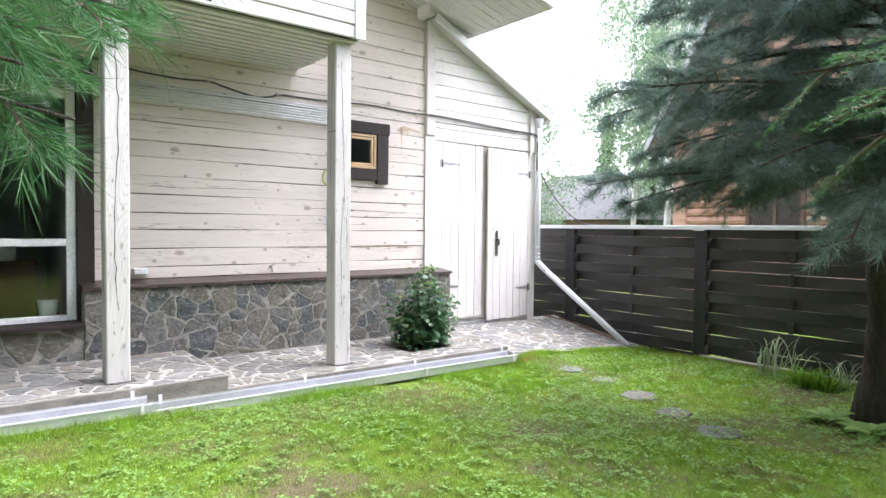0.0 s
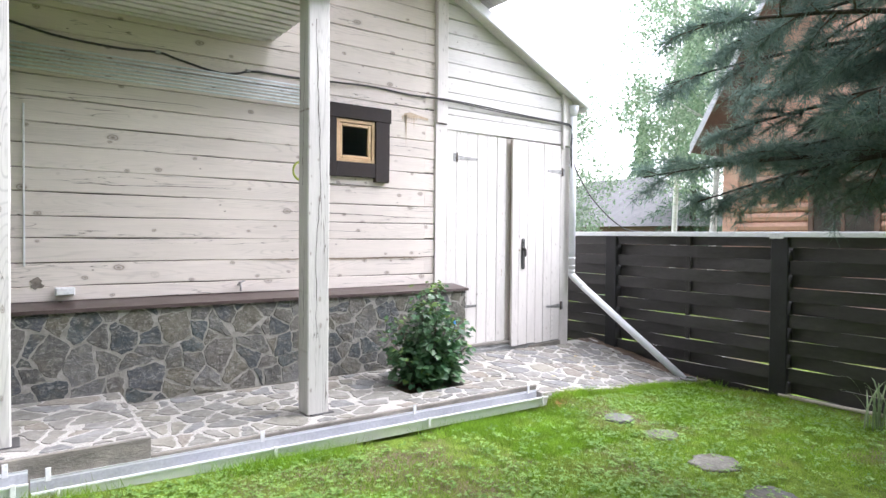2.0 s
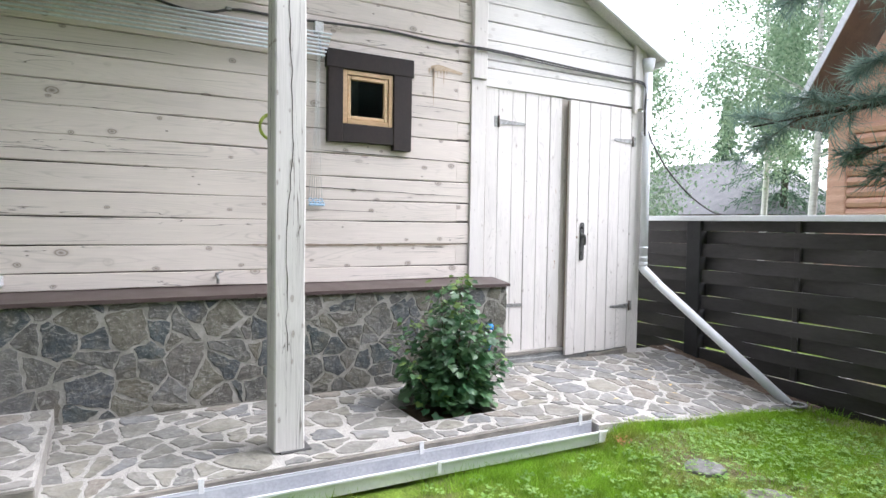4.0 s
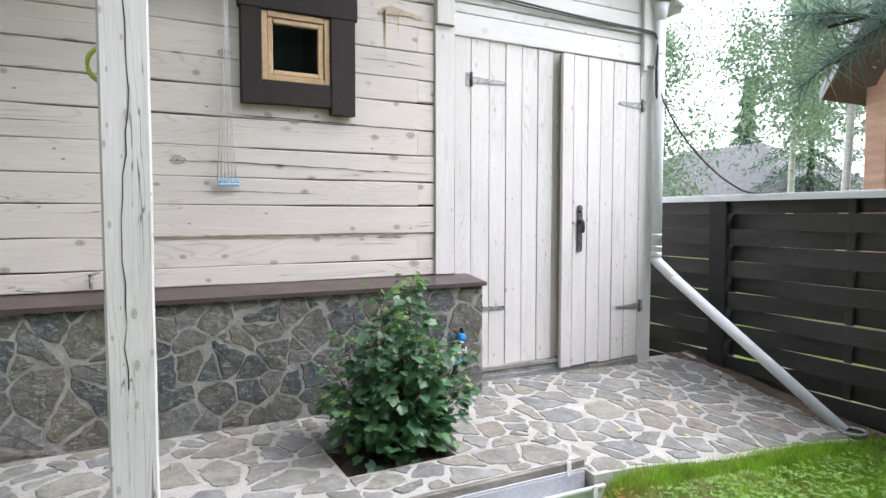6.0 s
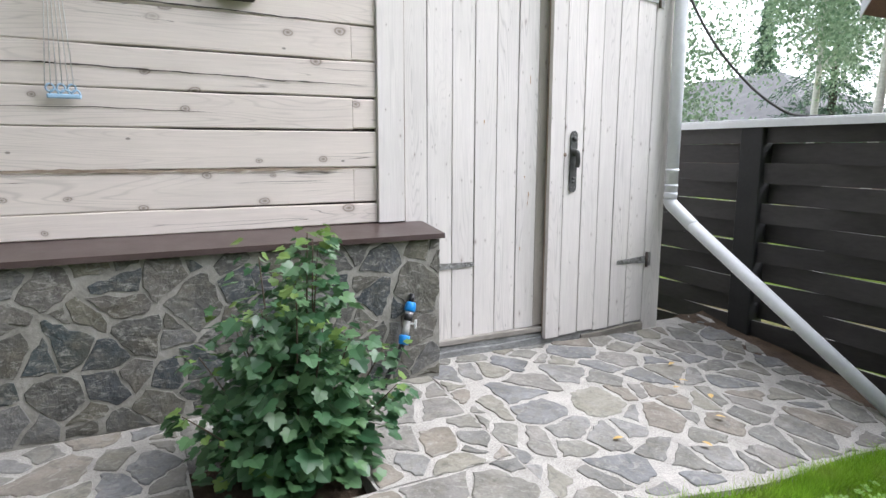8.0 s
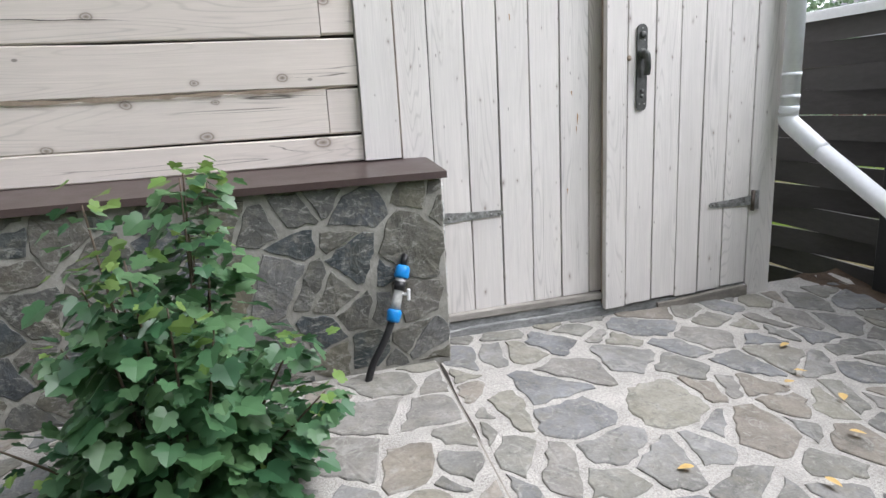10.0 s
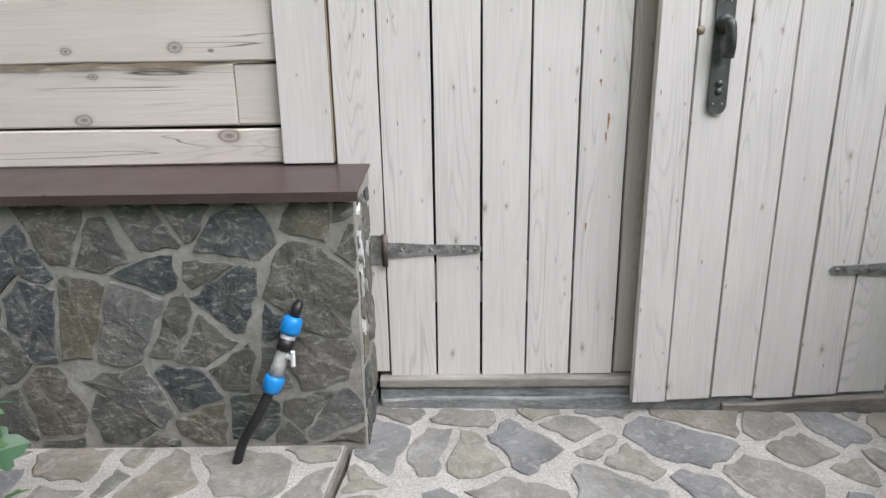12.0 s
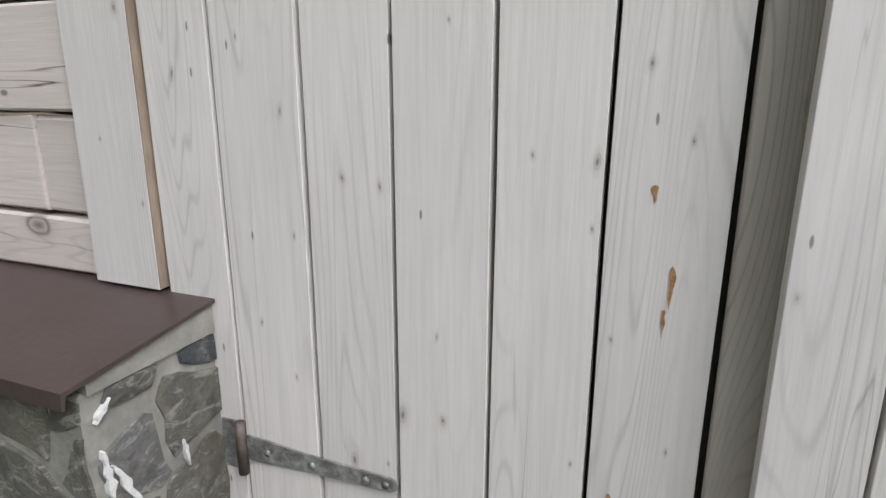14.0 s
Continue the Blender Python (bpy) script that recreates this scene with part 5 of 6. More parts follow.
CY = 5.424
LINE = [(0.63, CY, 2.62), (0.93, CY, 2.565), (1.3, CY, 2.55), (1.55, CY, 2.565), (1.68, CY, 2.54), (1.95, CY, 2.49), (2.1, CY, 2.5), (2.25, CY, 2.54), (2.6, CY, 2.545), (2.95, CY - 0.03, 2.555), (3.3, CY, 2.575), (3.7, CY, 2.56), (4.0, 5.39, 2.56)]
hang("power_cable", LINE, 0.0085, M_CABLE, "grey cable sagging between clips along the log wall", clips=((1.55, CY, 2.565), (2.2, CY, 2.535), (3.84, CY, 2.56)))
LINE2 = [(4.0, 5.388, 2.56), (4.06, 5.385, 2.562), (4.35, 5.41, 2.565), (4.62, 5.408, 2.555), (5.0, 5.408, 2.54), (5.4, 5.408, 2.53), (5.66, 5.388, 2.52), (5.77, 5.38, 2.5), (5.785, 5.37, 2.42), (5.775, 5.37, 2.28), (5.78, 5.37, 2.05)]
hang("power_cable", LINE2, 0.0075, M_CABLE, "pair of black cables running over the shed door")
hang("power_cable", [(p[0], p[1] - 0.006, p[2] - 0.017 + 0.004 * math.sin(5 * p[0])) for p in LINE2], 0.006, M_CABLE, "pair of black cables running over the shed door")
hang("power_cable", [(5.785, 5.365, 2.15), (5.83, 5.32, 1.97), (5.93, 5.22, 1.72), (6.08, 5.1, 1.5), (6.22, 5.0, 1.37), (6.3, 4.93, 1.335), (6.34, 4.82, 1.33)], 0.0075, M_CABLE, "black cable drooping from the shed to the fence")

# ---- water hose at the plinth ----
hose = thing("water_hose", "black water pipe with blue compression couplings at the plinth", "hose")
B0, B1 = Vector((3.99, 5.15, 0.314)), Vector((4.036, 5.184, 0.448))
way = (B1 - B0).normalized()
tube("pipe", curve_points([(3.88, 5.14, PORCH_Z - 0.01), (3.905, 5.138, 0.16), (3.95, 5.14, 0.235), B0], 6), 0.0125, M_RUBBER, hose, 12)
nut = tube("nut", [B0 - way * 0.022, B0 - way * 0.016, B0 + way * 0.012, B0 + way * 0.02], [0.019, 0.023, 0.025, 0.021], M_BLUE, hose, 14, "blue plastic compression nut")
tube("nut", [B1 - way * 0.02, B1 - way * 0.012, B1 + way * 0.016, B1 + way * 0.024], [0.021, 0.026, 0.024, 0.018], M_BLUE, hose, 14, "blue plastic compression nut")
tube("valve_body", [B0 + way * 0.02, B0 + way * 0.05, B0 + way * 0.095, B1 - way * 0.02], [0.018, 0.0165, 0.0165, 0.019], M_CLEAR, hose, 12, "cloudy plastic valve body")
tube("valve_band", [B0 + way * 0.085, B0 + way * 0.115], 0.0195, M_RUBBER, hose, 12)
mid = (B0 + B1) / 2
bm = bmesh.new()
add_tube(bm, [mid, mid + Vector((0.03, -0.02, 0.0))], 0.005, 6)
add_tube(bm, [mid + Vector((0.032, -0.022, 0.018)), mid + Vector((0.03, -0.02, -0.02))], 0.006, 6)
part("valve_handle", bm, M_PVC, hose, "white plastic valve lever")
tube("outlet", [B1 + way * 0.02, B1 + way * 0.05, B1 + way * 0.055 + Vector((0.0, 0.035, 0.0))], 0.012, M_RUBBER, hose, 10)

bare = tagged(new("trim_plaster_patches"), "white plaster showing through the broken plinth corner", "plaster", kind="structure")
for i, (y0, z0, y1, z1, wide) in enumerate(((5.227, 0.71, 5.25, 0.735, 0.007), (5.231, 0.67, 5.236, 0.6, 0.011), (5.24, 0.645, 5.275, 0.565, 0.008), (5.234, 0.585, 5.242, 0.5, 0.008), (5.285, 0.535, 5.315, 0.49, 0.008), (5.236, 0.44, 5.238, 0.4, 0.006), (5.355, 0.615, 5.36, 0.57, 0.005))):
    rnd = random.Random(700 + i)
    n = 7
    rim = [(y0 + (y1 - y0) * k / n + side * wide * rnd.uniform(0.15, 1.0) * math.sin(math.pi * (k + 0.4) / (n + 0.8)), z0 + (z1 - z0) * k / n) for side, ks in ((-1, range(n + 1)), (1, range(n, -1, -1))) for k in ks]
    m = len(rim)
    mesh_object("patch", [(4.2085, u, v) for u, v in rim] + [(4.198, u, v) for u, v in rim], [tuple(range(m))] + [(k, m + k, m + (k + 1) % m, (k + 1) % m) for k in range(m)], M_CORD, bare)

# ---- planting pit and currant bush ----
soil = tagged(mesh_object("planting_pit", *(lambda n: ([(3.06 + 0.51 * i / n, 4.39 + 0.49 * j / n, 0.045 + 0.02 * math.sin(i * 1.3) * math.cos(j * 1.7) + 0.03 * math.exp(-((i / n - 0.55) ** 2 + (j / n - 0.5) ** 2) * 9)) for j in range(n + 1) for i in range(n + 1)], [(j * (n + 1) + i, j * (n + 1) + i + 1, (j + 1) * (n + 1) + i + 1, (j + 1) * (n + 1) + i) for j in range(n) for i in range(n)]))(10), M_SOIL, smooth=True), "square of bare brown soil in the paving", "soil", kind="structure")

HALF = [(-0.2, -0.09), (-0.42, -0.03), (-0.5, 0.14), (-0.44, 0.25), (-0.6, 0.42), (-0.52, 0.57), (-0.34, 0.56), (-0.27, 0.76), (-0.12, 0.87)]
LEAF_OUT = [(0, 0.05), *HALF, (0, 0.96), *[(-u, v) for u, v in HALF[::-1]]]


def leaf_cloud(name, leaves, outline, material, parent, label="", cup=0.12):
    """Many lobed leaves in one mesh. Each leaf: base, direction, normal, size."""
    verts, faces = [], []
    for base, way, up, size in leaves:
        way, up = Vector(way).normalized(), Vector(up)
        side = way.cross(up)
        if side.length < 1e-4:
            continue
        side.normalize()
        up = side.cross(way)
        k = len(verts)
        for u, v in outline:
            verts.append(Vector(base) + size * (side * u + way * v + up * (cup * abs(u) * 1.5 - cup * v * v)))
        verts.append(Vector(base) + size * (way * 0.32))
        n = len(outline)
        for i in range(n):
            faces.append((k + i, k + (i + 1) % n, k + n))
    return mesh_object(name, verts, faces, material, parent, label)


def bush(cx, cy, z0, height, spread, seed):
    rnd = random.Random(seed)
    b = thing("currant_bush", "leafy green currant bush growing from the planting pit", "bush")
    b.location = (0, 0, 0)
    old, young = [], []
    for s in range(16):
        az = 2 * math.pi * s / 16 * 5 + rnd.uniform(-0.3, 0.3)
        lean = spread * (0.08 + 0.92 * ((s * 0.618) % 1.0) ** 0.8)
        h = height * (1.0 - 0.62 * (lean / spread) ** 1.6) * rnd.uniform(0.8, 1.0)
        p0 = Vector((cx + 0.05 * math.cos(az), cy + 0.05 * math.sin(az), z0))
        pts = [p0 + Vector((math.cos(az) * lean * (t ** 1.1), math.sin(az) * lean * (t ** 1.1), h * t - 0.1 * lean * t * t)) for t in [k / 7 for k in range(8)]]
        tube("stem", pts, [0.006 - 0.0006 * k for k in range(8)], M_TWIG, b, 6)
        steps = int(17 + 14 * h)
        for i in range(steps):
            t = 0.1 + 0.9 * i / (steps - 1)
            f = t * 7
            a = min(6, int(f))
            p = pts[a].lerp(pts[a + 1], f - a)
            for _ in range(5 if t < 0.6 else 4):
                la = rnd.uniform(0, 2 * math.pi)
                out = Vector((math.cos(la), math.sin(la), rnd.uniform(-0.1, 0.5)))
                reach = rnd.uniform(0.03, 0.2) * (1.12 - 0.75 * t)
                base = p + out * reach
                tip = Vector((out.x, out.y, rnd.uniform(-0.7, 0.35)))
                size = rnd.uniform(0.036, 0.088) * (1.05 - 0.5 * t)
                face = Vector((out.x * 0.7 + rnd.uniform(-0.7, 0.7), out.y * 0.7 + rnd.uniform(-0.7, 0.7), rnd.uniform(0.5, 1.0)))
                (young if (t > 0.97 or rnd.random() < 0.02) else old).append((base, tip, face, size))
    leaf_cloud("leaves", old, LEAF_OUT, M_LEAF, b, "dark green lobed leaves")
    leaf_cloud("young_leaves", young, LEAF_OUT, M_LEAF_NEW, b, "pale yellow-green shoot tips")
    return b


bush(3.38, 4.64, 0.05, 0.91, 0.32, 3)

pot = thing("flower_pot", "white flower pot inside the glazed opening", "flower pot")
tube("pot_wall", [(0.33, 5.66, 0.46), (0.33, 5.66, 0.5), (0.33, 5.66, 0.64)], [0.05, 0.055, 0.075], M_PVC, pot, 18)
box("shelf", (-1.2, 5.6, 0.4), (0.5, 5.8, 0.46), M_ROOM, pot, 0.004)
chest = thing("chest", "brown wooden chest in the dim room", "chest")
box("body", (-0.5, 6.9, 0.32), (0.35, 7.4, 0.86), M_FLOORING, chest, 0.01)
box("lid", (-0.52, 6.88, 0.862), (0.37, 7.42, 0.9), M_FLOORING, chest, 0.006)
crate = thing("white_box", "white cardboard box on the wooden chest", "box")
box("carton", (-0.15, 7.0, 0.902), (0.2, 7.3, 1.12), M_PVC, crate, 0.006)
box("flap", (-0.13, 6.985, 1.0), (0.18, 6.998, 1.12), M_PVC, crate, 0.002)
drape = thing("curtain", "pale sheer curtain hanging in the room", "curtain")
cv, cf = [], []
for k in range(41):
    u = -1.2 + 1.1 * k / 40
    for z in (0.4, 2.5):
        cv.append((u, 5.95 + 0.04 * math.sin(k * 1.1), z))
for k in range(40):
    cf.append((2 * k, 2 * k + 2, 2 * k + 3, 2 * k + 1))
mesh_object("cloth", cv, cf, M_ROOM, drape, "", True)
tube("curtain_rail", [(-1.3, 5.95, 2.52), (0.4, 5.95, 2.52)], 0.012, M_ZINC, drape, 8)
rl = random.Random(41)
litter = []
for k in range(26):
    az = rl.uniform(0, 6.28)
    lx, ly = 4.1 + rl.gauss(0, 0.035), 3.93 + rl.gauss(0, 0.03)
    litter.append(((lx, ly, lawn(lx, ly) + 0.02 + 0.03 * rl.random()), (math.cos(az), math.sin(az), rl.uniform(-0.3, 0.5)), (rl.uniform(-0.5, 0.5), 0.2, 1), 0.035))
tagged(leaf_cloud("leaf_litter", litter, [(0, 0), (-0.2, 0.4), (0, 1.0), (0.2, 0.4)], M_LITTER, None), "small heap of orange-brown litter at the gutter mouth", "leaf litter", kind="stuff")

# ---- stepping stones, lawn edge plants ----
for i, (x, y, r) in enumerate(((4.3, 3.5, 0.13), (4.32, 3.16, 0.145), (4.12, 2.64, 0.18), (3.9, 2.2, 0.16), (3.72, 1.76, 0.18))):
    rnd = random.Random(610 + i)
    n = 13
    r *= 0.9
    poly = [(x + r * rnd.uniform(0.85, 1.12) * math.cos(2 * math.pi * k / n), y + 0.85 * r * rnd.uniform(0.85, 1.12) * math.sin(2 * math.pi * k / n)) for k in range(n)]
    v, f = flag(poly, 620 + i, 0.01, 0.008, 0.006)
    tagged(mesh_object("stepping_stone", [(a, b, lawn(x, y) + 0.002 + c) for a, b, c in v], f, M_STEP), "flat grey stepping stone sunk in the lawn", "stepping stone", "stepping stones across the lawn")


def ribbon_grass(x, y, n, height, seed, material, name, label, category, spread=0.3, width=0.009):
    rnd = random.Random(seed)
    verts, faces = [], []
    for _ in range(n):
        az = rnd.uniform(0, 2 * math.pi)
        h, s = height * rnd.uniform(0.5, 1.0), spread * rnd.uniform(0.3, 1.0)
        bx, by = x + rnd.uniform(-0.1, 0.1), y + rnd.uniform(-0.16, 0.16)
        k = len(verts)
        m = 7
        for i in range(m + 1):
            t = i / m
            w = width * (1 - t) ** 0.6 * min(1, 0.4 + 2 * t)
            px, py = bx + math.cos(az) * s * t ** 1.6, by + math.sin(az) * s * t ** 1.6
            pz = lawn(x, y) - 0.01 + h * (t - 0.42 * t ** 3)
            sx, sy = -math.sin(az) * w, math.cos(az) * w
            verts += [(px - sx, py - sy, pz), (px + sx, py + sy, pz)]
        for i in range(m):
            a = k + 2 * i
            faces.append((a, a + 1, a + 3, a + 2))
    return tagged(mesh_object(name, verts, faces, material), label, category)


ribbon_grass(5.88, 2.32, 38, 0.72, 631, M_RIBBON, "ribbon_grass", "pale striped ornamental grass arching by the fence", "ornamental grass")
ribbon_grass(5.9, 1.75, 26, 0.5, 632, M_RIBBON, "ribbon_grass", "pale striped ornamental grass low by the fence", "ornamental grass")
ribbon_grass(5.75, 1.95, 420, 0.3, 633, M_TALL, "tall_grass", "clump of tall unmown green grass by the fence", "grass clump", 0.28, 0.005)
ribbon_grass(6.15, 3.95, 90, 0.14, 634, M_TALL, "tall_grass", "small tuft of grass by the drain", "grass clump", 0.12, 0.004)
HOSTA_OUT = [(0, 0), (-0.2, 0.15), (-0.3, 0.4), (-0.22, 0.7), (0, 1.0), (0.22, 0.7), (0.3, 0.4), (0.2, 0.15)]
for i, (hx, hy) in enumerate(((4.62, 1.42), (4.72, 0.95), (4.5, 1.12))):
    rnd = random.Random(640 + i)
    h = thing("hosta", "low broad-leaved green plant at the tree foot", "plant", "plants at the tree foot")
    leaves = []
    for k in range(12):
        az = 2 * math.pi * k / 12 + rnd.uniform(-0.2, 0.2)
        o = Vector((math.cos(az), math.sin(az), 0))
        leaves.append((Vector((hx, hy, lawn(hx, hy) + 0.02 + 0.03 * rnd.random())) + o * 0.03, o + Vector((0, 0, rnd.uniform(0.1, 0.7))), Vector((0, 0, 1)), rnd.uniform(0.13, 0.2)))
    leaf_cloud("leaves", leaves, HOSTA_OUT, M_CLOVER, h, "", 0.3)
for i, (lx, ly) in enumerate(((5.2, 4.72), (5.3, 4.78), (5.33, 4.62), (5.16, 4.45), (4.9, 4.3), (5.45, 4.95), (4.6, 4.42))):
    rnd = random.Random(660 + i)
    az = rnd.uniform(0, 6.28)
    tagged(leaf_cloud("fallen_leaf", [((lx, ly, patio(lx, ly) + 0.022), (math.cos(az), math.sin(az), 0.02), (0.1, 0.1, 1), 0.045)], HOSTA_OUT, M_DEADLEAF, None), "small yellow fallen leaf on the paving", "leaf", "fallen leaves on the patio")

# ---- grass ----


def blades(count, x0, x1, y0, y1, height, width, seed, material, name, label):
    """Short blades over the lawn, thinner where the ground is bare."""
    r = np.random.RandomState(seed)
    x, y = r.uniform(x0, x1, count), r.uniform(y0, y1, count)
    bare = np.sin(2.1 * x + 1.3 * y) * np.cos(1.7 * x - 2.3 * y + 1.0) + 0.5 * np.sin(5.3 * x + 0.7) * np.cos(4.7 * y)
    keep = r.uniform(-1.0, 1.0, count) > bare * 1.15 - 0.32
    keep &= ~((x > 4.0) & (y > 4.045))
    keep &= np.hypot(x - 4.7, y - 1.15) > 0.95 * r.uniform(0.3, 1.0, count)
    for sx, sy, sr in ((4.3, 3.5, 0.12), (4.32, 3.16, 0.13), (4.12, 2.64, 0.165), (3.9, 2.2, 0.145), (3.72, 1.76, 0.15)):
        keep &= (x - sx) ** 2 + ((y - sy) / 0.85) ** 2 > (sr * 0.8) ** 2
    x, y = x[keep], y[keep]
    n = len(x)
    z = np.array([lawn(a, b) for a, b in zip(x, y)])
    az, h = r.uniform(0, 6.283, n), height * r.uniform(0.4, 1.15, n)
    ln = h * r.uniform(0.2, 1.1, n)
    w = width * r.uniform(0.6, 1.3, n)
    fa = r.uniform(0, 6.283, n)
    v = np.empty((n, 3, 3))
    v[:, 0] = np.stack([x - np.sin(fa) * w, y + np.cos(fa) * w, z - 0.004], 1)
    v[:, 1] = np.stack([x + np.sin(fa) * w, y - np.cos(fa) * w, z - 0.004], 1)
    v[:, 2] = np.stack([x + np.cos(az) * ln, y + np.sin(az) * ln, z + h], 1)
    return tagged(soup(name, v.reshape(-1, 3), 3, material), label, "grass", kind="stuff")


def soup(name, verts, corners, material, parent=None):
    """Loose faces of the same number of corners, from an array of points."""
    me = bpy.data.meshes.new(name)
    n = len(verts) // corners
    me.vertices.add(n * corners)
    me.vertices.foreach_set("co", np.ascontiguousarray(verts[: n * corners], dtype=np.float32).ravel())
    me.loops.add(n * corners)
    me.loops.foreach_set("vertex_index", np.arange(n * corners, dtype=np.int32))
    me.polygons.add(n)
    me.polygons.foreach_set("loop_start", np.arange(0, n * corners, corners, dtype=np.int32))
    me.update(calc_edges=True)
    me.materials.append(material)
    ob = new(name, me)
    if parent is not None:
        ob.parent = parent
    return ob


blades(300000, -1.2, 6.3, 0.6, 3.99, 0.032, 0.0016, 1, M_BLADE, "lawn_grass", "short green lawn grass with thin patches")
blades(90000, 3.2, 6.3, 3.2, 4.06, 0.04, 0.0016, 2, M_BLADE, "lawn_grass", "short green lawn grass along the patio edge")
blades(12000, 4.1, 6.15, 3.93, 4.045, 0.065, 0.002, 4, M_BLADE, "lawn_grass", "longer grass leaning over the patio edge")
blades(16000, -1.2, 4.1, 3.82, 3.98, 0.075, 0.002, 3, M_BLADE, "lawn_grass", "longer unmown grass under the gutter")


def clover(count, seed):
    r = np.random.RandomState(seed)
    x, y = r.uniform(-1.0, 6.0, count), r.uniform(0.6, 3.9, count)
    patch = np.sin(1.9 * x + 2.0) * np.cos(2.4 * y + 0.5) + 0.4 * np.sin(6 * x) * np.cos(5 * y)
    keep = (r.uniform(-0.6, 1.2, count) < patch) & ~((x > 4) & (y > 3.9))
    x, y = x[keep], y[keep]
    n = len(x)
    z = np.array([lawn(a, b) for a, b in zip(x, y)]) + r.uniform(0.012, 0.034, n)
    s, az = r.uniform(0.006, 0.011, n), r.uniform(0, 6.283, n)
    v = np.empty((n, 3, 4, 3))
    for k in range(3):
        a = az + k * 2.094
        c, d = np.cos(a), np.sin(a)
        for q, (u, w) in enumerate(((0.05, 0), (0.9, -0.75), (1.5, 0), (0.9, 0.75))):
            v[:, k, q] = np.stack([x + s * (u * c - w * d), y + s * (u * d + w * c), z + s * 0.25 * u + r.uniform(-0.002, 0.002, n)], 1)
    return tagged(soup("clover", v.reshape(-1, 3), 4, M_CLOVER), "patches of small clover leaves in the lawn", "clover", kind="stuff")


clover(36000, 5)

def weeds(count, seed):
    """Broad-leaved weeds in loose rosettes among the grass."""
    r = np.random.RandomState(seed)
    x, y = np.repeat(r.uniform(-1.0, 6.0, count), 7), np.repeat(r.uniform(0.6, 3.9, count), 7)
    keep = ~((x > 4.0) & (y > 3.85))
    x, y = x[keep], y[keep]
    n = len(x)
    x, y = x + r.normal(0, 0.012, n), y + r.normal(0, 0.012, n)
    z = np.array([lawn(a, b) for a, b in zip(x, y)]) + r.uniform(0.008, 0.03, n)
    az, s = r.uniform(0, 6.283, n), r.uniform(0.018, 0.042, n)
    c, d = np.cos(az), np.sin(az)
    v = np.empty((n, 4, 3))
    for q, (u, w, h) in enumerate(((0.1, 0, 0), (0.6, -0.28, 0.25), (1.0, 0, 0.15), (0.6, 0.28, 0.25))):
        v[:, q] = np.stack([x + s * (u * c - w * d), y + s * (u * d + w * c), z + s * h], 1)
    return tagged(soup("lawn_weeds", v.reshape(-1, 3), 4, M_CLOVER), "small broad-leaved weeds scattered in the lawn", "weeds", kind="stuff")


weeds(2000, 6)

# ---- conifers ----


def needles(anchors, ways, per, length, width, seed, droop=0.3, cone=0.9):
    """Needle triangles fanned round each twig end."""
    r = np.random.RandomState(seed)
    a, w = np.repeat(np.array(anchors), per, 0), np.repeat(np.array(ways), per, 0)
    n = len(a)
    rnd = r.normal(0, 1, (n, 3))
    d = w + cone * rnd / np.linalg.norm(rnd, axis=1)[:, None]
    d[:, 2] -= droop * r.uniform(0, 1, n)
    d /= np.linalg.norm(d, axis=1)[:, None]
    a = a + w * r.uniform(-0.035, 0.035, (n, 1))
    side = np.cross(d, r.normal(0, 1, (n, 3)))
    side /= np.linalg.norm(side, axis=1)[:, None] + 1e-9
    ln = length * r.uniform(0.6, 1.1, (n, 1))
    v = np.empty((n, 3, 3))
    v[:, 0], v[:, 1], v[:, 2] = a - side * width, a + side * width, a + d * ln
    return v.reshape(-1, 3)


def limb_line(start, az, length, rise, sag, rnd, steps=8):
    pts = [Vector(start)]
    heading = az
    for k in range(1, steps + 1):
        t = k / steps
        heading += rnd.uniform(-0.1, 0.1)
        pts.append(pts[-1] + Vector((math.cos(heading) * length / steps, math.sin(heading) * length / steps, (rise - sag * t) * length / steps)))
    return pts


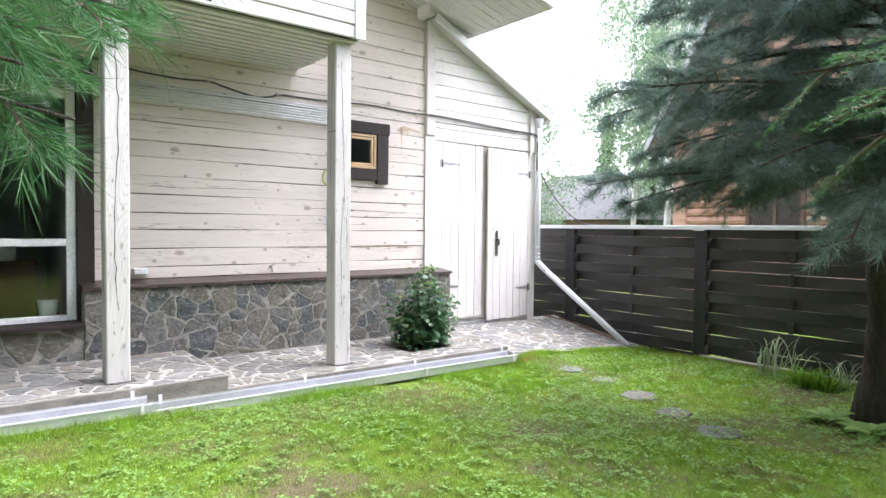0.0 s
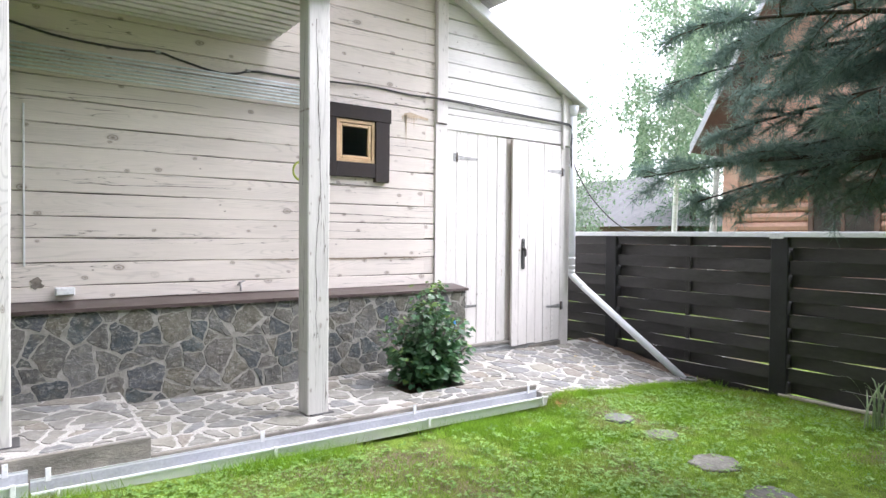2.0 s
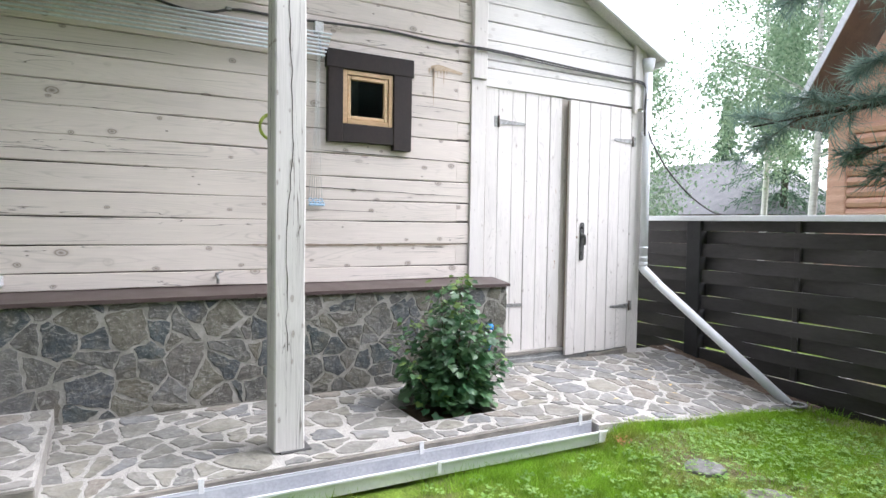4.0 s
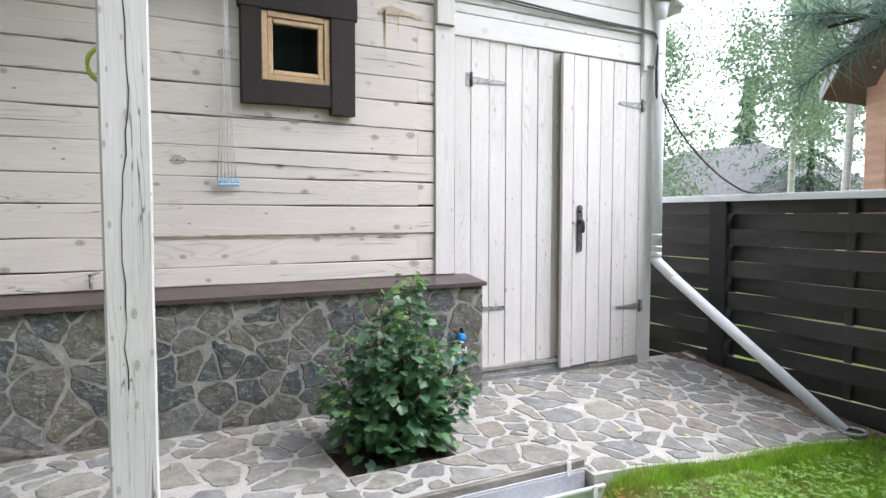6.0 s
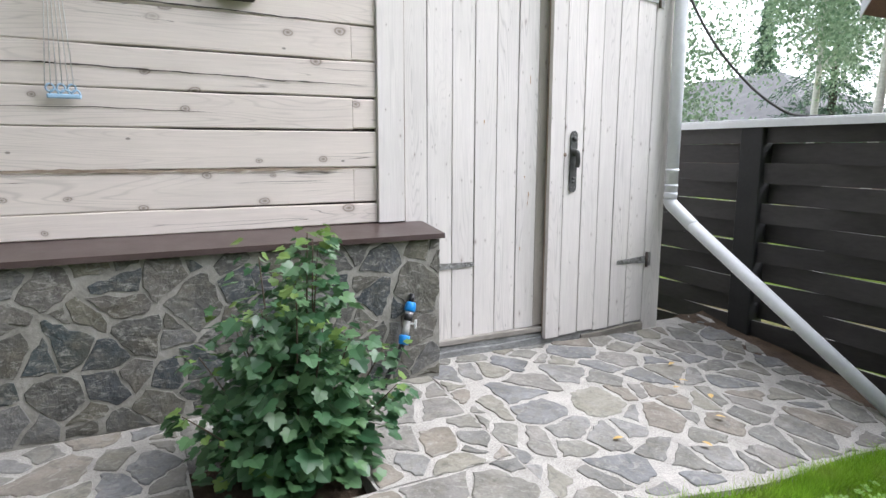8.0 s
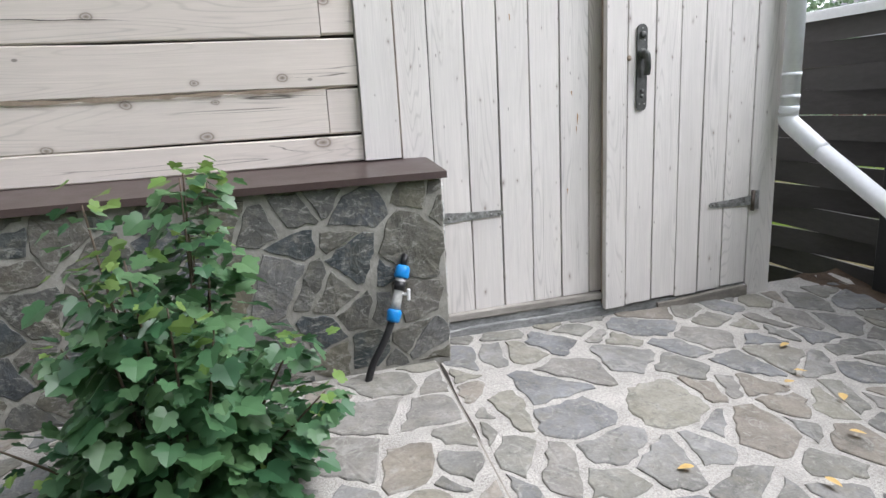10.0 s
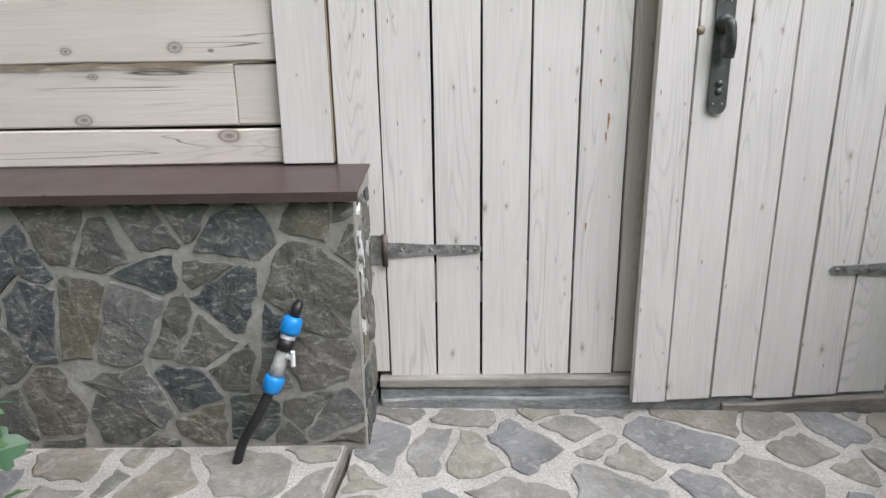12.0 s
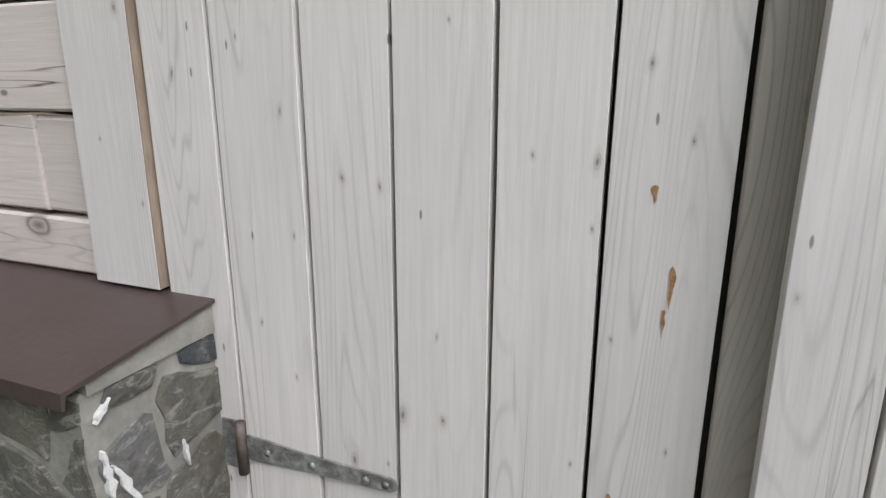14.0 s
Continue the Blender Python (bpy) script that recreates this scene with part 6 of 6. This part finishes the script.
def pine(name, label, x, y, z0, height, radius, limbs, material, seed, needle, per, low, parts_label, twigs=9, width=0.0016, reach=2.2, aims=(), cone=0.9, droop=0.3, gap=0.045, lop=0.0, spread=1.0):
    """A conifer: trunk, limbs with side twigs and smaller twigs on those, needles along all of them. aims: ends of further limbs. lop: how much shorter the limbs are towards the shed, and longer over the lawn; spread: over 1 sets more limbs low down."""
    rnd = random.Random(seed)
    tree = thing(name, label, "tree")
    m = 14
    tube("trunk", [(x + 0.02 * math.sin(k), y + 0.02 * math.cos(k * 1.3), z0 - 0.1 + (height + 0.1) * k / m) for k in range(m + 1)], [radius * (1.25 if k == 0 else 1.0 - 0.85 * k / m) for k in range(m + 1)], M_BARK, tree, 14)
    anchors, ways = [], []

    def twig(bm, p, d, tl, level):
        q = [p + d * tl * u + Vector((0, 0, -0.2 * tl * u * u)) for u in (0, 0.33, 0.66, 1.0)]
        add_tube(bm, q, [0.005 / level, 0.004 / level, 0.003 / level, 0.002 / level], 4)
        k = max(3, int(tl / gap))
        for u in range(k + 1):
            e = (u + 1) / (k + 1)
            anchors.append(tuple(p + d * tl * e + Vector((0, 0, -0.2 * tl * e * e))))
            ways.append(tuple((d + Vector((0, 0, -0.3 * e))).normalized()))
        if level == 1:
            for j in range(4):
                e = 0.3 + 0.18 * j
                s = 1 if j % 2 else -1
                turn = d.cross(Vector((0, 0, 1))).normalized() * s
                dd = (d * 0.8 + turn * rnd.uniform(0.5, 0.9) + Vector((0, 0, rnd.uniform(-0.3, 0.2)))).normalized()
                twig(bm, p + d * tl * e + Vector((0, 0, -0.2 * tl * e * e)), dd, tl * rnd.uniform(0.35, 0.55), 2)

    lines = []
    for i in range(limbs):
        t = (i / limbs) ** spread
        z = low + (height - low) * t
        az = i * 2.399 + rnd.uniform(-0.3, 0.3)
        ln = reach * (1 - 0.75 * t ** 1.9) * rnd.uniform(0.8, 1.08) * (1 - lop * math.exp(-(((az - 1.25 + math.pi) % (2 * math.pi) - math.pi) / 0.75) ** 2) + 0.4 * lop * math.exp(-(((az - 2.9 + math.pi) % (2 * math.pi) - math.pi) / 0.7) ** 2))
        lines.append((limb_line((x, y, z), az, ln, rnd.uniform(0.0, 0.25), rnd.uniform(0.25, 0.5), rnd), ln, t))
    for aim in aims:
        a, b = Vector((x, y, aim[2] + 0.05)), Vector(aim)
        ln = (b - a).length
        lines.append(([a.lerp(b, k / 8) + Vector((0, 0, 0.12 * math.sin(math.pi * k / 8))) for k in range(9)], ln, 0.2))
    for pts, ln, t in lines:
        tube("limb", pts, [0.022 * (1 - 0.85 * k / 8) * (1.2 - t) for k in range(9)], M_BARK, tree, 6)
        bm = bmesh.new()
        count = twigs * 2 if pts[0].z < 4.2 else twigs
        for j in range(count):
            f = (0.2 + 0.8 * (j / count)) * 7.99
            a = int(f)
            p = pts[a].lerp(pts[min(8, a + 1)], f - a)
            s = 1 if j % 2 else -1
            way = (pts[min(8, a + 1)] - pts[a]).normalized()
            turn = way.cross(Vector((0, 0, 1))).normalized() * s
            d = (way * 0.75 + turn * rnd.uniform(0.3, 1.0) + Vector((0, 0, rnd.uniform(-0.75, 0.55)))).normalized()
            twig(bm, p, d, max(0.1, ln * rnd.uniform(0.14, 0.3) * (1.15 - f / 9)), 1)
        part("twig_spray", bm, M_TWIG, tree)
    v = needles(anchors, ways, per, needle, width, seed, droop, cone)
    ob = soup("needles", v, 3, material, tree)
    if parts_label:
        ob["label"] = parts_label
    return tree


pine("pine_tree", "large dark-needled conifer with drooping limbs by the fence", 4.9, 1.19, -0.12, 5.0, 0.16, 112, M_NEEDLE, 71, 0.105, 13, 1.62, "dark blue-green needles", 10, 0.0019, 1.97, (), 1.35, 0.2, 0.036, 0.36, 1.35)
pine("pine_tree", "young pine with long fresh green needles beside the lawn", -1.55, 1.75, 0.05, 5.4, 0.09, 50, M_NEEDLE_LIT, 75, 0.1, 13, 1.75, "long fresh green needles", 6, 0.0011, 1.3, ((-0.07, 0.99, 1.45), (0.03, 1.05, 1.68), (-0.08, 1.08, 1.62), (-0.15, 0.92, 1.52), (0.3, 1.4, 1.86), (0.17, 1.97, 1.84), (0.27, 2.02, 1.93), (0.1, 1.87, 1.72)), 0.75)
pine("fir_tree", "fir with short bright green needles beside the lawn", 3.05, -0.75, -0.05, 4.2, 0.1, 16, M_NEEDLE_LIT, 79, 0.022, 7, 1.6, "short bright green needles", 9, 0.0011, 1.5, ((1.3, 0.35, 1.63), (1.2, 0.15, 1.53), (1.34, 0.24, 1.47)), 0.8, 0.1, 0.012)

# ---- beyond the fence ----


def leafy_tree(name, label, x, y, z0, height, trunk, crown, count, size, material, bark, seed, low=0.25):
    """A trunk with limbs and a crown of small leaves in uneven clumps."""
    rnd = random.Random(seed)
    r = np.random.RandomState(seed)
    tree = thing(name, label, "tree", "trees beyond the fence")
    tube("trunk", [(x + 0.05 * math.sin(k * 0.7 + seed), y + 0.05 * math.cos(k * 0.9), z0 + height * k / 9) for k in range(10)], [trunk * (1 - 0.09 * k) for k in range(10)], bark, tree, 10)
    centres, sizes = [], []
    for i in range(84):
        t = rnd.uniform(low, 1.0)
        w = crown * (1.0 - 0.75 * t) ** 0.6 * rnd.uniform(0.15, 1.0)
        az = rnd.uniform(0, 6.283)
        c = Vector((x + w * math.cos(az), y + w * math.sin(az), z0 + height * t))
        if i < 22:
            tube("limb", [(x, y, z0 + height * t * 0.85), tuple(Vector((x, y, z0 + height * t * 0.85)).lerp(c, 0.5) + Vector((0, 0, 0.15))), tuple(c)], [trunk * 0.25, trunk * 0.16, trunk * 0.06], bark, tree, 5)
        centres.append(tuple(c))
        sizes.append(crown * rnd.uniform(0.12, 0.34))
    pick = r.randint(0, len(centres), count)
    c, s = np.array(centres)[pick], np.array(sizes)[pick][:, None]
    p = c + r.normal(0, 0.5, (count, 3)) * s * np.array([1, 1, 1.3])
    d = r.normal(0, 1, (count, 3))
    d[:, 2] -= 0.7
    d /= np.linalg.norm(d, axis=1)[:, None]
    side = np.cross(d, r.normal(0, 1, (count, 3)))
    side /= np.linalg.norm(side, axis=1)[:, None] + 1e-9
    ln = size * r.uniform(0.6, 1.3, (count, 1))
    v = np.empty((count, 4, 3))
    v[:, 0], v[:, 1], v[:, 2], v[:, 3] = p, p + d * ln * 0.45 + side * ln * 0.32, p + d * ln, p + d * ln * 0.45 - side * ln * 0.32
    soup("leaves", v.reshape(-1, 3), 4, material, tree)
    return tree


leafy_tree("birch_tree", "tall birch with a white trunk and fine leaves", 15.6, 9.55, -0.3, 11.5, 0.1, 3.0, 29000, 0.088, M_BIRCH_LEAF, M_BIRCH, 81, 0.3)
leafy_tree("birch_tree", "slender birch with a white trunk", 17.5, 12.0, -0.3, 11.0, 0.1, 2.3, 20000, 0.088, M_BIRCH_LEAF, M_BIRCH, 82, 0.3)
leafy_tree("willow_tree", "loose green willow leaning over the fence", 9.2, 9.0, -0.3, 4.2, 0.07, 1.6, 22000, 0.055, M_BIRCH_LEAF, M_TWIG, 83, 0.15)
leafy_tree("willow_tree", "loose green willow behind the shed", 10.6, 13.0, -0.3, 6.5, 0.1, 1.9, 15000, 0.075, M_BIRCH_LEAF, M_TWIG, 84, 0.2)
leafy_tree("birch_tree", "birch behind the neighbouring house", 22.0, 11.0, -0.3, 13.0, 0.2, 3.6, 22000, 0.14, M_BIRCH_LEAF, M_BIRCH, 85, 0.3)


def spruce(x, y, height, width, seed):
    """A narrow spruce with drooping tiers, far beyond the fence."""
    r = np.random.RandomState(seed)
    tree = thing("spruce_tree", "narrow dark spruce far beyond the fence", "tree", "trees beyond the fence")
    tube("trunk", [(x, y, -0.3), (x, y, height)], [0.16, 0.02], M_BARK, tree, 8)
    n = 16000
    t = r.uniform(0.06, 1.0, n)
    tier = (t * 13) % 1.0
    az = np.round(r.uniform(0, 6.283, n) * 2.2) / 2.2 + r.normal(0, 0.16, n) + np.floor(t * 13)
    w = width * (1 - t) * (0.12 + 0.88 * (1 - tier)) * r.uniform(0.15, 1.0, n) ** 0.6
    p = np.stack([x + w * np.cos(az), y + w * np.sin(az), height * t - 0.35 * w], 1)
    d = np.stack([np.cos(az), np.sin(az), -0.6 + r.normal(0, 0.5, n)], 1) + r.normal(0, 0.5, (n, 3))
    d /= np.linalg.norm(d, axis=1)[:, None]
    side = np.cross(d, r.normal(0, 1, (n, 3)))
    side /= np.linalg.norm(side, axis=1)[:, None] + 1e-9
    v = np.empty((n, 3, 3))
    v[:, 0], v[:, 1], v[:, 2] = p - side * 0.02, p + side * 0.02, p + d * 0.24
    soup("needles", v.reshape(-1, 3), 3, M_SPRUCE, tree)


spruce(30.0, 22.5, 8.0, 2.6, 91)
spruce(24.0, 15.5, 11.5, 3.4, 92)
spruce(27.0, 14.0, 12.0, 3.6, 94)



def tree_belt(points, height, depth, count, seed, label):
    """Dense foliage behind the lawn, and an added, unseen screen beside it blocking sky."""
    r = np.random.RandomState(seed)
    pts = np.array(points, float)
    u = r.uniform(0, len(pts) - 1.001, count)
    k = u.astype(int)
    base = pts[k] + (pts[k + 1] - pts[k]) * (u - k)[:, None]
    top = height * (0.72 + 0.28 * np.sin(u * 5.1 + 0.7) * np.cos(u * 2.3))
    z = r.uniform(-0.2, 1.0, count) ** 1.0 * top
    p = np.stack([base[:, 0] + r.normal(0, depth, count), base[:, 1] + r.normal(0, depth, count), z], 1)
    d = r.normal(0, 1, (count, 3))
    d /= np.linalg.norm(d, axis=1)[:, None]
    side = np.cross(d, r.normal(0, 1, (count, 3)))
    side /= np.linalg.norm(side, axis=1)[:, None] + 1e-9
    ln = r.uniform(0.25, 0.6, (count, 1))
    v = np.empty((count, 4, 3))
    v[:, 0], v[:, 1], v[:, 2], v[:, 3] = p, p + d * ln * 0.5 + side * ln * 0.35, p + d * ln, p + d * ln * 0.5 - side * ln * 0.35
    return tagged(soup("garden_trees", v.reshape(-1, 3), 4, M_SPRUCE), label, "trees", kind="stuff")


# This first belt is out of view, added to keep skylight off the porch.
tree_belt([(-3.6, -3.0), (-4.6, -0.5), (-4.8, 2.0), (-4.7, 3.6)], 9.0, 0.45, 15000, 97, "unseen foliage screen added to shade the porch side")
tree_belt([(9.0, -7.0), (4.0, -8.5), (-3.0, -8.0), (-8.0, -4.5), (-9.0, 1.0), (-8.0, 6.0)], 10.0, 0.8, 36000, 96, "dense dark garden trees enclosing the lawn")

# neighbour's house of orange logs
nb = thing("neighbour_house", "orange log house with a steep roof behind the fence", "house")
HX0, HY0 = 13.3, 7.64
box("wall", (HX0 + 0.12, -4.0, -0.3), (20.0, HY0 - 0.02, 3.2), M_BROWN_BOARD, nb, 0)
for k in range(18):
    bm = bmesh.new()
    zz = -0.2 + 0.19 * k
    add_tube(bm, [(HX0 + 0.1, -4.0, zz), (HX0 + 0.1, HY0 + 0.1, zz)], 0.103, 8)
    part("log", bm, M_ORANGE_LOG, nb)
box("corner_post", (HX0 - 0.03, HY0 - 0.02, -0.3), (HX0 + 0.3, HY0 + 0.32, 3.3), M_ORANGE_LOG, nb, 0.02)
for i, yy in enumerate((5.6, 2.6)):
    w = new("window")
    w.parent = nb
    w["label"] = "white-framed window"
    bm = bmesh.new()
    for lo, hi in (((HX0 - 0.06, yy - 0.6, 1.0), (HX0 + 0.05, yy + 0.6, 1.09)), ((HX0 - 0.06, yy - 0.6, 2.31), (HX0 + 0.05, yy + 0.6, 2.4)), ((HX0 - 0.06, yy - 0.6, 1.09), (HX0 + 0.05, yy - 0.51, 2.31)), ((HX0 - 0.06, yy + 0.51, 1.09), (HX0 + 0.05, yy + 0.6, 2.31)), ((HX0 - 0.05, yy - 0.03, 1.09), (HX0 + 0.04, yy + 0.03, 2.31))):
        add_box(bm, lo, hi, 0.006)
    part("frame", bm, M_BROWN_BOARD, w)
    box("pane", (HX0 - 0.02, yy - 0.51, 1.09), (HX0 - 0.01, yy + 0.51, 2.31), M_GAP, w, 0)


def gable_roof(parent):
    """A steep gable towards the lawn, with a deep boarded overhang."""
    x0, x1 = 12.35, 20.5
    eave_y, eave_z, ridge_y, ridge_z = 8.15, 3.05, 4.6, 9.4
    for s, (ya, za, yb, zb) in enumerate(((eave_y, eave_z, ridge_y, ridge_z), (2 * ridge_y - eave_y, eave_z, ridge_y, ridge_z))):
        for nm, mat_, lo, hi in (("roof_deck", M_BROWN_BOARD, 0.0, 0.06), ("roof_sheet", M_FELT, 0.065, 0.12)):
            bm = bmesh.new()
            q = [(ya, za + lo), (yb, zb + lo), (yb, zb + hi), (ya, za + hi)]
            f = [bm.verts.new((x0, y, z)) for y, z in q]
            b = [bm.verts.new((x1, y, z)) for y, z in q]
            bm.faces.new(f)
            bm.faces.new(b[::-1])
            for k in range(4):
                bm.faces.new((f[k], b[k], b[(k + 1) % 4], f[(k + 1) % 4]))
            part(nm, bm, mat_, parent)
        bm = bmesh.new()
        q = [(ya, za - 0.05), (yb, zb - 0.05), (yb, zb + 0.16), (ya, za + 0.16)]
        f = [bm.verts.new((x0 - 0.03, y, z)) for y, z in q]
        b = [bm.verts.new((x0 - 0.002, y, z)) for y, z in q]
        bm.faces.new(f)
        bm.faces.new(b[::-1])
        for k in range(4):
            bm.faces.new((f[k], b[k], b[(k + 1) % 4], f[(k + 1) % 4]))
        part("verge_board", bm, M_GUTTER_IN, parent, "pale grey verge board")
    bm = bmesh.new()
    f = [bm.verts.new((HX0 + 0.1, y, z)) for y, z in ((eave_y - 0.15, 3.1), (2 * ridge_y - eave_y + 0.15, 3.1), (ridge_y, ridge_z - 0.1))]
    b = [bm.verts.new((HX0 + 0.2, v.co.y, v.co.z)) for v in f]
    bm.faces.new(f)
    bm.faces.new(b[::-1])
    for k in range(3):
        bm.faces.new((f[k], b[k], b[(k + 1) % 3], f[(k + 1) % 3]))
    part("gable_wall", bm, M_ORANGE_LOG, parent)


gable_roof(nb)
# grey-roofed building farther off
far = thing("outbuilding", "low building with a grey hipped roof beyond the fence", "building")
box("wall", (23.5, 16.0, -0.3), (31.0, 27.0, 2.0), M_BROWN_BOARD, far, 0)
bm = bmesh.new()
c = [bm.verts.new(p) for p in ((22.8, 15.0, 1.75), (31.5, 15.0, 1.75), (31.5, 28.0, 1.75), (22.8, 28.0, 1.75))]
rg = [bm.verts.new(p) for p in ((27.2, 19.6, 4.35), (27.2, 24.0, 4.35))]
bm.faces.new((c[0], c[1], rg[0]))
bm.faces.new((c[1], c[2], rg[1], rg[0]))
bm.faces.new((c[2], c[3], rg[1]))
bm.faces.new((c[3], c[0], rg[0], rg[1]))
bm.faces.new(c[::-1])
part("roof", bm, M_FELT, far, "grey hipped roof")

# ---- paving stones, last ----
for outline, seed in (([(STEP_X, 4.122), (3.06, 4.122), (3.06, PLINTH_Y - 0.004), (STEP_X, PLINTH_Y - 0.004)], 31), ([(3.06, 4.122), (joint_x(4.122) - 0.006, 4.122), (joint_x(4.385) - 0.006, 4.385), (3.06, 4.385)], 32), ([(3.575, 4.39), (joint_x(4.39) - 0.006, 4.39), (joint_x(PLINTH_Y) - 0.006, PLINTH_Y - 0.004), (3.575, PLINTH_Y - 0.004)], 33), ([(3.06, 4.885), (3.575, 4.885), (3.575, PLINTH_Y - 0.004), (3.06, PLINTH_Y - 0.004)], 34)):
    lay(cells(outline, 0.165, seed, 1.25, 0.52, (0.004, 0.015), 0.5, 0.05, 0.22, 0.6, 0.006), lambda u, v, h: (u, v, PORCH_Z + h * 0.6), "paving_stone", M_PAVE, porch, seed, 0.008, 0.009, 0.004)
lay(cells([(-1.2, 4.122), (STEP_X - 0.01, 4.122), (STEP_X - 0.01, PLINTH_Y - 0.004), (-1.2, PLINTH_Y - 0.004)], 0.165, 35, 1.25, 0.52, (0.004, 0.015), 0.5, 0.05, 0.22, 0.6, 0.006), lambda u, v, h: (u, v, RAISED_Z + h * 0.6), "paving_stone", M_PAVE, porch, 35, 0.008, 0.009, 0.004)
lay(cells([(joint_x(4.08) + 0.02, 4.08), (6.1, 4.08), (6.25, 5.41), (joint_x(5.41) + 0.02, 5.41)], 0.16, 36, 1.25, 0.52, (0.004, 0.016), 0.5, 0.05, 0.22, 0.6, 0.006), lambda u, v, h: (u, v, patio(u, v) + h * 0.6), "paving_stone", M_PAVE, patio_ob, 36, 0.008, 0.009, 0.004)
